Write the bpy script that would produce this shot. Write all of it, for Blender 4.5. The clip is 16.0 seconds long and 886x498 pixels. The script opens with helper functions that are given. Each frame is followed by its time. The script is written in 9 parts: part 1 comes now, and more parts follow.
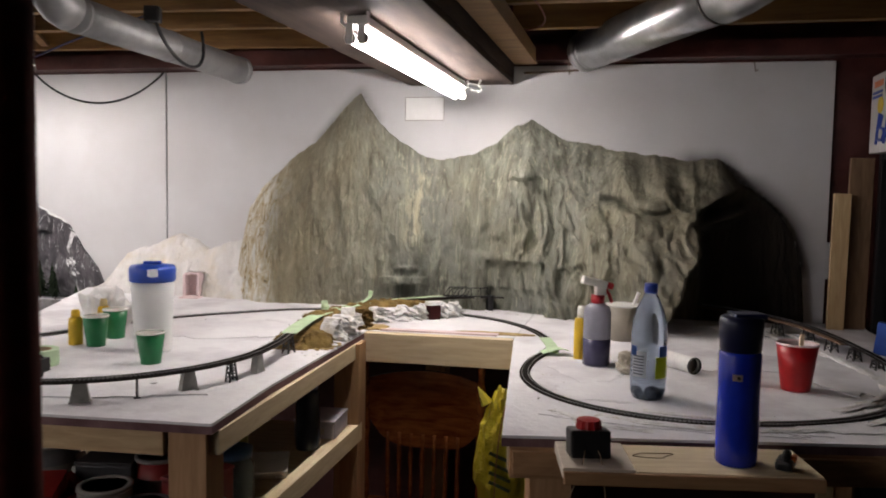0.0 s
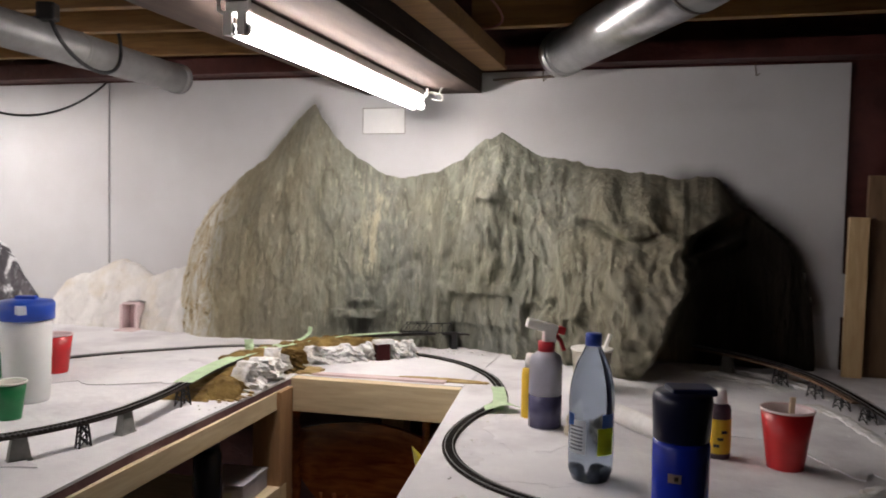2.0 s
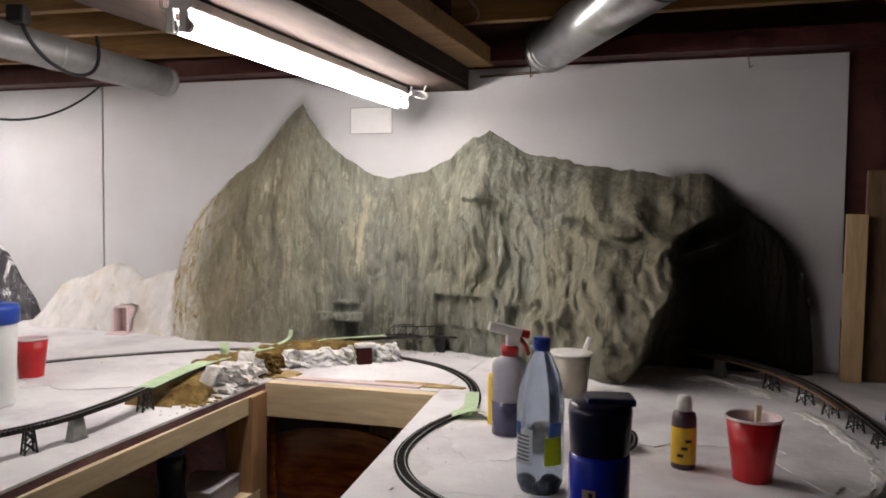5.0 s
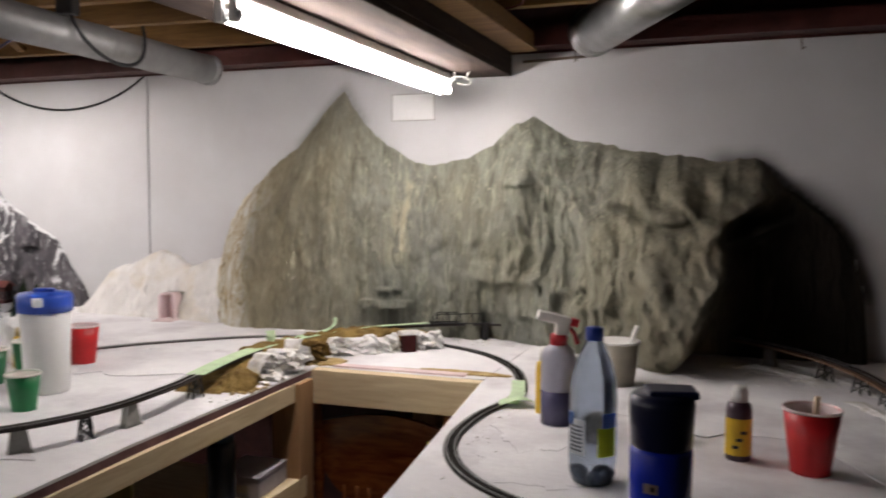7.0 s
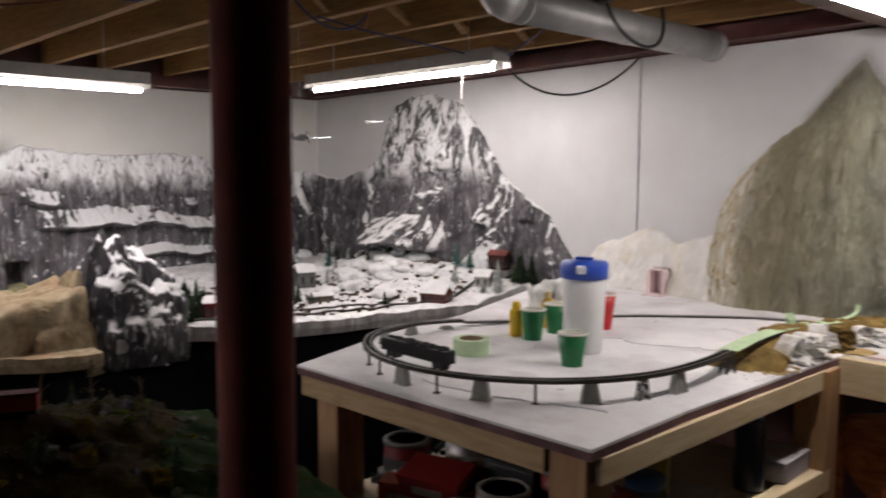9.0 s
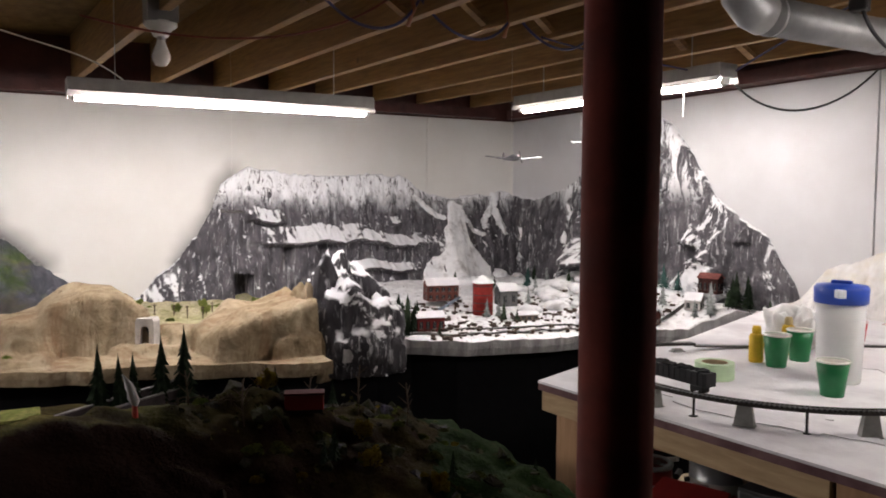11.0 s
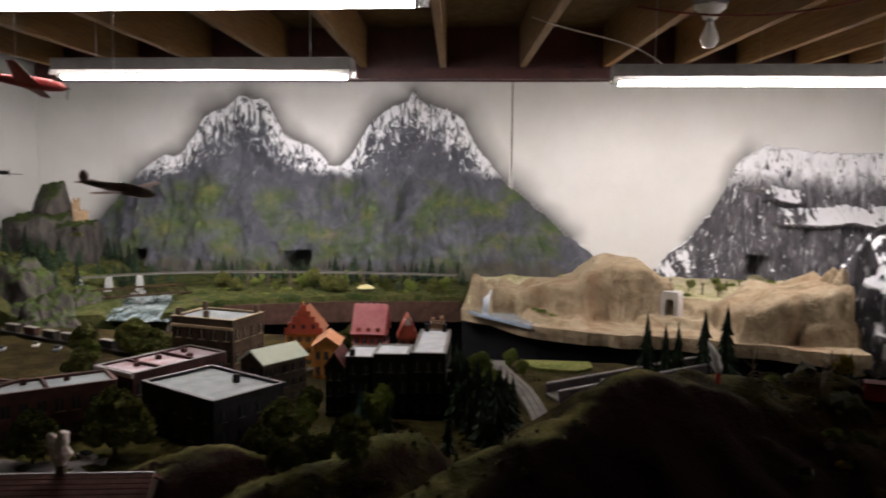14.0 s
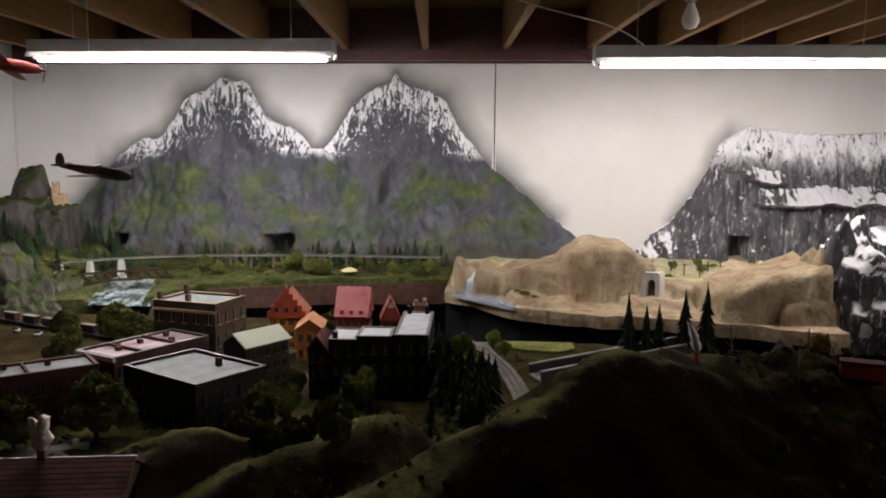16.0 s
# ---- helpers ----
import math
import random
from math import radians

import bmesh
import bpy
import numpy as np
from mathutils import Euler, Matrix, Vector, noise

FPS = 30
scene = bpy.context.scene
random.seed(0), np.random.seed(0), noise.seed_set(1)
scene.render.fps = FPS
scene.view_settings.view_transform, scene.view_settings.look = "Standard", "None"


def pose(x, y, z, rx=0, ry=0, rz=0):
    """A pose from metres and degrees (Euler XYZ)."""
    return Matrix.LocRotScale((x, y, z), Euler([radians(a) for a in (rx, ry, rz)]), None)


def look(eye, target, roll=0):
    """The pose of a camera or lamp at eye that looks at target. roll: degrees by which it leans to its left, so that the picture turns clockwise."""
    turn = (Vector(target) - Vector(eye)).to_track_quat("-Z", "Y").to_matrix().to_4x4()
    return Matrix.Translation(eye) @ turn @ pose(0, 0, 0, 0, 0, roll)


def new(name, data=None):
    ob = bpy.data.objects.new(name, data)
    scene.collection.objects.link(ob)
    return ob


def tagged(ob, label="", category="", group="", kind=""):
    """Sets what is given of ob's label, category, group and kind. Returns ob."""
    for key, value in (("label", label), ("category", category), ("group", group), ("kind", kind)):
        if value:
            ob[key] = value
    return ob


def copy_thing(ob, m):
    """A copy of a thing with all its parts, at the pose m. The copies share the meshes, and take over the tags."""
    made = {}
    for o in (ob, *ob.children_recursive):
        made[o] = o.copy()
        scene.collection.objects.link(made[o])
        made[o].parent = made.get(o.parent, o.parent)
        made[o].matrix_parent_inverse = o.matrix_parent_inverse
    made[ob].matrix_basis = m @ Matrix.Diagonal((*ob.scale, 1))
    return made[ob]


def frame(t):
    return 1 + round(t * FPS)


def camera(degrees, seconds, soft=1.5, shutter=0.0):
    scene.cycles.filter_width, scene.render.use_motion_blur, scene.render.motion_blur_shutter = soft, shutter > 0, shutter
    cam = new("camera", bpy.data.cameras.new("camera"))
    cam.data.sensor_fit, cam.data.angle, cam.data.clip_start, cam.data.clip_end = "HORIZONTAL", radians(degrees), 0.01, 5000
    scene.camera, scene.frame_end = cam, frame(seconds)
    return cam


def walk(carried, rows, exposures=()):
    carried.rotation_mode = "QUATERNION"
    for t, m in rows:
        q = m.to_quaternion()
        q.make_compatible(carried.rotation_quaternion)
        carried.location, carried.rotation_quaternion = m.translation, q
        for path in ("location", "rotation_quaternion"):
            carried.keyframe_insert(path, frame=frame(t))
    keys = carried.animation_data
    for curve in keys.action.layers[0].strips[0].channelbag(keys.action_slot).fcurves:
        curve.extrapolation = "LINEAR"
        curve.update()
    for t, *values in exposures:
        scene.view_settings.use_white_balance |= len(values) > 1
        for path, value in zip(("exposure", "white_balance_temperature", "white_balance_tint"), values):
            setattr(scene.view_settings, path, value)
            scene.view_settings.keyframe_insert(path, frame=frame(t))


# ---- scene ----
cam = camera(58.1, 16.0, soft=1.8, shutter=0.5)
PATH = [
    (0, (0.556, 0.309, 1.555), (0.104, 2.251, 1.406), 1.0),
    (0.2, (0.593, 0.349, 1.55), (0.132, 2.288, 1.385), 0.5),
    (0.5, (0.616, 0.419, 1.56), (0.185, 2.363, 1.365), 0.9),
    (0.8, (0.62, 0.513, 1.562), (0.235, 2.469, 1.405), 1.1),
    (1, (0.614, 0.576, 1.569), (0.26, 2.541, 1.447), 1.1),
    (1.5, (0.636, 0.663, 1.568), (0.273, 2.625, 1.437), 0.8),
    (2, (0.736, 0.749, 1.57), (0.198, 2.672, 1.467), 1.1),
    (2.5, (0.838, 0.819, 1.574), (0.192, 2.708, 1.465), 1.0),
    (3, (0.861, 0.85, 1.569), (0.188, 2.729, 1.44), 1.3),
    (3.5, (0.862, 0.86, 1.571), (0.178, 2.735, 1.45), 0.7),
    (4, (0.872, 0.858, 1.57), (0.234, 2.751, 1.472), 1.0),
    (4.2, (0.883, 0.854, 1.571), (0.257, 2.751, 1.474), 0.5),
    (6.5, (0.869, 0.861, 1.56), (0.254, 2.761, 1.452), 0.9),
    (7, (0.851, 0.858, 1.573), (0.147, 2.725, 1.436), 0.3),
    (7.5, (0.802, 0.829, 1.557), (-0.151, 2.581, 1.411), -0.1),
    (8, (0.766, 0.809, 1.557), (-0.438, 2.398, 1.395), -0.2),
    (8.2, (0.734, 0.785, 1.551), (-0.541, 2.32, 1.405), 0.3),
    (8.5, (0.691, 0.76, 1.55), (-0.683, 2.202, 1.371), 0.3),
    (8.8, (0.649, 0.69, 1.562), (-0.82, 2.035, 1.381), 0.3),
    (9, (0.622, 0.667, 1.556), (-0.899, 1.952, 1.37), 0.2),
    (9.4, (0.557, 0.605, 1.551), (-1.028, 1.811, 1.374), 0.5),
    (9.5, (0.554, 0.592, 1.551), (-1.045, 1.781, 1.386), 0.7),
    (9.8, (0.535, 0.553, 1.537), (-1.089, 1.712, 1.398), 0.7),
    (10, (0.53, 0.534, 1.545), (-1.127, 1.643, 1.385), 0.2),
    (10.2, (0.519, 0.523, 1.544), (-1.171, 1.58, 1.385), 0.1),
    (12.3, (0.519, 0.433, 1.542), (-1.338, 1.158, 1.38), 0.8),
    (12.5, (0.521, 0.415, 1.543), (-1.368, 1.05, 1.369), 0.9),
    (13, (0.517, 0.374, 1.542), (-1.451, 0.668, 1.342), 0.6),
    (13.5, (0.538, 0.331, 1.544), (-1.452, 0.376, 1.348), 0.5),
    (14, (0.55, 0.296, 1.543), (-1.432, 0.119, 1.347), 0.6),
    (14.5, (0.564, 0.282, 1.544), (-1.406, 0.008, 1.34), 0.3),
    (15, (0.563, 0.287, 1.542), (-1.412, 0.049, 1.34), 0.6),
    (15.5, (0.554, 0.295, 1.542), (-1.424, 0.102, 1.315), -0.0),
    (16, (0.552, 0.303, 1.542), (-1.429, 0.165, 1.303), 0.4),
]
walk(cam, [(t, look(eye, target, roll)) for t, eye, target, roll in PATH],
     exposures=[(0.0, 0.0), (6.5, 0.0), (7.5, -0.12), (8.5, -0.32), (9.0, -0.18), (9.5, 0.05), (10.0, 0.2), (12.5, 0.05), (16.0, 0.0)])
# ---- world and light ----
world = bpy.data.worlds.new("world")
scene.world = world
world.use_nodes = True
world.node_tree.nodes["Background"].inputs[0].default_value = (0.9, 0.95, 1.0, 1)
world.node_tree.nodes["Background"].inputs[1].default_value = 0.004


# ---- materials ----
def nodes_of(m):
    m.use_nodes = True
    t = m.node_tree
    return t, t.nodes["Principled BSDF"]


def ramp(t, fac, stops):
    r = t.nodes.new("ShaderNodeValToRGB")
    e = r.color_ramp.elements
    while len(e) < len(stops):
        e.new(0.5)
    for el, (p, c) in zip(e, stops):
        el.position, el.color = p, (*c, 1)
    t.links.new(fac, r.inputs[0])
    return r.outputs[0]


def noise_tex(t, scale, detail=5, stretch=(1, 1, 1), rough=0.6, offset=(0, 0, 0), dist=0.0):
    co = t.nodes.new("ShaderNodeTexCoord")
    mp = t.nodes.new("ShaderNodeMapping")
    mp.inputs["Scale"].default_value = stretch
    mp.inputs["Location"].default_value = offset
    n = t.nodes.new("ShaderNodeTexNoise")
    n.inputs["Scale"].default_value, n.inputs["Detail"].default_value = scale, detail
    n.inputs["Roughness"].default_value, n.inputs["Distortion"].default_value = rough, dist
    t.links.new(co.outputs["Object"], mp.inputs[0])
    t.links.new(mp.outputs[0], n.inputs["Vector"])
    return n.outputs["Fac"]


def mix(t, fac, a, b, mode="MIX"):
    m = t.nodes.new("ShaderNodeMix")
    m.data_type, m.blend_type = "RGBA", mode
    for sock, v in ((m.inputs[0], fac), (m.inputs[6], a), (m.inputs[7], b)):
        if isinstance(v, (int, float)):
            sock.default_value = v
        elif isinstance(v, tuple):
            sock.default_value = (*v, 1)
        else:
            t.links.new(v, sock)
    return m.outputs[2]


def bump(t, b, height, strength, dist=0.01, prev=None):
    n = t.nodes.new("ShaderNodeBump")
    n.inputs["Strength"].default_value, n.inputs["Distance"].default_value = strength, dist
    t.links.new(height, n.inputs["Height"])
    if prev is not None:
        t.links.new(prev, n.inputs["Normal"])
    t.links.new(n.outputs[0], b.inputs["Normal"])
    return n.outputs[0]


def surf(name, c1, c2, scale=8, rough=0.7, metal=0.0, bmp=0.15, bscale=60, stretch=(1, 1, 1), lo=0.35, hi=0.65, dist=0.004,
         dirt=None, dirt_scale=2.0, vary=0.0):
    """A surface of two colours in a noise, with a fine relief and, if given, stains of a third colour at a larger scale."""
    m = bpy.data.materials.new(name)
    t, b = nodes_of(m)
    col = ramp(t, noise_tex(t, scale, 6, stretch), [(lo, c1), (hi, c2)])
    if dirt:
        col = mix(t, ramp(t, noise_tex(t, dirt_scale, 4, offset=(3, 7, 1)), [(0.5, (0, 0, 0)), (0.72, (0.8, 0.8, 0.8))]), col, dirt)
    if vary:
        info = t.nodes.new("ShaderNodeObjectInfo")
        mul = t.nodes.new("ShaderNodeMapRange")
        mul.inputs[3].default_value, mul.inputs[4].default_value = 1 - vary, 1 + vary
        t.links.new(info.outputs["Random"], mul.inputs[0])
        hsv = t.nodes.new("ShaderNodeHueSaturation")
        t.links.new(mul.outputs[0], hsv.inputs["Value"])
        t.links.new(col, hsv.inputs["Color"])
        col = hsv.outputs[0]
    t.links.new(col, b.inputs["Base Color"])
    b.inputs["Roughness"].default_value, b.inputs["Metallic"].default_value = rough, metal
    b.inputs["Specular IOR Level"].default_value = 0.5 if rough < 0.65 else 0.12
    if bmp:
        bump(t, b, noise_tex(t, bscale, 4, stretch), bmp, dist)
    return m


def wood(name, c1, c2, along=(1, 12, 12), rough=0.65, knots=True):
    m = bpy.data.materials.new(name)
    t, b = nodes_of(m)
    grain = noise_tex(t, 5, 6, along, 0.55, dist=0.6)
    col = ramp(t, grain, [(0.3, c1), (0.7, c2)])
    if knots:
        co = t.nodes.new("ShaderNodeTexCoord")
        v = t.nodes.new("ShaderNodeTexVoronoi")
        v.inputs["Scale"].default_value = 3.1
        t.links.new(co.outputs["Object"], v.inputs["Vector"])
        spot = ramp(t, v.outputs["Distance"], [(0.03, (1, 1, 1)), (0.07, (0, 0, 0))])
        col = mix(t, spot, col, tuple(q * 0.35 for q in c1))
    t.links.new(col, b.inputs["Base Color"])
    b.inputs["Roughness"].default_value = rough
    bump(t, b, grain, 0.15, 0.003)
    return m


def plain(name, c, rough=0.5, metal=0.0, trans=0.0, ior=1.45, coat=0.0, var=0.12):
    m = bpy.data.materials.new(name)
    t, b = nodes_of(m)
    col = ramp(t, noise_tex(t, 25, 4), [(0.3, tuple(q * (1 - var) for q in c)), (0.7, tuple(min(1, q * (1 + var)) for q in c))])
    t.links.new(col, b.inputs["Base Color"])
    for k, v in (("Roughness", rough), ("Metallic", metal), ("Transmission Weight", trans), ("IOR", ior), ("Coat Weight", coat), ("Specular IOR Level", 0.5 if rough < 0.7 else 0.05)):
        b.inputs[k].default_value = v
    return m


def glow(name, c, strength):
    m = bpy.data.materials.new(name)
    t, b = nodes_of(m)
    b.inputs["Base Color"].default_value = (0.9, 0.9, 0.9, 1)
    b.inputs["Emission Color"].default_value = (*c, 1)
    b.inputs["Emission Strength"].default_value = strength
    return m


def height_fac(t, z0, z1, wobble=0.1, scale=6):
    """0 below z0 and 1 above z1, with a ragged line."""
    co = t.nodes.new("ShaderNodeTexCoord")
    sep = t.nodes.new("ShaderNodeSeparateXYZ")
    t.links.new(co.outputs["Object"], sep.inputs[0])
    n = noise_tex(t, scale, 6, (1, 1, 0.4))
    add = t.nodes.new("ShaderNodeMath")
    add.operation = "MULTIPLY_ADD"
    t.links.new(n, add.inputs[0])
    add.inputs[1].default_value = wobble * 2
    t.links.new(sep.outputs["Z"], add.inputs[2])
    mr = t.nodes.new("ShaderNodeMapRange")
    mr.inputs[1].default_value, mr.inputs[2].default_value = z0 + wobble, z1 + wobble
    t.links.new(add.outputs[0], mr.inputs[0])
    return mr.outputs[0]


def upward(t, a, b_):
    g = t.nodes.new("ShaderNodeNewGeometry")
    sep = t.nodes.new("ShaderNodeSeparateXYZ")
    t.links.new(g.outputs["Normal"], sep.inputs[0])
    mr = t.nodes.new("ShaderNodeMapRange")
    mr.inputs[1].default_value, mr.inputs[2].default_value = a, b_
    t.links.new(sep.outputs["Z"], mr.inputs[0])
    return mr.outputs[0]


def maximum(t, a, b_):
    m = t.nodes.new("ShaderNodeMath")
    m.operation = "MAXIMUM"
    for s, v in ((m.inputs[0], a), (m.inputs[1], b_)):
        t.links.new(v, s)
    return m.outputs[0]


def times(t, a, b_):
    m = t.nodes.new("ShaderNodeMath")
    m.operation, m.use_clamp = "MULTIPLY", True
    t.links.new(a, m.inputs[0])
    if isinstance(b_, (int, float)):
        m.inputs[1].default_value = b_
    else:
        t.links.new(b_, m.inputs[1])
    return m.outputs[0]


def along_x(t, x0, x1, wobble=0.05, scale=9):
    """0 at x0 and 1 at x1, with a ragged line."""
    co = t.nodes.new("ShaderNodeTexCoord")
    sep = t.nodes.new("ShaderNodeSeparateXYZ")
    t.links.new(co.outputs["Object"], sep.inputs[0])
    add = t.nodes.new("ShaderNodeMath")
    add.operation = "MULTIPLY_ADD"
    t.links.new(noise_tex(t, scale, 6, (1, 1, 0.5)), add.inputs[0])
    add.inputs[1].default_value = wobble * 2
    t.links.new(sep.outputs["X"], add.inputs[2])
    mr = t.nodes.new("ShaderNodeMapRange")
    mr.inputs[1].default_value, mr.inputs[2].default_value = x0 + wobble, x1 + wobble
    t.links.new(add.outputs[0], mr.inputs[0])
    return mr.outputs[0]


def olive_rock():
    """Brushed plaster: long pale and dark runs down the face, raw tan plaster at one edge, dark brown with painted-in
    shade at the other.
    """
    m = bpy.data.materials.new("olive_rock")
    t, b = nodes_of(m)
    streak = noise_tex(t, 15, 9, (1.5, 1.5, 0.28), 0.68, dist=0.9)
    col = ramp(t, streak, [(0.28, (0.110, 0.112, 0.088)), (0.5, (0.273, 0.280, 0.225)), (0.72, (0.44, 0.453, 0.375))])
    pale = ramp(t, noise_tex(t, 2.6, 5, (1, 1, 0.6), offset=(5, 2, 9)), [(0.5, (0, 0, 0)), (0.74, (0.45, 0.45, 0.45))])
    col = mix(t, pale, col, (0.39, 0.355, 0.235))
    grey = ramp(t, noise_tex(t, 3.4, 5, (1, 1, 0.7), offset=(1, 8, 3)), [(0.46, (0, 0, 0)), (0.7, (0.65, 0.65, 0.65))])
    col = mix(t, grey, col, (0.31, 0.325, 0.30))
    drip = ramp(t, noise_tex(t, 38, 5, (1.6, 1.6, 0.09), offset=(3, 1, 2)), [(0.55, (0, 0, 0)), (0.68, (0.7, 0.7, 0.7))])
    col = mix(t, drip, col, (0.54, 0.53, 0.40))
    run = ramp(t, noise_tex(t, 44, 5, (1.6, 1.6, 0.09), offset=(7, 1, 5)), [(0.32, (0.55, 0.55, 0.55)), (0.43, (0, 0, 0))])
    col = mix(t, run, col, (0.12, 0.112, 0.085))
    # one long pale run in the middle
    band = times(t, times(t, along_x(t, -0.375, -0.325, 0.03, 14), along_x(t, -0.255, -0.295, 0.03, 14)), times(t, height_fac(t, 1.28, 1.36, 0.05, 9), height_fac(t, 1.70, 1.60, 0.05, 9)))
    thin = ramp(t, noise_tex(t, 30, 5, (1.4, 1.4, 0.16), offset=(2, 6, 1)), [(0.44, (0, 0, 0)), (0.56, (0.85, 0.85, 0.85))])
    col = mix(t, times(t, band, thin), col, (0.62, 0.59, 0.43))
    flow = noise_tex(t, 16, 6, (1.4, 1.4, 0.4), 0.65, dist=1.5)
    bare = ramp(t, flow, [(0.36, (0.22, 0.17, 0.10)), (0.41, (0.56, 0.45, 0.27)), (0.50, (0.68, 0.63, 0.49)), (0.58, (0.84, 0.83, 0.78))])
    ochre = ramp(t, noise_tex(t, 6, 6, (1.2, 1.2, 0.5), 0.65, offset=(4, 4, 1)), [(0.3, (0.15, 0.118, 0.066)), (0.5, (0.32, 0.262, 0.155)), (0.72, (0.47, 0.40, 0.265))])
    col = mix(t, times(t, along_x(t, -0.36, -0.80, 0.14, 6), 0.62), col, ochre)
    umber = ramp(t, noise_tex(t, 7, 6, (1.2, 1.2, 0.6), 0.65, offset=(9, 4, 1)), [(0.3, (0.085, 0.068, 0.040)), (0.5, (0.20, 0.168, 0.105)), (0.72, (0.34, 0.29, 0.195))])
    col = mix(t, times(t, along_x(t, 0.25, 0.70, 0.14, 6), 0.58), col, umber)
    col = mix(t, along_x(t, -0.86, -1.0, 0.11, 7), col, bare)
    # dark brown flank; the shade of the hollow below the brow is painted in
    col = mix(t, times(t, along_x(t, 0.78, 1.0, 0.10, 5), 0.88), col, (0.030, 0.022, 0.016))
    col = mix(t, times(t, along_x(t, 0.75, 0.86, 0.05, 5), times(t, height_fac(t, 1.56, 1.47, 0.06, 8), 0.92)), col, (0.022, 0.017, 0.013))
    t.links.new(col, b.inputs["Base Color"])
    b.inputs["Roughness"].default_value, b.inputs["Specular IOR Level"].default_value = 0.8, 0.2
    n = bump(t, b, noise_tex(t, 16, 9, (1.5, 1.5, 0.34), 0.68, dist=1.3), 1.0, 0.032)
    n = bump(t, b, noise_tex(t, 46, 7, (1.5, 1.5, 0.3), 0.65, dist=0.8), 0.8, 0.010, n)
    bump(t, b, noise_tex(t, 120, 5, (1.2, 1.2, 0.5)), 0.6, 0.004, n)
    return m


def snow_rock(name, z0, z1, green=False, flat=(0.66, 0.8), crest=None, patchy=0.655, tone=1.0):
    m = bpy.data.materials.new(name)
    t, b = nodes_of(m)
    streak = noise_tex(t, 10, 9, (1.4, 1.4, 0.42), 0.66, dist=0.7)
    col = ramp(t, streak, [(q, tuple(tone * w for w in c)) for q, c in ((0.28, (0.035, 0.033, 0.038)), (0.52, (0.095, 0.09, 0.10)), (0.74, (0.20, 0.195, 0.205)))])
    top = height_fac(t, z0, z1, 0.14, 5)
    if green:
        col = ramp(t, noise_tex(t, 6, 9, (1.2, 1.2, 0.7), 0.7, dist=1.0), [(0.28, (0.042, 0.044, 0.052)), (0.52, (0.088, 0.091, 0.107)), (0.74, (0.155, 0.161, 0.187))])
        low = ramp(t, height_fac(t, 1.36, 1.50, 0.16, 3), [(0.2, (1, 1, 1)), (0.9, (0, 0, 0))])
        patch = ramp(t, noise_tex(t, 3.6, 5, (1, 1.0, 1.5), 0.62, offset=(2, 2, 2), dist=0.3), [(0.44, (0, 0, 0)), (0.62, (0.8, 0.8, 0.8))])
        grass = ramp(t, noise_tex(t, 7, 5, (1, 1, 1.4)), [(0.3, (0.034, 0.057, 0.017)), (0.5, (0.072, 0.108, 0.027)), (0.62, (0.13, 0.143, 0.040)), (0.75, (0.18, 0.15, 0.082))])
        col = mix(t, times(t, low, patch), col, grass)
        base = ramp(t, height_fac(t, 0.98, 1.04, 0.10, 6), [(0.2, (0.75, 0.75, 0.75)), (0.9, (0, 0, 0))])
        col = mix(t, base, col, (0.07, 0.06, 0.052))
        # snow lies thick along the skyline and thins into streaks below it
        far = t.nodes.new("ShaderNodeAttribute")
        far.attribute_name = "below"
        thick = t.nodes.new("ShaderNodeMapRange")
        thick.inputs[1].default_value, thick.inputs[2].default_value, thick.inputs[3].default_value, thick.inputs[4].default_value = 0.0, 0.34, 0.095, -0.085
        t.links.new(far.outputs["Fac"], thick.inputs[0])
        add = t.nodes.new("ShaderNodeMath")
        t.links.new(noise_tex(t, 19, 9, (1.5, 1.5, 0.42), 0.74, offset=(8, 3, 4), dist=1.5), add.inputs[0])
        t.links.new(thick.outputs[0], add.inputs[1])
        snow = times(t, ramp(t, add.outputs[0], [(0.535, (0, 0, 0)), (0.56, (1, 1, 1))]), top)
    else:
        lines = ramp(t, noise_tex(t, 12, 8, (1.5, 1.5, 0.4), 0.7, offset=(8, 3, 4), dist=1.0), [(0.48, (0, 0, 0)), (0.54, (1, 1, 1))])
        blot = ramp(t, noise_tex(t, 4.5, 6, (1, 1, 0.8), 0.68, offset=(6, 1, 2), dist=0.6), [(patchy, (0, 0, 0)), (patchy + 0.03, (1, 1, 1))])
        thin = ramp(t, noise_tex(t, 30, 6, (1.6, 1.6, 0.14), 0.65, offset=(2, 9, 4)), [(0.56, (0, 0, 0)), (0.70, (0.62, 0.62, 0.62))])
        snow = maximum(t, maximum(t, times(t, lines, top), maximum(t, blot, thin)), upward(t, *flat))
        if crest:
            broken = ramp(t, noise_tex(t, 16, 9, (1.6, 1.6, 0.45), 0.72, offset=(3, 3, 8), dist=1.8), [(0.43, (0, 0, 0)), (0.47, (1, 1, 1))])
            snow = maximum(t, snow, times(t, height_fac(t, *crest, 0.16, 11), broken))
    col = mix(t, snow, col, (0.80, 0.81, 0.83))
    t.links.new(col, b.inputs["Base Color"])
    b.inputs["Roughness"].default_value, b.inputs["Specular IOR Level"].default_value = 0.8, 0.12
    n = bump(t, b, noise_tex(t, 13, 9, (1.4, 1.4, 0.5), 0.7, dist=0.8), 0.6, 0.02)
    bump(t, b, noise_tex(t, 80, 5), 0.4, 0.005, n)
    return m


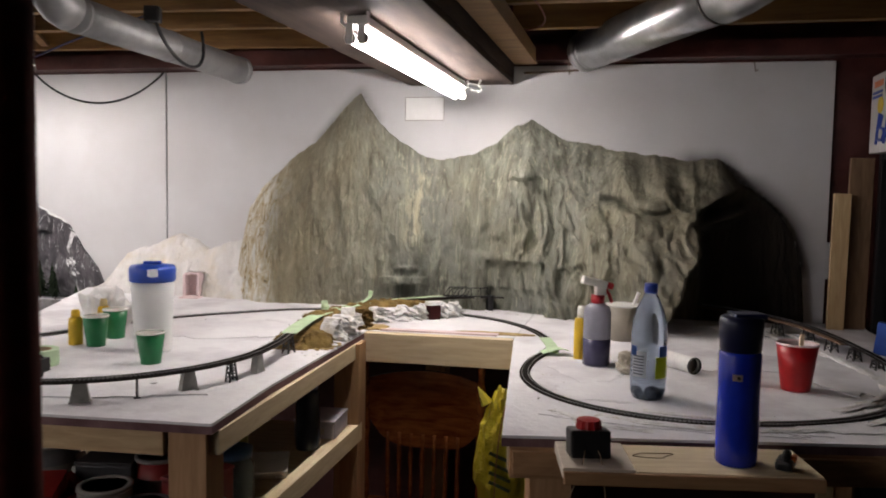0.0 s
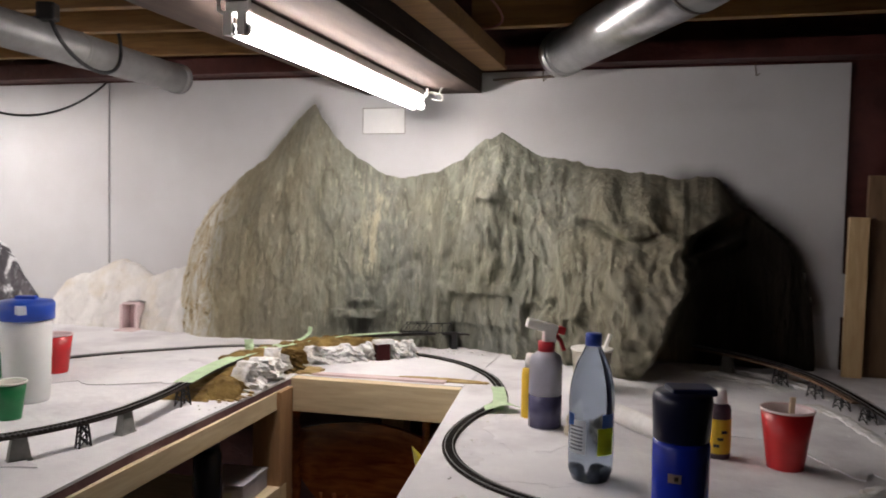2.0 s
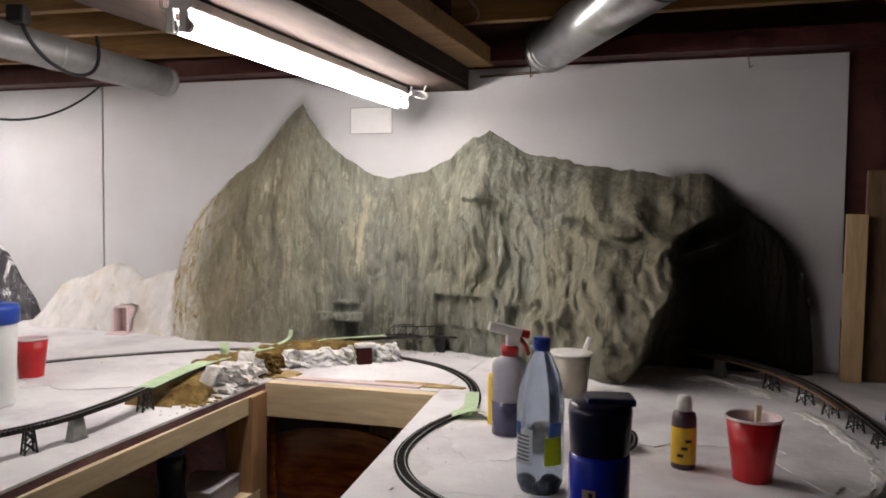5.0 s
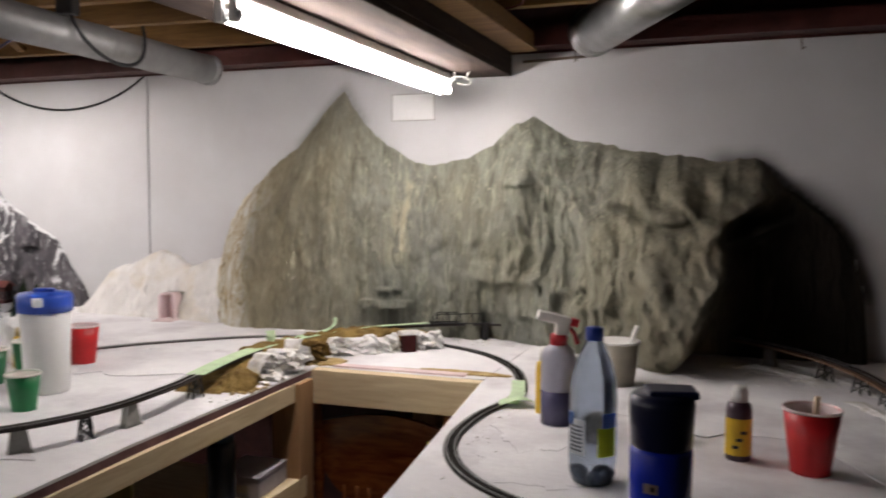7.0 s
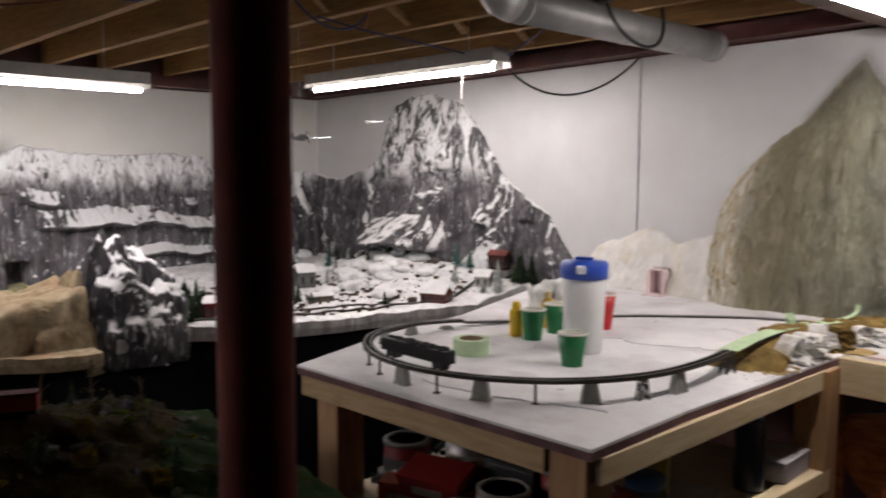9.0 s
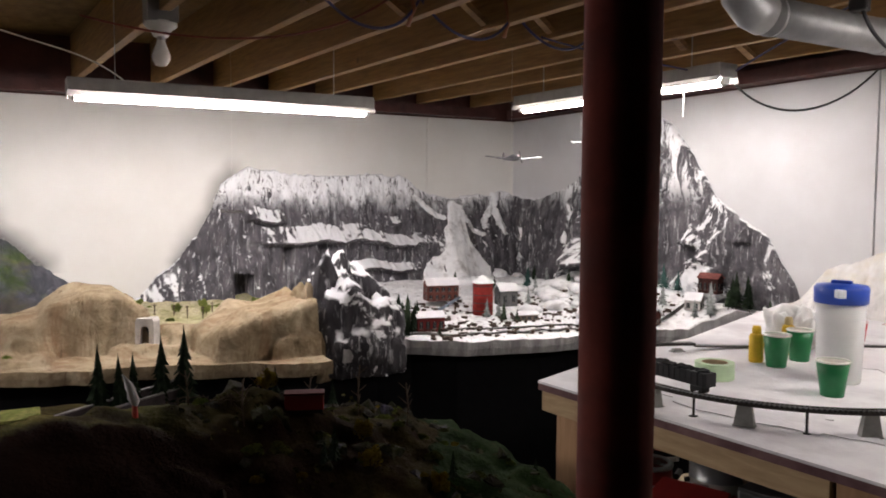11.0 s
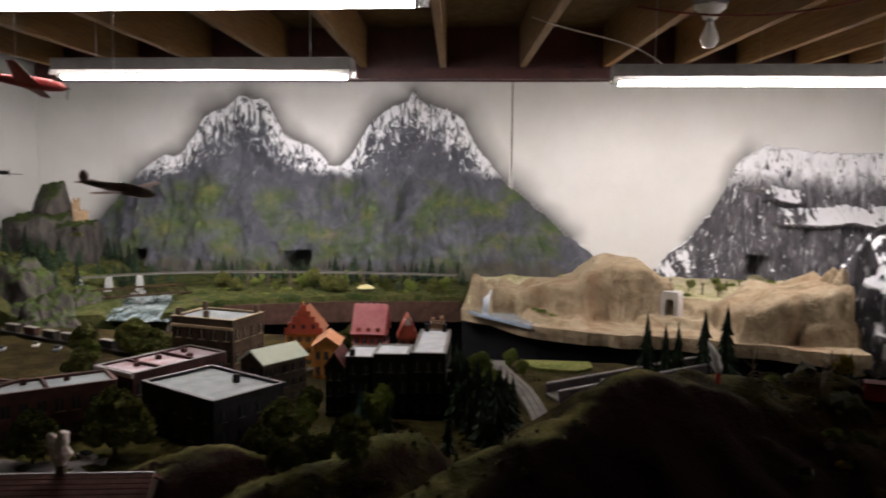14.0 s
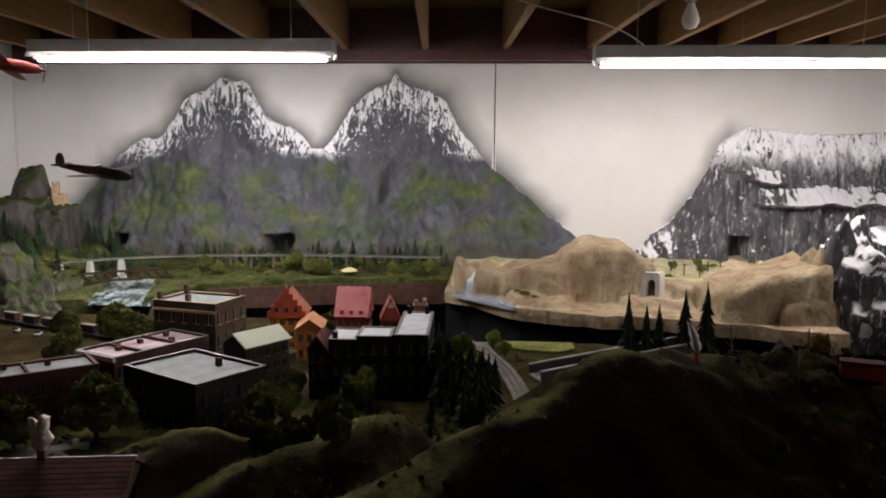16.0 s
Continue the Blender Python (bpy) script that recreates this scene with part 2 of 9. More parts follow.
def sand_rock():
    """Carved plaster washed with tan, ochre and rust, brush marks and pits in it."""
    m = bpy.data.materials.new("sand_rock")
    t, b = nodes_of(m)
    col = ramp(t, noise_tex(t, 7, 8, (1, 1, 1.4), 0.68, dist=0.8), [(0.3, (0.17, 0.12, 0.07)), (0.48, (0.30, 0.235, 0.15)), (0.7, (0.41, 0.34, 0.235))])
    rust = ramp(t, noise_tex(t, 4.5, 6, (1, 1, 0.5), 0.65, offset=(3, 7, 1), dist=0.6), [(0.52, (0, 0, 0)), (0.66, (0.75, 0.75, 0.75))])
    col = mix(t, rust, col, (0.19, 0.105, 0.055))
    seam = ramp(t, noise_tex(t, 26, 6, (1.2, 1.2, 0.3), 0.7, offset=(1, 4, 2)), [(0.33, (0.6, 0.6, 0.6)), (0.42, (0, 0, 0))])
    col = mix(t, seam, col, (0.11, 0.075, 0.042))
    t.links.new(col, b.inputs["Base Color"])
    b.inputs["Roughness"].default_value, b.inputs["Specular IOR Level"].default_value = 0.9, 0.1
    n = bump(t, b, noise_tex(t, 14, 8, (1, 1, 0.8), 0.68, dist=1.0), 0.8, 0.03)
    bump(t, b, noise_tex(t, 70, 5, rough=0.65), 0.6, 0.006, n)
    return m


def ground_mix(name, cols, scale, bmp=0.8, fine=70):
    """Scenic ground cover: several colours in patches, with turf-like grain."""
    m = bpy.data.materials.new(name)
    t, b = nodes_of(m)
    col = ramp(t, noise_tex(t, scale, 6, rough=0.65, dist=0.5), [(0.3 + 0.4 * n / max(1, len(cols) - 1), c) for n, c in enumerate(cols)])
    col = mix(t, 0.45, col, ramp(t, noise_tex(t, fine, 3), [(0.3, (0.12, 0.12, 0.12)), (0.7, (0.9, 0.9, 0.9))]), "OVERLAY")
    t.links.new(col, b.inputs["Base Color"])
    b.inputs["Roughness"].default_value, b.inputs["Specular IOR Level"].default_value = 0.95, 0.05
    n = bump(t, b, noise_tex(t, fine, 5, rough=0.7), bmp, 0.008)
    bump(t, b, noise_tex(t, fine * 3, 3), bmp, 0.003, n)
    return m


def hill_turf():
    """Dark earth with painted-in shade on the steep and aisle-facing sides, olive turf in patches where it lies
    flatter.
    """
    m = bpy.data.materials.new("hill_turf")
    t, b = nodes_of(m)
    # near-black earth that carries the slopes' shade in its colour
    shaded_soil = ramp(t, noise_tex(t, 6, 6, rough=0.65), [(0.3, (0.008, 0.0036, 0.0025)), (0.7, (0.020, 0.009, 0.006))])
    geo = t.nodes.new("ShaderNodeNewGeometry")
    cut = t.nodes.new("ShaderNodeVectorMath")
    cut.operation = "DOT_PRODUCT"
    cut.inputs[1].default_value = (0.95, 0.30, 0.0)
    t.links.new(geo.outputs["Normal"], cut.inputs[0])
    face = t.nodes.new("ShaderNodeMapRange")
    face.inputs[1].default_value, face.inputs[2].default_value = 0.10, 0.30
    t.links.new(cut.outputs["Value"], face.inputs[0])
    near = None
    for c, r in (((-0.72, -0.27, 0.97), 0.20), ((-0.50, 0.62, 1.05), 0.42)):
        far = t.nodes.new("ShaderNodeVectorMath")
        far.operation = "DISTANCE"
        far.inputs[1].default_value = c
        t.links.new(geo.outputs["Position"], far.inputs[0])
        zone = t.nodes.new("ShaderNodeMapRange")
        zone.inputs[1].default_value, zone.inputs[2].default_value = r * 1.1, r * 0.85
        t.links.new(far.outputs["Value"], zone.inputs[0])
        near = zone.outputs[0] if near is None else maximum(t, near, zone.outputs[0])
    # aisle-facing sides drop turf for painted shade; the stony end carries little turf
    axes, end = t.nodes.new("ShaderNodeSeparateXYZ"), t.nodes.new("ShaderNodeMapRange")
    t.links.new(geo.outputs["Position"], axes.inputs[0])
    end.inputs[1].default_value, end.inputs[2].default_value, end.inputs[3].default_value, end.inputs[4].default_value = 0.62, 0.85, 1.0, 0.3
    t.links.new(axes.outputs["Y"], end.inputs[0])
    yard_end = t.nodes.new("ShaderNodeMapRange")
    yard_end.inputs[1].default_value, yard_end.inputs[2].default_value, yard_end.inputs[3].default_value = -1.45, -1.15, 0.3
    t.links.new(axes.outputs["X"], yard_end.inputs[0])
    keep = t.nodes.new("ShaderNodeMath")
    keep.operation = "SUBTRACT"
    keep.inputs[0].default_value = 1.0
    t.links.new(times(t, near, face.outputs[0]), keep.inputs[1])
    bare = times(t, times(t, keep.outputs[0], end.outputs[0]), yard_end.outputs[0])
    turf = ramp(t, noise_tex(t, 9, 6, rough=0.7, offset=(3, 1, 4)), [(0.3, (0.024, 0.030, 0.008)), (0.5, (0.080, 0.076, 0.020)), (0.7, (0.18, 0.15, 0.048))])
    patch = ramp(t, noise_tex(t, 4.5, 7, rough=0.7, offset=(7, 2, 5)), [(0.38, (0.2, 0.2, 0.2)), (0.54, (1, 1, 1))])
    col = mix(t, times(t, times(t, upward(t, 0.72, 0.92), patch), bare), shaded_soil, turf)
    t.links.new(col, b.inputs["Base Color"])
    b.inputs["Roughness"].default_value, b.inputs["Specular IOR Level"].default_value = 0.95, 0.03
    n = bump(t, b, noise_tex(t, 45, 6, rough=0.7), 1.0, 0.01)
    bump(t, b, noise_tex(t, 160, 3), 0.8, 0.003, n)
    return m


WALL_A = surf("white_board", (0.53, 0.535, 0.55), (0.59, 0.595, 0.61), 2.5, 0.55, bmp=0.05, bscale=40, dirt=(0.50, 0.49, 0.495), dirt_scale=1.3)
WALL_L = surf("cream_board", (0.66, 0.65, 0.62), (0.72, 0.715, 0.69), 2.2, 0.6, bmp=0.05, bscale=40, dirt=(0.6, 0.59, 0.55), dirt_scale=1.1)
CONCRETE = surf("concrete", (0.055, 0.052, 0.05), (0.10, 0.097, 0.09), 4, 0.85, bmp=0.3, bscale=50)
BARRIER = surf("red_barrier", (0.050, 0.014, 0.012), (0.098, 0.030, 0.026), 7, 0.45, bmp=0.5, bscale=14, dist=0.02)
JOIST = wood("joist_pine", (0.18, 0.092, 0.029), (0.30, 0.168, 0.058), (1, 10, 14))
SUBFLOOR = surf("subfloor", (0.085, 0.05, 0.02), (0.14, 0.09, 0.038), 18, 0.8, bmp=0.2, stretch=(0.6, 1, 1))
LUMBER = wood("lumber_pine", (0.64, 0.50, 0.30), (0.80, 0.68, 0.46), (1.5, 14, 14))
LUMBER_T = wood("lumber_tan", (0.38, 0.26, 0.13), (0.54, 0.39, 0.22), (1.5, 14, 14))
LUMBER_Y = wood("lumber_pine_lengthwise", (0.66, 0.52, 0.31), (0.82, 0.70, 0.48), (14, 1.5, 14))
LUMBER_R = wood("lumber_reddish", (0.30, 0.16, 0.075), (0.44, 0.26, 0.13), (1.5, 14, 14))
LUMBER_P = wood("lumber_post", (0.34, 0.19, 0.09), (0.48, 0.29, 0.15), (14, 14, 1.5))
LUMBER_Z = wood("lumber_pine_upright", (0.44, 0.30, 0.15), (0.60, 0.45, 0.25), (14, 14, 1.5))
DARKWOOD = wood("dark_lumber", (0.07, 0.045, 0.028), (0.14, 0.095, 0.06), (14, 14, 1.5), 0.7)
BEAM = surf("painted_beam", (0.03, 0.022, 0.019), (0.06, 0.042, 0.034), 6, 0.85, bmp=0.2, stretch=(4, 0.6, 4))
POST = surf("red_oxide_paint", (0.085, 0.016, 0.012), (0.14, 0.028, 0.020), 9, 0.85, bmp=0.12, bscale=30, dirt=(0.045, 0.02, 0.018), dirt_scale=6)
GALV = surf("galvanised_steel", (0.40, 0.41, 0.42), (0.56, 0.57, 0.58), 14, 0.30, 0.95, bmp=0.05, bscale=20)
DULL_GALV = surf("dull_galvanised_steel", (0.25, 0.25, 0.252), (0.34, 0.34, 0.342), 9, 0.5, 0.6, bmp=0.08, bscale=20)
WING = plain("grey_reflector", (0.30, 0.29, 0.28), 0.7)
SOCKET = plain("white_socket", (0.8, 0.8, 0.78), 0.5)
LAMP_WHITE = plain("lamp_enamel", (0.62, 0.62, 0.60), 0.5)
LIT = {k: glow("lit_tube_" + k, (1.0, 0.905, 0.865) if k in ("work", "corner") else (1.0, 0.915, 0.91), v) for k, v in (("work", 52.0), ("corner", 104.0), ("wall", 156.0), ("far", 275.0), ("town", 50.0))}
PLASTER = surf("white_plaster", (0.74, 0.73, 0.76), (0.86, 0.86, 0.87), 5, 0.9, bmp=0.35, bscale=45, dist=0.006, dirt=(0.52, 0.49, 0.52), dirt_scale=3.5)
FOAM_EDGE = surf("purple_foam", (0.13, 0.07, 0.075), (0.23, 0.14, 0.14), 12, 0.9, bmp=0.5, bscale=90)
PINK_FOAM = surf("pink_foam", (0.66, 0.52, 0.53), (0.76, 0.63, 0.63), 10, 0.85, bmp=0.3, bscale=80)
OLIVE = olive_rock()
PALE_ROCK = surf("unpainted_plaster_rock", (0.64, 0.63, 0.61), (0.80, 0.79, 0.77), 9, 0.9, bmp=0.8, bscale=20, dist=0.02, stretch=(1.4, 1.4, 0.5), dirt=(0.62, 0.56, 0.45), dirt_scale=6)
SNOWROCK = snow_rock("snowy_rock", 1.46, 1.64, patchy=0.575)
CLIFFROCK = snow_rock("snowy_cliff", 1.42, 1.58, flat=(0.58, 0.70), crest=(1.47, 1.56), patchy=0.68)
GREENROCK = snow_rock("green_alpine_rock", 1.49, 1.55, green=True)
SNOW = surf("model_snow", (0.74, 0.75, 0.77), (0.84, 0.85, 0.86), 16, 0.8, bmp=0.6, bscale=45, dist=0.008, dirt=(0.28, 0.27, 0.27), dirt_scale=14)
SAND = sand_rock()
SANDGRASS = ground_mix("dry_scrub", [(0.54, 0.48, 0.34), (0.46, 0.42, 0.26), (0.25, 0.255, 0.10)], 9)
MEADOW = ground_mix("meadow", [(0.011, 0.017, 0.006), (0.030, 0.042, 0.012), (0.066, 0.064, 0.024), (0.024, 0.034, 0.010)], 11)
HILL = hill_turf()
RUBBLE = ground_mix("rubble", [(0.025, 0.022, 0.02), (0.06, 0.054, 0.046), (0.03, 0.034, 0.012), (0.12, 0.1085, 0.165)], 11, 1.0, 55)
ASPHALT = surf("model_road", (0.10, 0.09, 0.08), (0.18, 0.165, 0.145), 14, 0.9, bmp=0.3)
BLACK = plain("black_cloth", (0.008, 0.008, 0.009), 0.95)
RAIL = plain("dark_rail", (0.035, 0.028, 0.024), 0.45, 0.3)
TIE = surf("black_ties", (0.018, 0.016, 0.015), (0.04, 0.034, 0.03), 40, 0.75, bmp=0.2)
GREYPIER = surf("grey_pier", (0.20, 0.20, 0.19), (0.30, 0.30, 0.28), 25, 0.8)
BLACKPLASTIC = plain("black_plastic", (0.012, 0.012, 0.013), 0.4)
GOLDFOAM = surf("spray_foam", (0.10, 0.06, 0.016), (0.27, 0.185, 0.065), 14, 0.75, bmp=0.9, bscale=24, dist=0.02)
TAPE_G = plain("pale_green_tape", (0.50, 0.66, 0.42), 0.6)


# ---- building tools ----
def part(name, bm, material, parent=None, label="", smooth=False):
    me = bpy.data.meshes.new(name)
    bmesh.ops.recalc_face_normals(bm, faces=bm.faces[:])
    bm.to_mesh(me)
    bm.free()
    me.materials.append(material)
    if smooth:
        me.shade_smooth()
    ob = new(name, me)
    if parent is not None:
        ob.parent = parent
    if label:
        tagged(ob, label)
    return ob


def thing(name, at, label, category, group="", rz=0.0, rx=0.0, ry=0.0):
    e = new(name)
    e.empty_display_size = 0.05
    e.matrix_basis = pose(*at, rx, ry, rz)
    return tagged(e, label, category, group)


def box(bm, c, s, rz=0.0, bevel=0.0, rx=0.0, ry=0.0):
    m = pose(*c, rx, ry, rz) @ Matrix.Diagonal((*s, 1))
    got = bmesh.ops.create_cube(bm, size=1, matrix=m)["verts"]
    if bevel:
        es = list({e for v in got for e in v.link_edges})
        bmesh.ops.bevel(bm, geom=es, offset=bevel, segments=2, affect="EDGES", profile=0.6)
    return bm


def boxed(c, s, rz=0.0, bevel=0.0, rx=0.0, ry=0.0):
    return box(bmesh.new(), c, s, rz, bevel, rx, ry)


def lathe(profile, seg=24, bm=None, at=(0, 0, 0), cap=True):
    """A turned body from (radius, z) pairs, bottom to top."""
    bm = bm or bmesh.new()
    rings = [[bm.verts.new((at[0] + r * math.cos(2 * math.pi * k / seg), at[1] + r * math.sin(2 * math.pi * k / seg), at[2] + z)) for k in range(seg)] for r, z in profile]
    for a, b in zip(rings, rings[1:]):
        for k in range(seg):
            bm.faces.new((a[k], a[(k + 1) % seg], b[(k + 1) % seg], b[k]))
    if cap:
        for r, p in ((rings[0], profile[0]), (rings[-1], profile[-1])):
            if p[0] > 1e-4:
                bm.faces.new(r)
    return bm


def sweep(points, radius, seg=8, bm=None):
    """A round bar or cable along the points."""
    bm = bm or bmesh.new()
    pts = [Vector(p) for p in points]
    rings = []
    for n, p in enumerate(pts):
        d = (pts[min(n + 1, len(pts) - 1)] - pts[max(n - 1, 0)]).normalized()
        a = d.cross(Vector((0, 0, 1)))
        a = a.normalized() if a.length > 1e-3 else Vector((1, 0, 0))
        b = d.cross(a)
        rings.append([bm.verts.new(p + radius * (math.cos(2 * math.pi * k / seg) * a + math.sin(2 * math.pi * k / seg) * b)) for k in range(seg)])
    for a, b in zip(rings, rings[1:]):
        for k in range(seg):
            bm.faces.new((a[k], a[(k + 1) % seg], b[(k + 1) % seg], b[k]))
    bm.faces.new(rings[0])
    bm.faces.new(rings[-1])
    return bm


def bezier(a, b, c, d, n=16):
    a, b, c, d = map(Vector, (a, b, c, d))
    return [((1 - s) ** 3) * a + 3 * s * (1 - s) ** 2 * b + 3 * s * s * (1 - s) * c + s ** 3 * d for s in (k / n for k in range(n + 1))]


def smooth_path(pts, n=10):
    p = [Vector(q) for q in pts]
    p = [p[0] * 2 - p[1]] + p + [p[-1] * 2 - p[-2]]
    out = []
    for a, b, c, d in zip(p, p[1:], p[2:], p[3:]):
        for k in range(n):
            s = k / n
            out.append(0.5 * (2 * b + (c - a) * s + (2 * a - 5 * b + 4 * c - d) * s * s + (3 * b - a - 3 * c + d) * s ** 3))
    return out + [p[-2]]


def slab(poly, z0, z1, bm=None):
    bm = bm or bmesh.new()
    lo = [bm.verts.new((x, y, z0)) for x, y in poly]
    hi = [bm.verts.new((x, y, z1)) for x, y in poly]
    bm.faces.new(lo[::-1])
    bm.faces.new(hi)
    for k in range(len(poly)):
        j = (k + 1) % len(poly)
        bm.faces.new((lo[k], lo[j], hi[j], hi[k]))
    return bm


def along(pairs, u):
    return float(np.interp(u, [p[0] for p in pairs], [p[1] for p in pairs]))


def fr(x, y, z, octaves=5, h=0.8):
    return noise.fractal(Vector((x, y, z)), h, 2.1, octaves)


def structure(ob, label, category="wall"):
    return tagged(ob, label, category, kind="structure")


# ---- the room ----
XW, YW, YS, XE, YB = -4.2, 3.6, -2.66, 3.4, -3.6
ZT = 1.068
structure(part("floor", boxed((-0.4, 0, -0.05), (7.8, 7.6, 0.1)), CONCRETE), "dark bare concrete basement floor", "floor")
structure(part("wall_north", slab([(XW - 0.2, YW), (XE, YW), (XE, YW + 0.2), (XW - 0.2, YW + 0.2)], 0, 2.375), BARRIER), "basement wall behind dark red vapour barrier")
structure(part("wall_west", slab([(XW - 0.2, YS), (XW, YS), (XW, YW), (XW - 0.2, YW)], 0, 2.375), BARRIER), "basement wall behind dark red vapour barrier")
structure(part("wall_south", slab([(XW, YS - 0.2), (-1.2, YS - 0.2), (-1.2, YS), (XW, YS)], 0, 2.375), WALL_L), "white painted basement wall")
structure(part("wall_south_far", slab([(-1.2, YB - 0.2), (XE, YB - 0.2), (XE, YB), (-1.2, YB)], 0, 2.375), CONCRETE), "plain basement wall")
structure(part("wall_south_return", slab([(-1.35, YB), (-1.2, YB), (-1.2, YS - 0.2), (-1.35, YS - 0.2)], 0, 2.375), CONCRETE), "plain basement wall")
structure(part("wall_east", slab([(XE, YB - 0.2), (XE + 0.2, YB - 0.2), (XE + 0.2, YW + 0.2), (XE, YW + 0.2)], 0, 2.375), CONCRETE), "plain basement wall")
structure(part("ceiling", slab([(XW - 0.2, YB - 0.2), (XE + 0.2, YB - 0.2), (XE + 0.2, YW + 0.2), (XW - 0.2, YW + 0.2)], 2.375, 2.41), SUBFLOOR), "bare wooden subfloor seen between the joists", "ceiling")

# white hardboard lining, sheet by sheet
for x0, x1 in ((-4.185, -1.512), (-1.504, 1.29)):
    structure(part("wall_panel", boxed(((x0 + x1) / 2, YW - 0.008, 1.44), (x1 - x0, 0.014, 1.24), bevel=0.002), WALL_A), "white hardboard sheet lining the wall", "wall panel")
for y0, y1 in ((-2.655, 0.268), (0.275, 2.908), (2.911, 3.592)):
    structure(part("wall_panel", boxed((XW + 0.008, (y0 + y1) / 2, 1.44), (0.014, y1 - y0, 1.24), bevel=0.002), WALL_L), "cream white hardboard sheet lining the wall", "wall panel")
structure(part("sill_plate_west", boxed((XW + 0.05, 0.4, 2.10), (0.09, 6.0, 0.06)), BARRIER), "dark sill plate over the wall lining", "trim")
structure(part("sill_plate_north", boxed((-0.4, YW - 0.05, 2.10), (7.5, 0.09, 0.06)), BARRIER), "dark sill plate over the wall lining", "trim")

# floor joists
JOISTS = [-2.94, -2.47, -2.0, -1.54, -1.07, -0.60, -0.13, 0.33, 0.81, 1.21, 1.55, 1.87, 2.16, 2.54, 2.845, 3.25]
SKEW = 0.075


def joist_y(y, x):
    """The joists over the layouts run a little askew to the wall."""
    return y + SKEW * (x + 4.1) if x < -0.3 else y


for y in JOISTS:
    for x0, x1 in ((XW + 0.02, -0.40), (0.12, XE - 0.02)):
        xm = (x0 + x1) / 2
        structure(part("joist", boxed((xm, joist_y(y, xm), 2.2575), (x1 - x0, 0.038, 0.236), math.degrees(math.atan(SKEW)) if x0 < -1 else 0, 0.003), JOIST), "bare pine floor joist", "joist")
# cross bridging between joists
for bx in (-1.95, 1.6):
    for y0, y1 in zip(JOISTS[4:], JOISTS[5:]):
        y0, y1 = joist_y(y0, bx), joist_y(y1, bx)
        for s in (-1, 1):
            w = y1 - y0 - 0.038
            structure(part("bridging", boxed((bx + 0.024 * s, (y0 + y1) / 2, 2.2575), (0.036, math.hypot(w, 0.2) - 0.012, 0.019), rx=math.degrees(math.atan2(0.2, w)) * s), JOIST), "thin pine cross bridging between joists", "bridging")

beam = thing("ceiling_beam", (-0.14, 1.2, 1.985), "dark boxed main beam under the joists", "beam")
part("underside", boxed((0, 0, 0.01), (0.44, 4.75, 0.02), bevel=0.003), BEAM, beam)
part("side_board", boxed((-0.205, 0, 0.085), (0.03, 4.75, 0.13), bevel=0.003), BEAM, beam)
part("side_board", boxed((0.205, 0, 0.085), (0.03, 4.75, 0.13), bevel=0.003), BEAM, beam)
part("nailer", boxed((0.27, 0.1, 0.105), (0.09, 4.5, 0.06), bevel=0.004), JOIST, beam, "bare pine nailer beside the beam")

post = thing("support_post", (-0.104, 1.034, 0), "round steel support post in dark red oxide paint", "post")
part("shaft", lathe([(0.0385, 0.012), (0.0385, 1.965)], 40), POST, post, smooth=True)
part("base_plate", boxed((0, 0, 0.006), (0.16, 0.16, 0.012), bevel=0.002), POST, post)
part("top_plate", boxed((0, 0, 1.975), (0.16, 0.12, 0.018), bevel=0.002), POST, post)


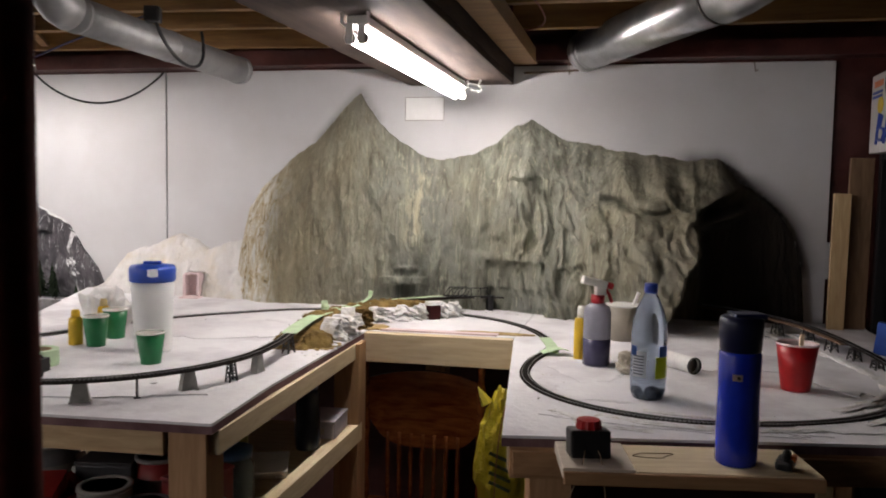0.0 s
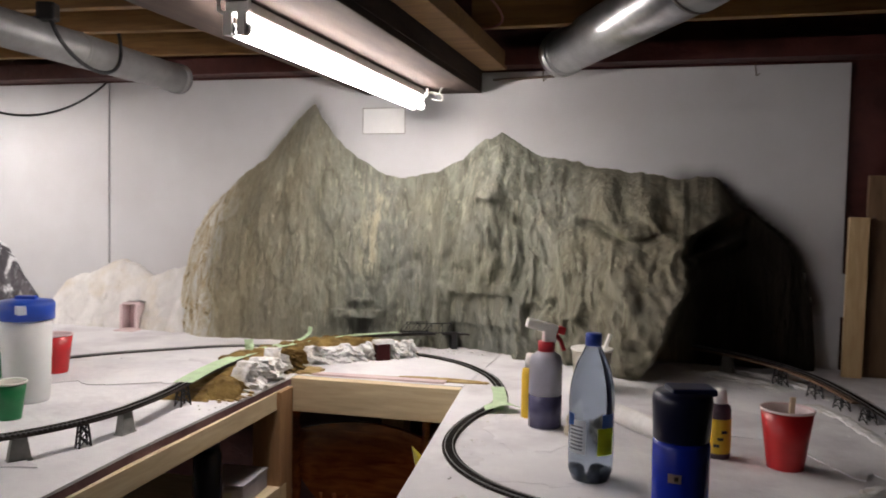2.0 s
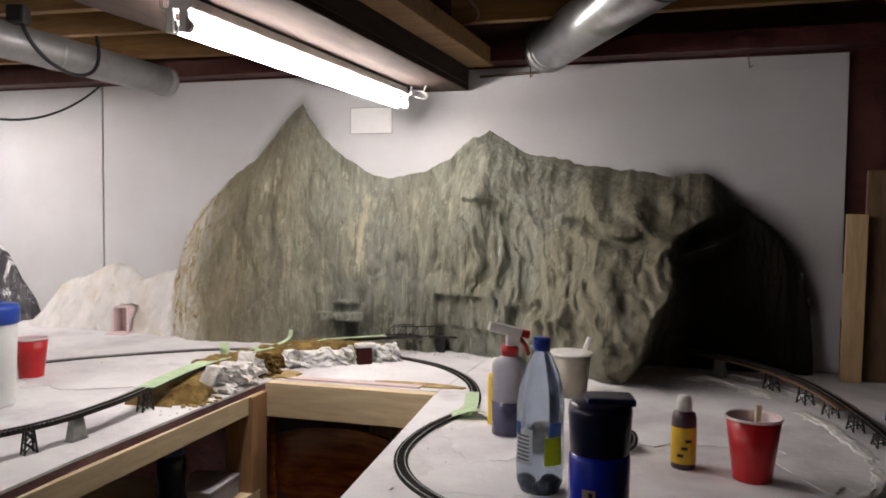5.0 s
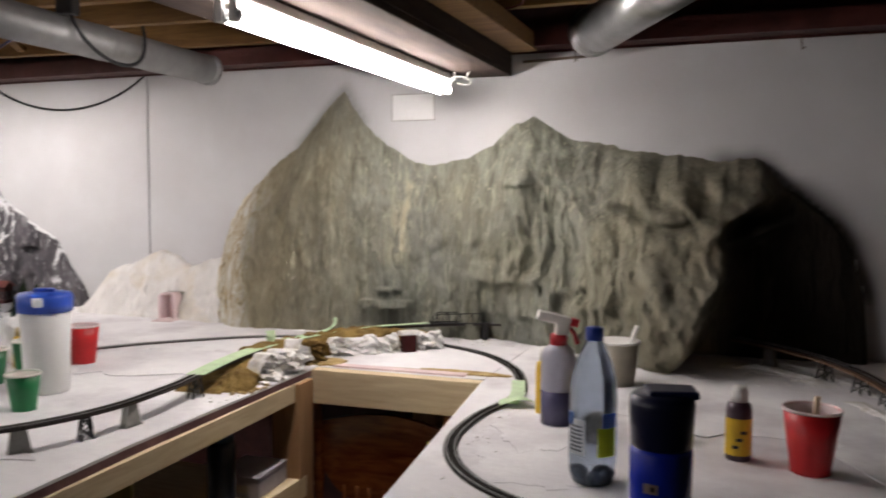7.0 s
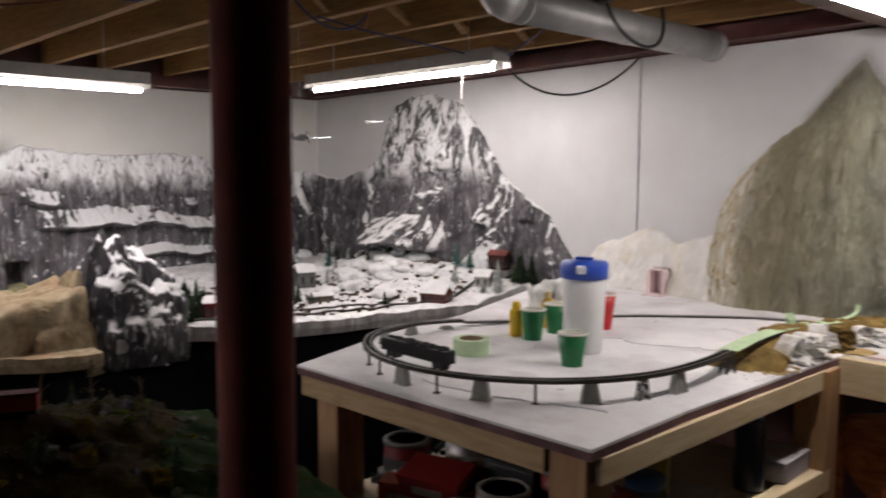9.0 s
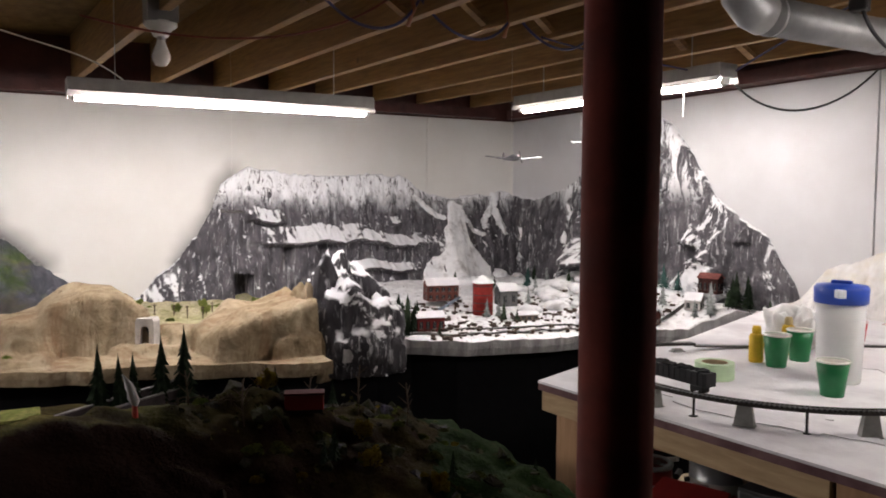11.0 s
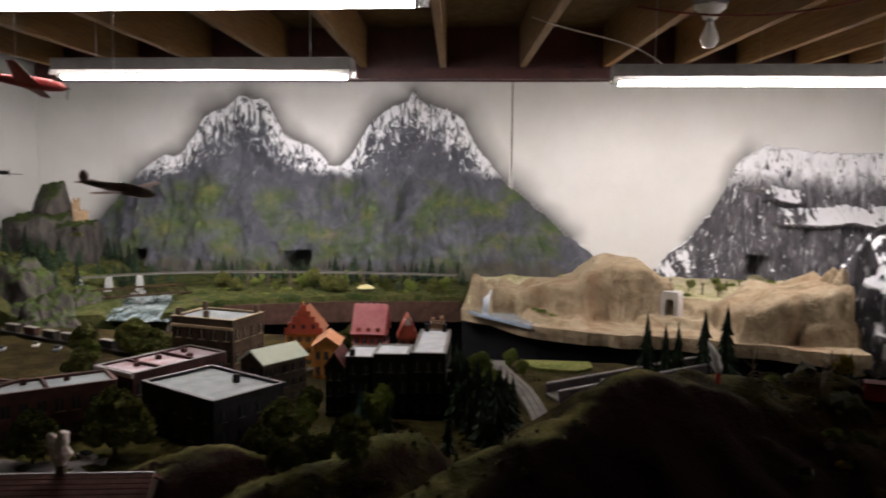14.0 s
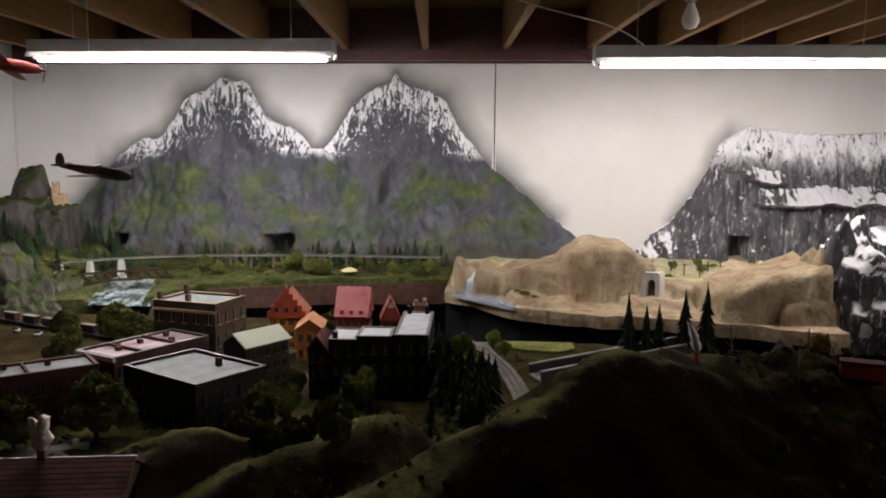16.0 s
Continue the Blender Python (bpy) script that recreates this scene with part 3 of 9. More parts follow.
# ---- fluorescent lamps ----
def shop_light(at, rz, n_tubes=1, hooks=False, label="white fluorescent batten lamp with a lit tube", lit="wall"):
    lamp = thing("fluorescent_lamp", at, label, "ceiling lamp", "fluorescent lamps", rz)
    wide = 0.06 if n_tubes == 1 else 0.075
    if n_tubes == 1:
        part("housing", boxed((0, 0, 0.044), (1.25, 0.10, 0.052), bevel=0.006), WING, lamp, "grey enamelled housing")
    else:
        part("housing", boxed((0, 0, 0.044), (1.21, wide * 0.7, 0.024), bevel=0.005), LAMP_WHITE, lamp)
    for s in (-1, 1) if n_tubes == 1 else ():
        bm = bmesh.new()
        q = [bm.verts.new(p) for p in ((-0.625, s * 0.0505, 0.022), (0.625, s * 0.0505, 0.022), (0.625, s * 0.060, -0.001), (-0.625, s * 0.060, -0.001))]
        bm.faces.new(q)
        bmesh.ops.solidify(bm, geom=bm.faces[:], thickness=0.0015)
        part("reflector", bm, WING, lamp, "sloping grey enamelled reflector wing")
    offs = (0.0,) if n_tubes == 1 else (-0.0155, 0.0155)
    for oy in offs:
        tube = part("tube", sweep([(-0.595, oy, 0), (0.595, oy, 0)], 0.014 if n_tubes == 1 else 0.0125, 12), LIT[lit], lamp, "glowing white fluorescent tube", smooth=True)
        for s in (-1, 1):
            part("cap", sweep([(s * 0.595, oy, 0), (s * 0.606, oy, 0)], 0.0150, 12), GALV, tube)
    for s in (-1, 1):
        if n_tubes == 1:
            part("socket", boxed((s * 0.612, 0, 0.008), (0.010, wide * 0.6, 0.03), bevel=0.003), SOCKET, lamp)
        else:
            for oy in offs:
                part("socket", boxed((s * 0.610, oy, 0.010), (0.010, 0.018, 0.05), bevel=0.003), SOCKET, lamp, "white lamp socket")
    if hooks:
        for s in (-1, 1):
            for oy in (-0.034, 0.034):
                part("hook", sweep([(s * 0.612, oy * 0.7, 0.030), (s * 0.614, oy, 0.036), (s * 0.616, oy, 0.062)], 0.0045, 8), SOCKET, lamp, "white enamelled end hook")
            part("strap", boxed((s * 0.40, 0, 0.058), (0.03, 0.02, 0.006)), GALV, lamp)
    else:
        for s in (-1, 1):
            part("hanger", sweep([(s * 0.45, 0, 0.07), (s * 0.45, 0, 2.376 - at[2])], 0.002, 6), GALV, lamp)
    return lamp


shop_light((-0.115, 2.812, 1.924), 90, 2, True, "two-tube fluorescent strip lamp hung under the beam", "work")
shop_light((-2.85, 1.31, 1.912), 90)
shop_light((-2.66, -0.985, 1.916), 90, lit="far")
shop_light((-2.24, 2.805, 1.972), 4, lit="corner")
shop_light((-1.50, -0.56, 1.965), 90, lit="town")

# ---- ducts ----
duct = thing("round_duct", (-0.985, 2.30, 2.03), "dull galvanised round air duct running to the wall", "duct", rz=2.5)
part("pipe", sweep([(0, -0.02, 0), (0, 1.06, 0.0)], 0.052, 28), DULL_GALV, duct, smooth=True)
part("elbow", sweep([(0, -0.02, 0), (-0.005, -0.06, 0.010), (-0.01, -0.10, 0.045), (-0.01, -0.115, 0.10), (-0.01, -0.115, 0.2)], 0.055, 28), DULL_GALV, duct, smooth=True)
part("end_collar", sweep([(0, 1.045, 0), (0, 1.075, 0)], 0.056, 28), DULL_GALV, duct, smooth=True)
for y in (0.0, 0.5):
    part("seam_ring", sweep([(0, y, 0), (0, y + 0.012, 0)], 0.0545, 28), DULL_GALV, duct, smooth=True)
duct2 = thing("round_duct", (0.385, 3.47, 2.10), "shiny galvanised round air duct rising from the wall", "duct", rz=-62)
part("pipe", sweep([(0, 0, 0), (0.86, 0.0, 0.01)], 0.075, 36), GALV, duct2, smooth=True)
part("end_collar", sweep([(-0.03, 0, 0), (0.006, 0, 0)], 0.080, 36), GALV, duct2, smooth=True)
part("crimp_ring", sweep([(0.03, 0, 0), (0.038, 0, 0)], 0.0775, 36), GALV, duct2, smooth=True)
part("seam_ring", sweep([(0.85, 0, 0.01), (0.864, 0, 0.01)], 0.079, 36), RAIL, duct2, smooth=True)
part("elbow", sweep([(0.86, 0, 0.01), (0.94, 0.0, 0.015), (1.02, 0.02, 0.04), (1.08, 0.05, 0.10), (1.10, 0.07, 0.17)], 0.078, 36), GALV, duct2, smooth=True)


# ---- mountains against the walls ----
def relief(name, axis, wall, outline, z0, depth, material, label, nu, nv, ragged=0.012, seed=0.0):
    """A modelled mountainside: a sheet that rises from z0 to the skyline and stands off the wall by depth(u, v, z)."""
    bm = bmesh.new()
    u0, u1 = outline[0][0], outline[-1][0]
    rows = []
    below = bm.verts.layers.float.new("below")
    for i in range(nu + 1):
        u = u0 + (u1 - u0) * i / nu
        top = along(outline, u) + ragged * fr(u * 9, seed, 0.3) + ragged * 0.35 * fr(u * 40, seed, 1.3)
        col = []
        for j in range(nv + 1):
            v = j / nv
            z = z0 + (top - z0) * v
            d = max(0.004, depth(u, v, z))
            if i in (0, nu) or j == nv:
                d = 0.0
            p = (u, wall - d, z) if axis == "y" else (wall + d, u, z)
            vert = bm.verts.new(p)
            vert[below] = top - z
            col.append(vert)
        rows.append(col)
    for i in range(nu):
        for j in range(nv):
            bm.faces.new((rows[i][j], rows[i + 1][j], rows[i + 1][j + 1], rows[i][j + 1]))
    back = [c[0] for c in rows]
    shade = [bm.verts.new((v.co.x, wall, z0) if axis == "y" else (wall, v.co.y, z0)) for v in back]
    for i in range(nu):
        bm.faces.new((back[i + 1], back[i], shade[i], shade[i + 1]))
    ob = part(name, bm, material, smooth=True)
    return tagged(ob, label, "model mountain")


def craggy(u, z, seed, amp):
    """Flutes, lumps and fine chips."""
    a = abs(fr(u * 6 + 0.6 * z, seed, z * 3.2, 6)) - 0.25 + 0.12 * noise.ridged_multi_fractal(Vector((u * 9 + z, seed, z * 3)), 0.9, 2.1, 4, 0.9, 1.8)
    b = fr(u * 20, seed + 4, z * 12, 4)
    return amp * (a + 0.35 * b)


def inside(u, z, u0, u1, z0, z1):
    return u0 < u < u1 and z0 < z < z1


GREY_SKY = [(-1.17, 1.12), (-1.12, 1.30), (-1.09, 1.46), (-1.03, 1.55), (-0.97, 1.61), (-0.90, 1.675), (-0.763, 1.765), (-0.68, 1.865), (-0.60, 1.945), (-0.576, 1.965),
            (-0.55, 1.92), (-0.50, 1.845), (-0.40, 1.755), (-0.312, 1.70), (-0.223, 1.677), (-0.093, 1.70), (0.012, 1.752), (0.094, 1.823), (0.154, 1.842),
            (0.234, 1.797), (0.313, 1.762), (0.43, 1.738), (0.485, 1.715), (0.65, 1.712), (0.79, 1.675), (0.873, 1.684), (0.907, 1.671), (0.958, 1.61),
            (1.025, 1.566), (1.107, 1.498), (1.157, 1.421), (1.195, 1.28), (1.215, 1.06)]
GREY_FOOT = [(-1.17, 0.10), (-0.95, 0.20), (-0.6, 0.13), (-0.3, 0.07), (0.0, 0.08), (0.25, 0.14), (0.45, 0.20), (0.62, 0.29), (0.76, 0.34), (1.2, 0.34)]
GREY_HEAD = [(-1.17, 0.03), (-0.6, 0.05), (-0.2, 0.05), (0.15, 0.09), (0.4, 0.12), (0.6, 0.21), (0.76, 0.26), (1.2, 0.26)]
BROW = [(1.03, 0.655), (1.09, 0.675), (1.20, 0.735), (1.30, 0.765), (1.44, 0.785), (1.50, 0.82), (1.55, 0.90), (1.60, 0.96), (1.70, 1.02)]


def folds(u, z, seed):
    """Cloth-like folds that hang down the face and lean over towards the shoulder."""
    lean = 0.35 * min(1, max(0, (u - 0.1) / 0.5))
    p, q = u + lean * z + 0.07 * fr(u * 5, seed, z * 5, 3), z + 0.06 * fr(u * 4, seed + 9, z * 5, 3)
    big = fr(p * 3.0, seed + 1, q * 2.4, 4)
    chip = noise.ridged_multi_fractal(Vector((p * 9 + q * 4, seed + 6, q * 6 - p * 3)), 0.9, 2.1, 4, 0.9, 1.8)
    fine = noise.ridged_multi_fractal(Vector((p * 24 - q * 9, seed + 3, q * 15 + p * 6)), 0.9, 2.1, 3, 0.9, 1.8)
    return 0.085 * big + 0.017 * (chip - 0.9) + 0.006 * (fine - 0.9)


def grey_depth(u, v, z):
    d = along(GREY_FOOT, u) * (1 - v) ** 0.8 + along(GREY_HEAD, u) * math.sin(math.pi * min(1, v ** 0.7)) ** 0.8
    w = min(1, max(0, (u + 0.05) / 0.35))
    keep = min(1, 2.2 * (1 - v) + 0.02)
    d += (craggy(u, z * 0.6, 1.7, 0.045) * (1 - w) + (0.25 + 0.75 * w) * folds(u, z, 3.3)) * keep
    # bulging shoulder lumps with creases between them
    for c, zc, a, b, h in ((0.54, 1.62, 0.050, 0.085, 0.055), (0.67, 1.59, 0.045, 0.075, 0.060), (0.78, 1.60, 0.035, 0.06, 0.045), (0.46, 1.40, 0.06, 0.10, 0.03), (0.62, 1.30, 0.07, 0.09, 0.035)):
        d += h * math.exp(-((u - c + 0.25 * (z - zc)) / a) ** 2 - ((z - zc) / b) ** 2)
    d -= 0.055 * math.exp(-((z - 1.50 - 0.03 * math.sin(u * 17)) / 0.014) ** 2) * math.exp(-((u - 0.58) / 0.13) ** 4)
    # the lit face breaks off along an uneven brow; behind it the side falls back to the wall
    k = (u - along(BROW, z) - 0.028 * fr(z * 7, 2.0, 5.0, 4)) / 0.05
    k = min(1.0, max(0.0, k))
    k = k * k * (3 - 2 * k)
    side = 0.05 + 0.025 * (1 - v) + 0.022 * fr(u * 16, 4, z * 3, 4)
    zb = 1.43 + 0.33 * (u - 0.8)
    if 0.76 < u < 1.0:
        side += 0.13 * math.exp(-((z - zb) / 0.022) ** 2) * min(1, (1.0 - u) / 0.08)
    d = d * (1 - k) + min(d, side) * k
    zl = 1.606 + 0.012 * fr(u * 14, 1, 2)
    d += 0.028 * math.exp(-((u - 0.14) / 0.06) ** 2) * (max(0.0, 1 - (z - zl) / 0.09) if z > zl else max(0.0, 1 - (zl - z) / 0.012))
    if inside(u, z, -0.375, -0.305, 1.0, 1.16):
        d = 0.006
    elif inside(u, z, -0.435, -0.25, 1.165, 1.195):
        d += 0.055 + 0.01 * fr(u * 30, z * 30, 2)
    elif inside(u, z, -0.40, -0.27, 1.195, 1.225):
        d += 0.025
    elif inside(u, z, -0.385, -0.285, 1.225, 1.238):
        d += 0.050
    elif inside(u, z, 0.0, 0.245, 1.05, 1.275):
        d = max(0.02, d - (0.03 if z > 1.165 else 0.05))
    return max(d, 0.012 + 0.02 * (1 - v))


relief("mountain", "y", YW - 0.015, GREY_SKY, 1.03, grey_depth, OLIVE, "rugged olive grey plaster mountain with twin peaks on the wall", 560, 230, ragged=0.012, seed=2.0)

PALE_SKY = [(-1.90, 1.06), (-1.80, 1.11), (-1.69, 1.25), (-1.60, 1.27), (-1.50, 1.31), (-1.43, 1.335), (-1.36, 1.31), (-1.29, 1.27), (-1.2, 1.30), (-1.10, 1.33), (-1.05, 1.25)]


def pale_depth(u, v, z):
    d = 0.13 * (1 - v) ** 0.9 + 0.03 + craggy(u, z, 7.0, 0.03) * min(1, 2 * (1 - v) + 0.1)
    return d - 0.09 if inside(u, z, -1.338, -1.262, 1.06, 1.17) else d


relief("mountain", "y", YW - 0.015, PALE_SKY, 1.03, pale_depth, PALE_ROCK, "low unpainted white plaster hill with a pink tunnel niche", 130, 60, seed=5.0)

SNOW_SKY_N = [(-4.18, 1.56), (-3.9, 1.52), (-3.72, 1.56), (-3.55, 1.60), (-3.42, 1.66), (-3.35, 1.86), (-3.24, 1.97), (-3.10, 2.01), (-2.92, 2.015), (-2.75, 1.97), (-2.66, 1.94), (-2.52, 1.79),
              (-2.42, 1.65), (-2.34, 1.55), (-2.18, 1.44), (-2.03, 1.365), (-1.95, 1.25), (-1.87, 1.16), (-1.80, 1.02)]


def ledge(u, z, c, w, zc, out, rise=0.075):
    k = z - zc + 0.025 * fr(u * 5, 3, c)
    return out * math.exp(-((u - c) / w) ** 4) * (max(0.0, 1 - k / rise) if k > 0 else max(0.0, 1 + k / 0.02))


def snow_depth_n(u, v, z):
    d = 0.02 + 0.26 * (1 - v) ** 1.4 * math.exp(-((u + 3.1) / 0.45) ** 2) + 0.05 * (1 - v) + craggy(u, z * 0.6, 11.0, 0.08) * min(1, 3 * (1 - v) + 0.1)
    d += ledge(u, z, -2.92, 0.07, 1.74, 0.06) + ledge(u, z, -2.70, 0.05, 1.60, 0.06) + ledge(u, z, -2.15, 0.05, 1.33, 0.05) + ledge(u, z, -3.05, 0.06, 1.56, 0.08) + ledge(u, z, -2.82, 0.05, 1.58, 0.08) + ledge(u, z, -2.45, 0.05, 1.30, 0.07, 0.09) + ledge(u, z, -2.36, 0.05, 1.24, 0.06, 0.05) + ledge(u, z, -2.95, 0.25, 1.16, 0.18, 0.16)
    return d


relief("mountain", "y", YW - 0.015, SNOW_SKY_N, 0.90, snow_depth_n, SNOWROCK, "tall dark grey mountain with snow patches in the corner", 230, 130, seed=9.0)

SNOW_SKY_W = [(1.06, 0.93), (1.15, 1.02), (1.30, 1.16), (1.42, 1.30), (1.50, 1.45), (1.56, 1.60), (1.62, 1.66), (1.72, 1.70), (1.97, 1.68), (2.16, 1.665), (2.45, 1.68), (2.70, 1.665),
              (2.80, 1.61), (2.91, 1.555), (3.12, 1.535), (3.30, 1.55), (3.47, 1.58), (3.58, 1.56)]


def snow_depth_w(u, v, z):
    shelf = ledge(u, z, 2.10, 0.34, 1.265, 0.10, 0.10) + ledge(u, z, 2.62, 0.20, 1.245, 0.08, 0.07) + ledge(u, z, 1.80, 0.11, 1.385, 0.085, 0.08) + ledge(u, z, 2.50, 0.24, 1.085, 0.08, 0.05) + ledge(u, z, 2.62, 0.05, 1.38, 0.06, 0.05)
    d = 0.03 + 0.20 * (1 - v) ** 1.2 + craggy(u, z * 0.45, 15.0, 0.075) * min(1, 3 * (1 - v) + 0.1) * (1 - min(0.85, shelf * 8)) + shelf
    d += 0.16 * math.exp(-((u - 3.0) / 0.13) ** 2) * (1 - v)
    if inside(u, z, 1.60, 1.70, 0.85, 1.09) or inside(u, z, 3.17, 3.27, 0.9, 1.13):
        d = 0.006
    return d


relief("mountain", "x", XW + 0.016, SNOW_SKY_W, 0.88, snow_depth_w, CLIFFROCK, "long dark grey cliff with snow ledges along the wall", 340, 130, ragged=0.02, seed=13.0)
SLIDE = [(2.78, 1.05), (2.83, 1.13), (2.90, 1.17), (2.95, 1.23), (2.97, 1.33), (3.00, 1.36), (3.02, 1.47), (3.05, 1.53), (3.09, 1.50), (3.13, 1.48), (3.115, 1.40), (3.14, 1.33), (3.13, 1.27), (3.18, 1.20), (3.24, 1.12), (3.33, 1.05)]
relief("snow_slide", "x", XW + 0.016, SLIDE, 0.98, lambda u, v, z: max(0.03 + 0.20 * ((1.54 - z) / 0.66) ** 1.2 + 0.16 * math.exp(-((u - 3.0) / 0.13) ** 2) * (1.54 - z) / 0.66, 0.05) + 0.045 + 0.012 * fr(u * 20, z * 8, 2), SNOW, "white snow slide running down the cliff", 50, 60, ragged=0.02, seed=4.0)



def snow_run(pts, label="white snow run branching down the cliff"):
    """A ragged tongue of snow laid on the cliff along (y, z, width) points."""
    p = smooth_path(pts, 10)
    bm = bmesh.new()
    rows = []
    for n, q in enumerate(p):
        d = p[min(n + 1, len(p) - 1)] - p[max(n - 1, 0)]
        s = Vector((-d.y, d.x, 0)).normalized()
        row = []
        for k in range(7):
            w = (k / 6 - 0.5) * q.z * (1 + 0.55 * fr(n * 0.5, k // 4, pts[0][0] * 9, 3))
            u, z = q.x + s.x * w, q.y + s.y * w
            depth = snow_depth_w(u, min(1.0, max(0.0, (z - 0.88) / max(0.1, along(SNOW_SKY_W, u) - 0.88))), z)
            row.append(bm.verts.new((XW + 0.016 + max(0.02, depth) + 0.014 * (1 - abs(k / 3 - 1) ** 2) - (0.02 if k in (0, 6) else 0), u, z)))
        rows.append(row)
    for a, b in zip(rows, rows[1:]):
        for k in range(6):
            bm.faces.new((a[k], a[k + 1], b[k + 1], b[k]))
    tagged(part("snow_run", bm, SNOW, smooth=True), label, "model snow")


snow_run([(2.79, 1.55, 0.03), (2.86, 1.47, 0.05), (2.93, 1.42, 0.045), (2.99, 1.40, 0.04)])
snow_run([(3.03, 1.50, 0.05), (3.12, 1.46, 0.06), (3.17, 1.37, 0.045), (3.24, 1.30, 0.04), (3.29, 1.29, 0.03)])
snow_run([(3.42, 1.56, 0.06), (3.38, 1.47, 0.07), (3.33, 1.40, 0.06), (3.29, 1.32, 0.05)])
snow_run([(3.38, 1.47, 0.05), (3.43, 1.38, 0.07), (3.47, 1.28, 0.06)])
GREEN_SKY = [(-2.50, 0.95), (-2.30, 1.18), (-2.22, 1.27), (-1.986, 1.52), (-1.85, 1.60), (-1.726, 1.64), (-1.63, 1.75), (-1.575, 1.867), (-1.43, 1.92), (-1.323, 1.985), (-1.2, 1.933),
             (-1.10, 1.764), (-0.94, 1.68), (-0.87, 1.63), (-0.819, 1.562), (-0.75, 1.57), (-0.698, 1.613), (-0.561, 1.829), (-0.426, 1.928), (-0.33, 1.96), (-0.309, 2.01), (-0.28, 1.965),
             (-0.192, 1.926), (-0.025, 1.86), (0.042, 1.729), (0.176, 1.533), (0.441, 1.321), (0.62, 1.16), (0.803, 1.01), (0.9, 0.92)]


def green_depth(u, v, z):
    crease = noise.ridged_multi_fractal(Vector((u * 4.5 + 0.5 * math.sin(z * 7), 31, z * 1.3)), 0.9, 2.1, 3, 0.9, 1.8) - 0.9
    d = 0.02 + 0.30 * (1 - v) ** 1.3 + 0.032 * crease * min(1, 4 * (1 - v) + 0.15) + (craggy(u, z * 0.9, 21.0, 0.05) + 0.05 * fr(u * 3 + 1.5 * z, 6, z * 3 - u, 3) + 0.028 * (noise.ridged_multi_fractal(Vector((u * 3.2 + 1.2 * z, 21, z * 2.2 - 0.5 * u)), 0.9, 2.1, 4, 0.9, 1.8) - 0.9)) * min(1, 3 * (1 - v) + 0.1)
    d += 0.05 * math.exp(-((u + 1.35 - 0.2 * (2 - z)) / 0.1) ** 2) + 0.05 * math.exp(-((u + 0.3 + 0.15 * (2 - z)) / 0.1) ** 2)
    if inside(u, z, -1.04, -0.88, 0.85, 1.07) or inside(u, z, -1.98, -1.86, 0.85, 1.06):
        d = 0.006
    return d


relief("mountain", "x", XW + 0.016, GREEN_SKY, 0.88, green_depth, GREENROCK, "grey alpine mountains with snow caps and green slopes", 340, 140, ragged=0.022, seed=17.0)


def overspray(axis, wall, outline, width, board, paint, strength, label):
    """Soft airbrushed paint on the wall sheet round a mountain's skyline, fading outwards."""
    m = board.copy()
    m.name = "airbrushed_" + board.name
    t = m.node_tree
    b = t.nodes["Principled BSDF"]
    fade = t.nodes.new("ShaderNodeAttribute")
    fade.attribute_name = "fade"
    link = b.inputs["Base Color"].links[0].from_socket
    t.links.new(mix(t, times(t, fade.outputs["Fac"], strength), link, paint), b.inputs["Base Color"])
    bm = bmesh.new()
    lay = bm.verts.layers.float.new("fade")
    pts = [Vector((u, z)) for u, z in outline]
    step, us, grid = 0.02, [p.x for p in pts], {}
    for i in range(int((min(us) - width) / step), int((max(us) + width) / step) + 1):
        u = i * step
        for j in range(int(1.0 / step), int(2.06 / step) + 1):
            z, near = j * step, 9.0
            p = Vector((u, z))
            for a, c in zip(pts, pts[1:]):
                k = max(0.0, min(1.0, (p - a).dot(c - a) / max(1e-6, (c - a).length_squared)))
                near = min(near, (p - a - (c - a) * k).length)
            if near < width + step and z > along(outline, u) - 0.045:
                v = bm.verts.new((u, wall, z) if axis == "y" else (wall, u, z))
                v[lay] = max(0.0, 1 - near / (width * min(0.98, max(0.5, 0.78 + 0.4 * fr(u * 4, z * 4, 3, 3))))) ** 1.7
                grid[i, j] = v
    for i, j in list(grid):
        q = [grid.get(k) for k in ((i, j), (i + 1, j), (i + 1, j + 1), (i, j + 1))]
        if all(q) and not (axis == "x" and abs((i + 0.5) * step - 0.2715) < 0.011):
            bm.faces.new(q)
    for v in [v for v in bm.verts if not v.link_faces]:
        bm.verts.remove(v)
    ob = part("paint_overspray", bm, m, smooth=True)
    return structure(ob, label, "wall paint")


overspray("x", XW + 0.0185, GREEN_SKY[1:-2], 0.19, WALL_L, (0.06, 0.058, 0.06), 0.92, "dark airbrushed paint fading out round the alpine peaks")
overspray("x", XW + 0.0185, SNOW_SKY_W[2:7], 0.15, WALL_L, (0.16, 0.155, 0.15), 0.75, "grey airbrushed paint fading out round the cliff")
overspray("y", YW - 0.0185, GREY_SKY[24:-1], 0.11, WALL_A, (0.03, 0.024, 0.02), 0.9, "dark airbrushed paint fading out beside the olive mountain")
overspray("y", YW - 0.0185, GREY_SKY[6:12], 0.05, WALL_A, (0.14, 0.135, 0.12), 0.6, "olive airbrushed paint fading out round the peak")


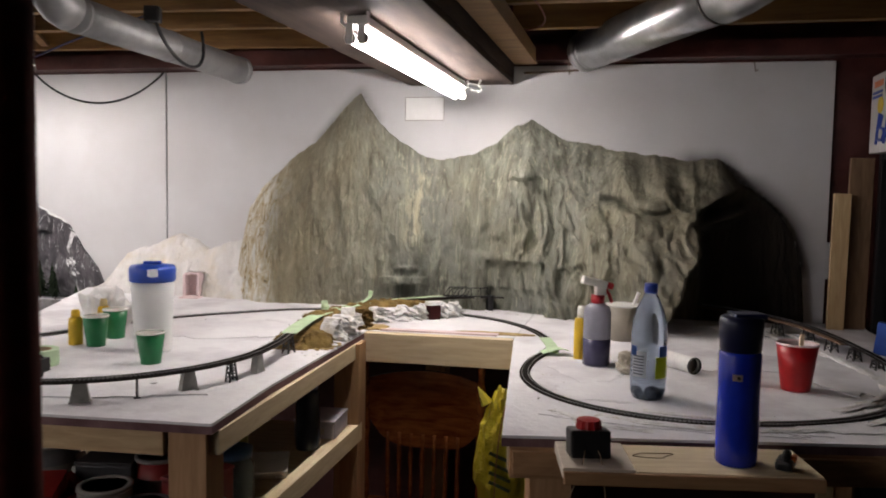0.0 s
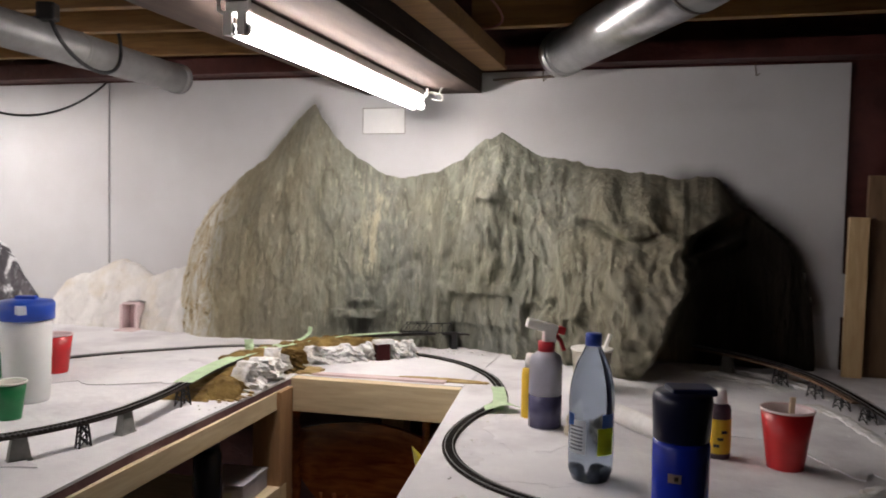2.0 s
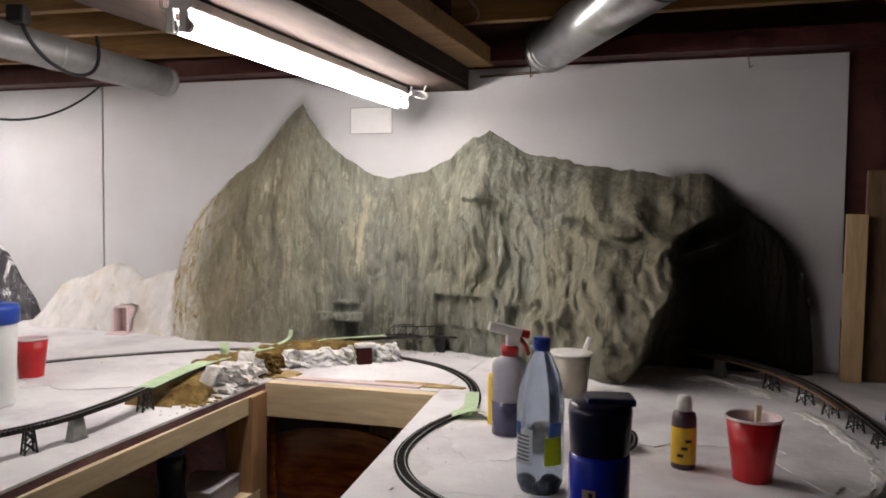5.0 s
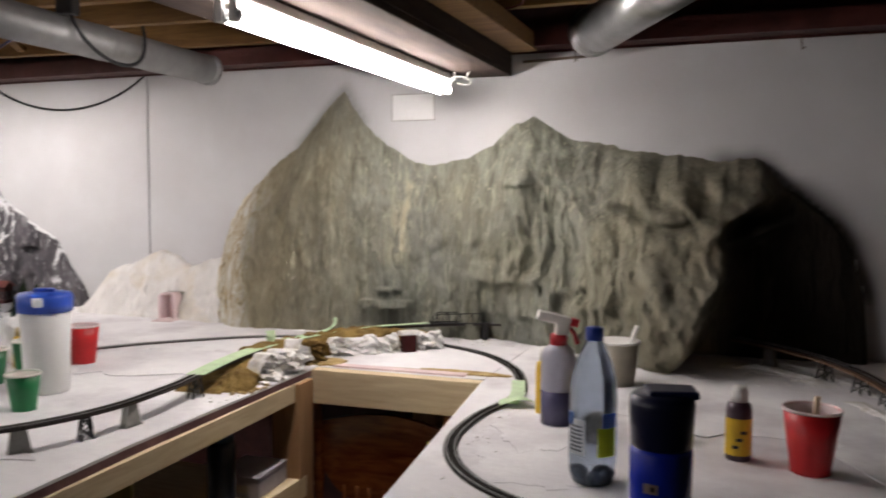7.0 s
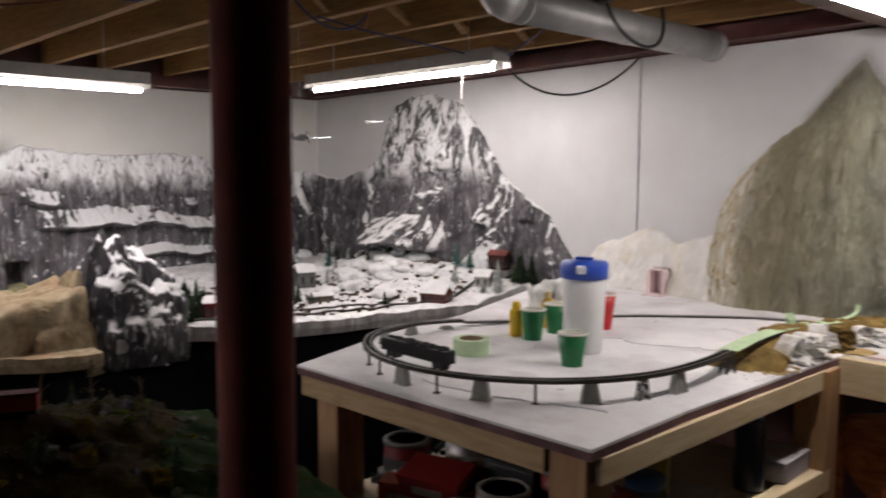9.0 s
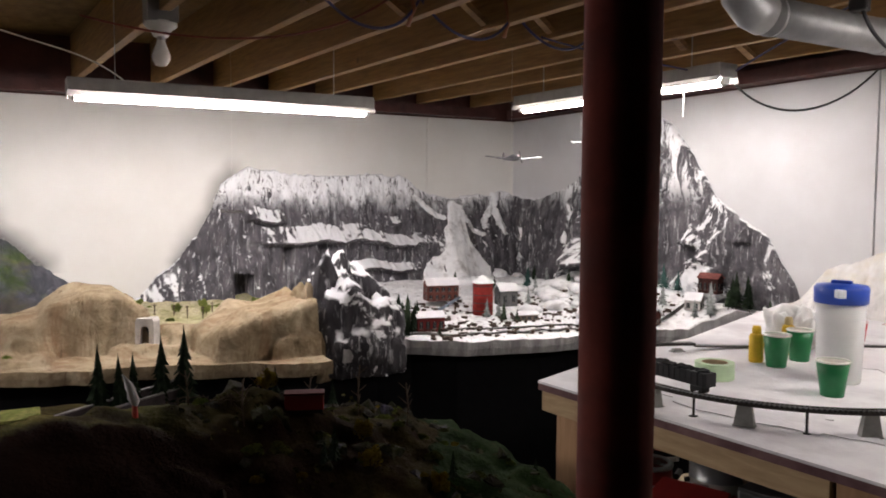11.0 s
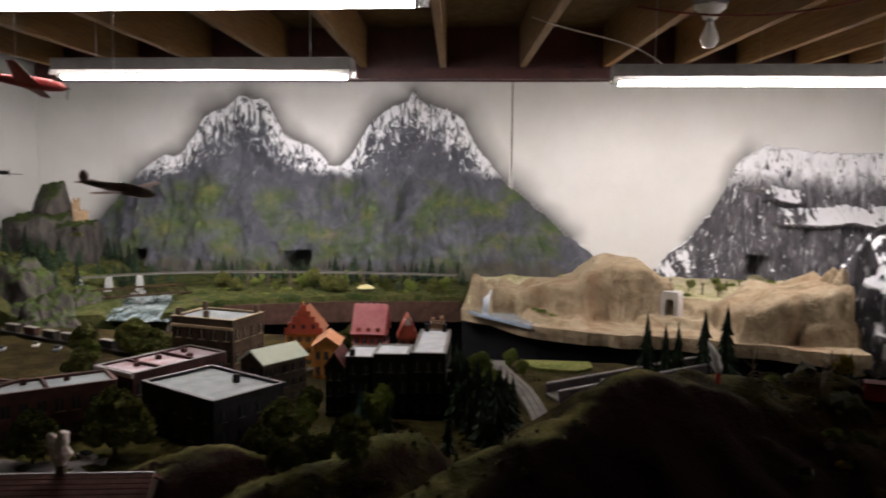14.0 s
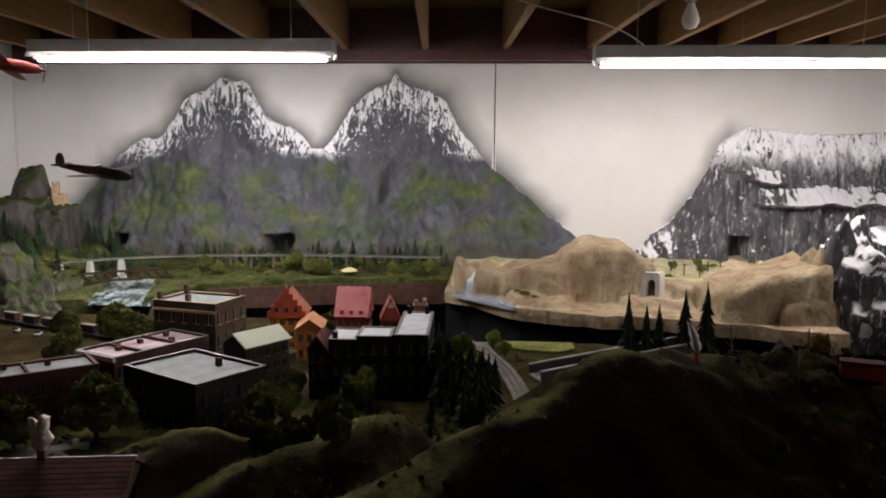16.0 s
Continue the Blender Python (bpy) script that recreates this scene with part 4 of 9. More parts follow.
# ---- shelf layouts along the west wall ----
def terrain(name, y0, y1, front, wall, height, material, label, nu, nw, zlow, category="model landscape"):
    """Ground from a front edge to the wall, with a fascia down to zlow."""
    bm = bmesh.new()
    rows = []
    for i in range(nu + 1):
        y = y0 + (y1 - y0) * i / nu
        xf = front(y)
        col = [bm.verts.new((xf - 0.006, y, zlow)), bm.verts.new((xf, y, (zlow + height(xf, y)) / 2))]
        for j in range(nw + 1):
            x = xf + (wall - xf) * j / nw
            col.append(bm.verts.new((x - 0.003 if j == 0 else x, y, height(x, y))))
        col.append(bm.verts.new((wall, y, zlow)))
        rows.append(col)
    n = len(rows[0])
    for a, b in zip(rows, rows[1:]):
        for j in range(n):
            bm.faces.new((a[j], b[j], b[(j + 1) % n], a[(j + 1) % n]))
    bm.faces.new(rows[0])
    bm.faces.new(rows[-1])
    ob = part(name, bm, material, smooth=True)
    for f in ob.data.polygons:
        if abs(f.normal.z) < 0.3 and f.center.x > front(f.center.y) - 0.012:
            f.use_smooth = False
    return tagged(ob, label, category)


GREEN_FRONT = [(-2.64, -2.45), (-1.75, -2.5), (-1.45, -2.66), (-1.16, -2.72), (-1.08, -3.02), (-0.9, -3.10), (-0.49, -3.25), (0.08, -3.32)]
DESERT_FRONT = [(0.05, -3.05), (0.20, -2.95), (0.36, -2.70), (0.6, -2.58), (0.97, -2.52), (1.24, -2.42), (1.42, -2.33), (1.6, -2.33)]
SNOW_FRONT = [(1.5, -2.40), (1.95, -2.48), (2.15, -2.32), (2.5, -2.25), (2.9, -2.22), (3.3, -2.12), (3.45, -2.0), (3.58, -1.94)]


def river_y(x):
    return -1.31 + 0.36 * (x + 2.68)


def green_h(x, y):
    h = 0.925 + 0.018 * fr(x * 6, y * 6, 0.5) + 0.03 * max(0, (-3.6 - x))
    if y < -1.75:
        h += 0.16 * min(1, (-1.75 - y) / 0.4) * min(1, max(0, (x + 4.2) / 0.6)) + 0.08 * abs(fr(x * 5, y * 5, 3))
    # river bed from the shelf edge back under the truss bridge
    off = abs(y - river_y(x)) + 0.05 * fr(x * 8, y * 8, 4) + 0.02
    if x > -3.42:
        h -= 0.07 * max(0.0, min(1.0, (0.175 - off) / 0.05))
    return h


MESAS = ((-3.30, -2.93, 0.095, 0.165, [(0, 1.055)]), (-3.30, -2.99, 0.14, 0.24, [(0, 1.02)]), (-3.30, -2.92, 0.225, 0.36, [(0.22, 1.05), (0.36, 1.0)]),
         (-3.30, -2.84, 0.34, 0.975, [(0.34, 1.03), (0.44, 1.05), (0.57, 1.065), (0.60, 1.10), (0.66, 1.138), (0.72, 1.152), (0.86, 1.15), (0.92, 1.10)]),
         (-3.10, -2.70, 0.36, 0.62, [(0.36, 0.95), (0.62, 0.935)]), (-3.12, -2.86, 1.03, 1.24, [(1.0, 0.985)]), (-3.10, -2.73, 0.80, 1.12, [(0.8, 0.946)]),
         (-2.95, -2.50, 1.13, 1.62, [(1.1, 0.985), (1.2, 1.03), (1.30, 1.085), (1.42, 1.088), (1.52, 1.12), (1.6, 1.15)]), (-2.80, -2.46, 1.36, 1.62, [(1.3, 0.97), (1.5, 1.0)]))


def desert_h(x, y):
    """A sand ledge with flat topped, steep sided rocks on it, worn round."""
    h = 0.912 + 0.006 * fr(x * 7, y * 7, 2)
    wx, wy = x + 0.055 * fr(x * 3, y * 4, 1, 3), y + 0.055 * fr(x * 4, y * 3, 8, 3)
    block = noise.noise(Vector((wx * 9 + 0.6 * wy, wy * 8, 2)))
    wx, wy = wx + 0.022 * block, wy + 0.018 * noise.noise(Vector((wx * 8, wy * 10 - wx, 7)))
    for x0, x1, y0, y1, tops in MESAS:
        d = min(wx - x0, x1 - wx, wy - y0, y1 - wy)
        if d > 0:
            s = min(1, d / 0.060)
            s = 0.55 * min(1, s / 0.34) + 0.45 * max(0.0, (s - 0.50) / 0.50) ** 0.7
            h = max(h, h + (along(tops, y) + 0.018 * noise.noise(Vector((x * 9, y * 9, 5))) + 0.014 * block - h) * (1 - (1 - s) ** 3))
    return h


def snow_h(x, y):
    back = max(0.0, (-2.9 - x)) * min(1, max(0, (y - 1.85) / 0.3))
    h = 0.935 + 0.010 * fr(x * 9, y * 9, 6) + 0.07 * back
    h += 0.17 * math.exp(-((y - 3.38) / 0.26) ** 2 - ((x + 2.9) / 0.40) ** 2) + 0.085 * min(1, max(0, (y - 3.22) / 0.2)) * min(1, max(0, (x + 2.75) / 0.2))
    return h


def snow_ground():
    m = bpy.data.materials.new("snow_ground")
    t, b = nodes_of(m)
    rock = ramp(t, noise_tex(t, 14, 7, (1.3, 1.3, 0.4), 0.65), [(0.3, (0.16, 0.155, 0.16)), (0.7, (0.46, 0.45, 0.45))])
    snow = ramp(t, noise_tex(t, 16, 5), [(0.35, (0.62, 0.62, 0.64)), (0.6, (0.83, 0.84, 0.85))])
    spots = ramp(t, noise_tex(t, 38, 4, offset=(1, 2, 3)), [(0.60, (0, 0, 0)), (0.68, (0.8, 0.8, 0.8))])
    snow = mix(t, spots, snow, (0.10, 0.095, 0.09))
    col = mix(t, upward(t, 0.35, 0.75), rock, snow)
    t.links.new(col, b.inputs["Base Color"])
    b.inputs["Roughness"].default_value = 0.85
    bump(t, b, noise_tex(t, 40, 6), 0.6, 0.01)
    return m


terrain("landscape", -2.64, 0.06, lambda y: along(GREEN_FRONT, y), XW + 0.02, green_h, MEADOW, "green model valley with turf and bushes on a shelf", 150, 60, 0.82)
terrain("landscape", 0.06, 1.56, lambda y: along(DESERT_FRONT, y) + 0.02 * fr(y * 6, 0, 4), XW + 0.02, desert_h, SAND, "sand coloured desert rocks and cliffs on a shelf", 230, 170, 0.86)

terrain("landscape", 1.64, 3.57, lambda y: along(SNOW_FRONT, y) + 0.015 * fr(y * 8, 0, 2), XW + 0.02, snow_h, snow_ground(), "snow covered model village ground on a shelf", 160, 90, 0.875)
for y0, y1, f, d in ((-2.6, 0.06, GREEN_FRONT, 0.06), (0.06, 1.52, DESERT_FRONT, 0.10), (1.52, 3.55, SNOW_FRONT, 0.08)):
    poly = [(along(f, y) - d, y) for y in np.linspace(y0, y1, 14)]
    ob = part("shelf_skirt", slab(poly + [(p[0] - 0.01, p[1]) for p in poly[::-1]], 0.0, 0.87), BLACK)
    structure(ob, "black cloth skirt hanging below the shelf", "skirt")

# ---- island layout in the middle ----
ISLAND = [(-0.15, -1.75), (-0.15, 0.72), (-0.30, 1.42), (-0.62, 1.50), (-1.28, 1.50), (-1.86, 1.06), (-2.06, 0.85), (-2.06, -0.2), (-2.35, -0.5), (-2.35, -1.75)]


def in_poly(x, y, poly):
    ok = False
    for (x0, y0), (x1, y1) in zip(poly, poly[1:] + poly[:1]):
        if (y0 > y) != (y1 > y) and x < (x1 - x0) * (y - y0) / (y1 - y0) + x0:
            ok = not ok
    return ok


BIG_CREST = [(-0.56, 0.08, 1.02), (-0.63, 0.21, 1.08), (-0.68, 0.33, 1.135), (-0.78, 0.45, 1.175), (-0.86, 0.53, 1.195), (-0.97, 0.66, 1.135), (-1.05, 0.80, 1.06)]
LOW_CREST = [(-0.62, -0.20, 0.97), (-0.71, -0.11, 1.02), (-0.82, 0.015, 1.045), (-0.97, 0.09, 1.02)]
MOUND_CREST = [(-0.76, -0.35, 0.99), (-0.82, -0.30, 1.02), (-0.855, -0.25, 1.03), (-0.84, -0.19, 1.025), (-0.80, -0.13, 0.99)]


def crest(x, y, pts, front, back):
    """Height of a hill whose top follows pts; it falls over the width front on the aisle side and back on the other."""
    best, top = 9.0, 0.92
    for a, b in zip(pts, pts[1:]):
        d = Vector((b[0] - a[0], b[1] - a[1]))
        k = max(0.0, min(1.0, Vector((x - a[0], y - a[1])).dot(d) / d.length_squared))
        off = Vector((x - a[0], y - a[1])) - d * k
        q = off.length / (front if off.x > 0 else back)
        if q < best:
            best, top = q, a[2] + (b[2] - a[2]) * k
    return 0.92 + (top - 0.92) * math.exp(-(best * 1.5) ** 2)


def island_h(x, y):
    h = 0.92 + 0.004 * fr(x * 8, y * 8, 1)
    g = lambda cx, cy, wx, wy, a, p=2: a * math.exp(-abs((x - cx) / wx) ** p - abs((y - cy) / wy) ** p)
    # the big hill, the low green ridge and the bare mound: each a crest with a long slope to one side
    wob = 0.02 * fr(x * 5, y * 5, 4, 3)
    h = max(h, 0.92 + (crest(x + wob, y, BIG_CREST, 0.36, 0.20) - 0.92) * (1 + 0.06 * fr(x * 6, y * 6, 7)))
    h = max(h, 0.92 + (crest(x + wob, y, LOW_CREST, 0.16, 0.16) - 0.92) * (1 + 0.12 * fr(x * 7, y * 7, 9)))
    h = max(h, crest(x + 0.5 * wob, y, MOUND_CREST, 0.24, 0.07))
    h += 0.012 * max(0, min(1, (x + 1.15) / 0.1)) * abs(fr(x * 10, y * 10, 8))
    h += g(-1.05, 1.08, 0.42, 0.36, 0.135, 3) * (0.85 + 0.25 * abs(fr(x * 7, y * 7, 2)))
    h += g(-0.45, 1.0, 0.25, 0.3, 0.06)
    if y > 0.6:
        h += 0.02 * min(1, (y - 0.6) / 0.15) * fr(x * 14, y * 14, 5)
    return h


def grid_ground(name, poly, height, material, label, step, zlow, above=0.0):
    bm = bmesh.new()
    xs = np.arange(min(p[0] for p in poly), max(p[0] for p in poly) + step, step)
    ys = np.arange(min(p[1] for p in poly), max(p[1] for p in poly) + step, step)
    v = {}
    for i, x in enumerate(xs):
        for j, y in enumerate(ys):
            if in_poly(x, y, poly) and height(x, y) > above:
                v[i, j] = bm.verts.new((x, y, height(x, y)))
    for i, j in list(v):
        q = [v.get(k) for k in ((i, j), (i + 1, j), (i + 1, j + 1), (i, j + 1))]
        if all(q):
            bm.faces.new(q)
    edge = [e for e in bm.edges if len(e.link_faces) == 1]
    ext = bmesh.ops.extrude_edge_only(bm, edges=edge)["geom"]
    for w in ext:
        if isinstance(w, bmesh.types.BMVert):
            w.co.z = zlow
    for w in [w for w in bm.verts if not w.link_faces]:
        bm.verts.remove(w)
    return tagged(part(name, bm, material, smooth=True), label, "model landscape")


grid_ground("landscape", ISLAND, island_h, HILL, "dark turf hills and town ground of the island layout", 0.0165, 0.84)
isl = [(x + 0.03 * (1 if x < -1 else -1), y * 0.985) for x, y in ISLAND]
structure(part("island_skirt", slab(isl, 0.0, 0.85), BLACK), "black cloth skirt round the island layout", "skirt")
grid_ground("scrub_plain", [(-4.17, 0.08), (-3.22, 0.08), (-3.22, 1.3), (-3.0, 1.6), (-3.0, 1.95), (-4.17, 1.95)], lambda x, y: 0.945 + 0.012 * fr(x * 6, y * 6, 9) + 0.02 * max(0, -3.6 - x), SANDGRASS, "dry greenish scrub plain behind the desert rocks", 0.02, 0.90)


# ---- railway tables ----
LEFT_TOP = [(-1.155, 1.68), (-0.262, 1.762), (-0.288, 2.1), (-0.31, 2.89), (0.198, 2.91), (0.198, 3.58), (-1.92, 3.58), (-1.44, 2.5), (-1.34, 2.1)]
RIGHT_TOP = [(0.323, 1.857), (1.40, 2.075), (1.42, 3.58), (0.201, 3.58), (0.201, 2.875)]


def bar(bm, a, b, w, h, z):
    """A horizontal timber from a to b with its top at z."""
    a, b = Vector(a), Vector(b)
    c, d = (a + b) / 2, b - a
    return box(bm, (c.x, c.y, z - h / 2), (d.length, w, h), math.degrees(math.atan2(d.y, d.x)), 0.002)


def rail_table(poly, aprons, legs, label):
    e = thing("railway_table", (0, 0, 0), label, "table", "railway tables")
    part("plaster_top", slab(poly, ZT - 0.006, ZT), PLASTER, e, "white plastered top")
    part("foam_sheet", slab([(x * 0.998, y) for x, y in poly], ZT - 0.023, ZT - 0.006), FOAM_EDGE, e, "dull purple foam sheet")
    for a, b, m, h in aprons:
        part("apron", bar(bmesh.new(), a, b, 0.038, h, ZT - 0.023), m, e, "pale pine board")
    for x, y, rz in legs:
        part("leg", boxed((x, y, (ZT - 0.024) / 2), (0.085, 0.085, ZT - 0.024), rz, 0.003), LUMBER_P, e, "reddish pine post")
    return e


left_table = rail_table(LEFT_TOP, [((-1.145, 1.704), (-0.372, 1.775), LUMBER_T, 0.052), ((-0.2795, 1.79), (-0.325, 2.84), LUMBER_Y, 0.052), ((-1.145, 1.73), (-1.45, 2.5), LUMBER_Y, 0.052)],
                        [(-0.325, 1.81, 4), (-1.10, 1.775, 4), (-0.335, 2.80, 3), (-1.42, 3.3, 0), (-0.2, 3.5, 0)], "pine frame table with a white plastered foam top")
part("joining_board", bar(bmesh.new(), (-0.305, 2.869), (0.197, 2.889), 0.038, 0.098, ZT - 0.001), LUMBER, left_table, "pale pine joining board")
part("shelf_rail", bar(bmesh.new(), (-0.30, 2.02), (-0.31, 2.80), 0.038, 0.06, 0.775), LUMBER_Y, left_table, "pale pine shelf rail")
part("shelf_rail", bar(bmesh.new(), (-0.32, 2.0), (-1.0, 1.98), 0.038, 0.06, 0.775), LUMBER, left_table, "pale pine shelf rail")
part("lower_shelf", boxed((-0.72, 2.42, 0.735), (0.85, 0.85, 0.012)), LUMBER, left_table, "plywood lower shelf")
right_table = rail_table(RIGHT_TOP, [((0.335, 1.88), (1.39, 2.095), LUMBER_R, 0.065), ((0.345, 1.91), (0.225, 2.87), LUMBER_Y, 0.065)], [(0.41, 1.925, 13), (1.30, 2.12, 13), (1.35, 3.5, 0), (0.26, 3.4, 0)],
                         "pine frame table with a rough white plaster top")
part("edge_board", bar(bmesh.new(), (0.345, 1.857), (1.38, 2.067), 0.012, 0.05, ZT - 0.03), LUMBER_R, right_table, "reddish stained edge board")

pad = thing("foam_pad", (0, 0, ZT), "flat pink foam strip let into the joining piece", "foam")
part("sheet", slab([(-0.26, 2.896), (0.14, 2.916), (0.14, 2.946), (-0.24, 2.928)], 0.0005, 0.006), PINK_FOAM, pad)
stain = thing("foam_stain", (0, 0, ZT), "dried golden spray foam spread on the white top", "foam")


def blob_patch(poly_c, r, n, flat, seed, zoff=0.0):
    """A low, lumpy spread of stuck clumps."""
    rnd = random.Random(seed)
    bm = bmesh.new()
    for k in range(n):
        a, q = rnd.uniform(0, 6.28), math.sqrt(rnd.random())
        x, y = poly_c[0] + r[0] * q * math.cos(a), poly_c[1] + r[1] * q * math.sin(a)
        s = rnd.uniform(0.6, 1.4) * flat
        m = pose(x, y, zoff + s * 0.25, 0, 0, rnd.uniform(0, 360)) @ Matrix.Diagonal((s * rnd.uniform(1.5, 3), s * rnd.uniform(1, 2), s, 1))
        vs = bmesh.ops.create_icosphere(bm, subdivisions=1, radius=1, matrix=m)["verts"]
        for v in vs:
            v.co += Vector((rnd.uniform(-1, 1), rnd.uniform(-1, 1), rnd.uniform(-1, 1))) * s * 0.35
            v.co.z = max(v.co.z, 0.0008)
    return bm


DRYFOAM = surf("dried_foam", (0.30, 0.20, 0.07), (0.52, 0.40, 0.20), 30, 0.8, bmp=0.8, bscale=60, dist=0.006)


def ragged_patch(c, r, thick, seed, n=44):
    """A thin spill with an uneven edge."""
    return slab([(c[0] + r[0] * math.cos(a) * (1 + 0.35 * fr(math.cos(a) * 2.5, math.sin(a) * 2.5, seed, 5)), c[1] + r[1] * math.sin(a) * (1 + 0.35 * fr(math.sin(a) * 2.5, math.cos(a) * 2.5, seed, 5))) for a in (2 * math.pi * k / n for k in range(n))], 0.0006, thick)


part("spill", ragged_patch((0.13, 2.965), (0.12, 0.022), 0.0035, 4), DRYFOAM, stain)
part("spill", ragged_patch((-0.02, 2.945), (0.09, 0.010), 0.003, 6), DRYFOAM, stain)
part("spill", ragged_patch((-0.30, 2.95), (0.05, 0.05), 0.005, 5), DRYFOAM, stain)
part("clumps", blob_patch((-0.33, 2.60), (0.03, 0.09), 50, 0.0035, 9), DRYFOAM, stain, smooth=True)


# ---- railway tracks ----
def ribbon(pts, off, w, h, bm=None):
    """A rectangular strip along a path, set off sideways, its top at the path."""
    bm = bm or bmesh.new()
    rows = []
    for n, p in enumerate(pts):
        d = pts[min(n + 1, len(pts) - 1)] - pts[max(n - 1, 0)]
        s = Vector((d.y, -d.x, 0)).normalized()
        c = p + s * off
        rows.append([bm.verts.new(q) for q in (c - s * w / 2, c + s * w / 2, c + s * w / 2 - Vector((0, 0, h)), c - s * w / 2 - Vector((0, 0, h)))])
    for a, b in zip(rows, rows[1:]):
        for k in range(4):
            bm.faces.new((a[k], a[(k + 1) % 4], b[(k + 1) % 4], b[k]))
    bm.faces.new(rows[0])
    bm.faces.new(rows[-1])
    return bm


def track(pts, label, deck=0.0, bed=RAIL):
    e = thing("railway_track", (0, 0, 0), label, "model track", "model tracks")
    up = [p + Vector((0, 0, 0.0055)) for p in pts]
    part("roadbed", ribbon([p + Vector((0, 0, 0.002)) for p in pts], 0, 0.028, 0.002 + deck), bed, e)
    ties = bmesh.new()
    run = 0.0
    for a, b in zip(pts, pts[1:]):
        d = b - a
        while run < d.length:
            c = a + d.normalized() * run
            box(ties, (c.x, c.y, c.z + 0.003), (0.0045, 0.027, 0.0026), math.degrees(math.atan2(d.y, d.x)))
            run += 0.0095
        run -= d.length
    tagged(part("sleeper_bed", ties, TIE, e), kind="stuff")
    for o in (-0.0082, 0.0082):
        part("rail", ribbon(up, o, 0.0016, 0.0025), GALV, e, "bare metal rail")
    return e


def arc(c, r, a0, a1, z0, z1, n):
    return [Vector((c[0] + r * math.cos(radians(a)), c[1] + r * math.sin(radians(a)), z0 + (z1 - z0) * k / n)) for k, a in ((k, a0 + (a1 - a0) * k / n) for k in range(n + 1))]


CL, RL = (-0.832, 2.225), 0.452
HI = ZT + 0.054
elevated = arc(CL, RL, 165, 225, ZT + 0.022, HI - 0.01, 12)[:-1] + arc(CL, RL, 225, 362, HI - 0.01, HI, 30)
elevated += smooth_path([(-0.38, 2.24, HI), (-0.388, 2.36, HI), (-0.42, 2.55, HI), (-0.437, 2.80, HI), (-0.41, 3.05, HI), (-0.30, 3.26, HI), (-0.15, 3.40, HI), (0.02, 3.49, HI), (0.20, 3.53, HI)], 6)[1:]
track(elevated, "raised dark model railway line curving over grey piers", 0.004)
ground_line = smooth_path([(-1.28, 2.36, ZT + 0.010), (-1.23, 2.51, ZT + 0.004), (-1.15, 2.72, ZT + 0.002), (-1.036, 2.93, ZT + 0.001), (-0.889, 3.09, ZT + 0.001), (-0.72, 3.235, ZT + 0.001), (-0.48, 3.32, ZT + 0.001),
                           (-0.2, 3.35, ZT + 0.001), (0.06, 3.26, ZT + 0.001), (0.23, 3.08, ZT + 0.001), (0.32, 2.86, ZT + 0.001), (0.328, 2.73, ZT + 0.001), (0.297, 2.55, ZT + 0.001), (0.302, 2.38, ZT + 0.001), (0.352, 2.245, ZT + 0.001),
                           (0.442, 2.142, ZT + 0.001), (0.56, 2.079, ZT + 0.001), (0.70, 2.055, ZT + 0.001), (0.85, 2.08, ZT + 0.001), (1.0, 2.145, ZT + 0.001), (1.12, 2.24, ZT + 0.002), (1.21, 2.36, ZT + 0.005), (1.262, 2.50, ZT + 0.013)], 7)[:-1]
ground_line += smooth_path([(1.262, 2.50, ZT + 0.013), (1.272, 2.60, ZT + 0.022), (1.252, 2.74, ZT + 0.033), (1.222, 2.87, ZT + 0.042), (1.185, 3.0, ZT + 0.050), (1.14, 3.12, ZT + 0.056), (1.06, 3.26, ZT + 0.060), (0.96, 3.375, ZT + 0.062), (0.84, 3.48, ZT + 0.062)], 7)
track(ground_line, "black model railway line laid in a wide curve on the plaster")
deck = thing("track_deck", (0, 0, 0), "brown plywood deck under the climbing line", "deck")
part("strip", ribbon([p - Vector((0, 0, 0.001)) for p in ground_line[-34:]], 0, 0.046, 0.006), wood("brown_ply", (0.09, 0.05, 0.028), (0.16, 0.095, 0.055), (6, 6, 6), 0.7, False), deck)


def grey_pier(at, rz, h):
    e = thing("bridge_pier", at, "tapered grey plastic bridge pier on the table", "bridge pier", "bridge piers", rz)
    bm = bmesh.new()
    for (x0, y0), z in (((0.010, 0.021), 0), ((0.0075, 0.013), h)):
        for sx, sy in ((-1, -1), (1, -1), (1, 1), (-1, 1)):
            bm.verts.new((sx * x0, sy * y0, z))
    v = list(bm.verts)
    bm.faces.new(v[:4])
    bm.faces.new(v[4:])
    for k in range(4):
        bm.faces.new((v[k], v[(k + 1) % 4], v[4 + (k + 1) % 4], v[4 + k]))
    part("shaft", bm, GREYPIER, e)
    part("footing", boxed((0, 0, 0.002), (0.024, 0.046, 0.003), bevel=0.001), GREYPIER, e)
    return e


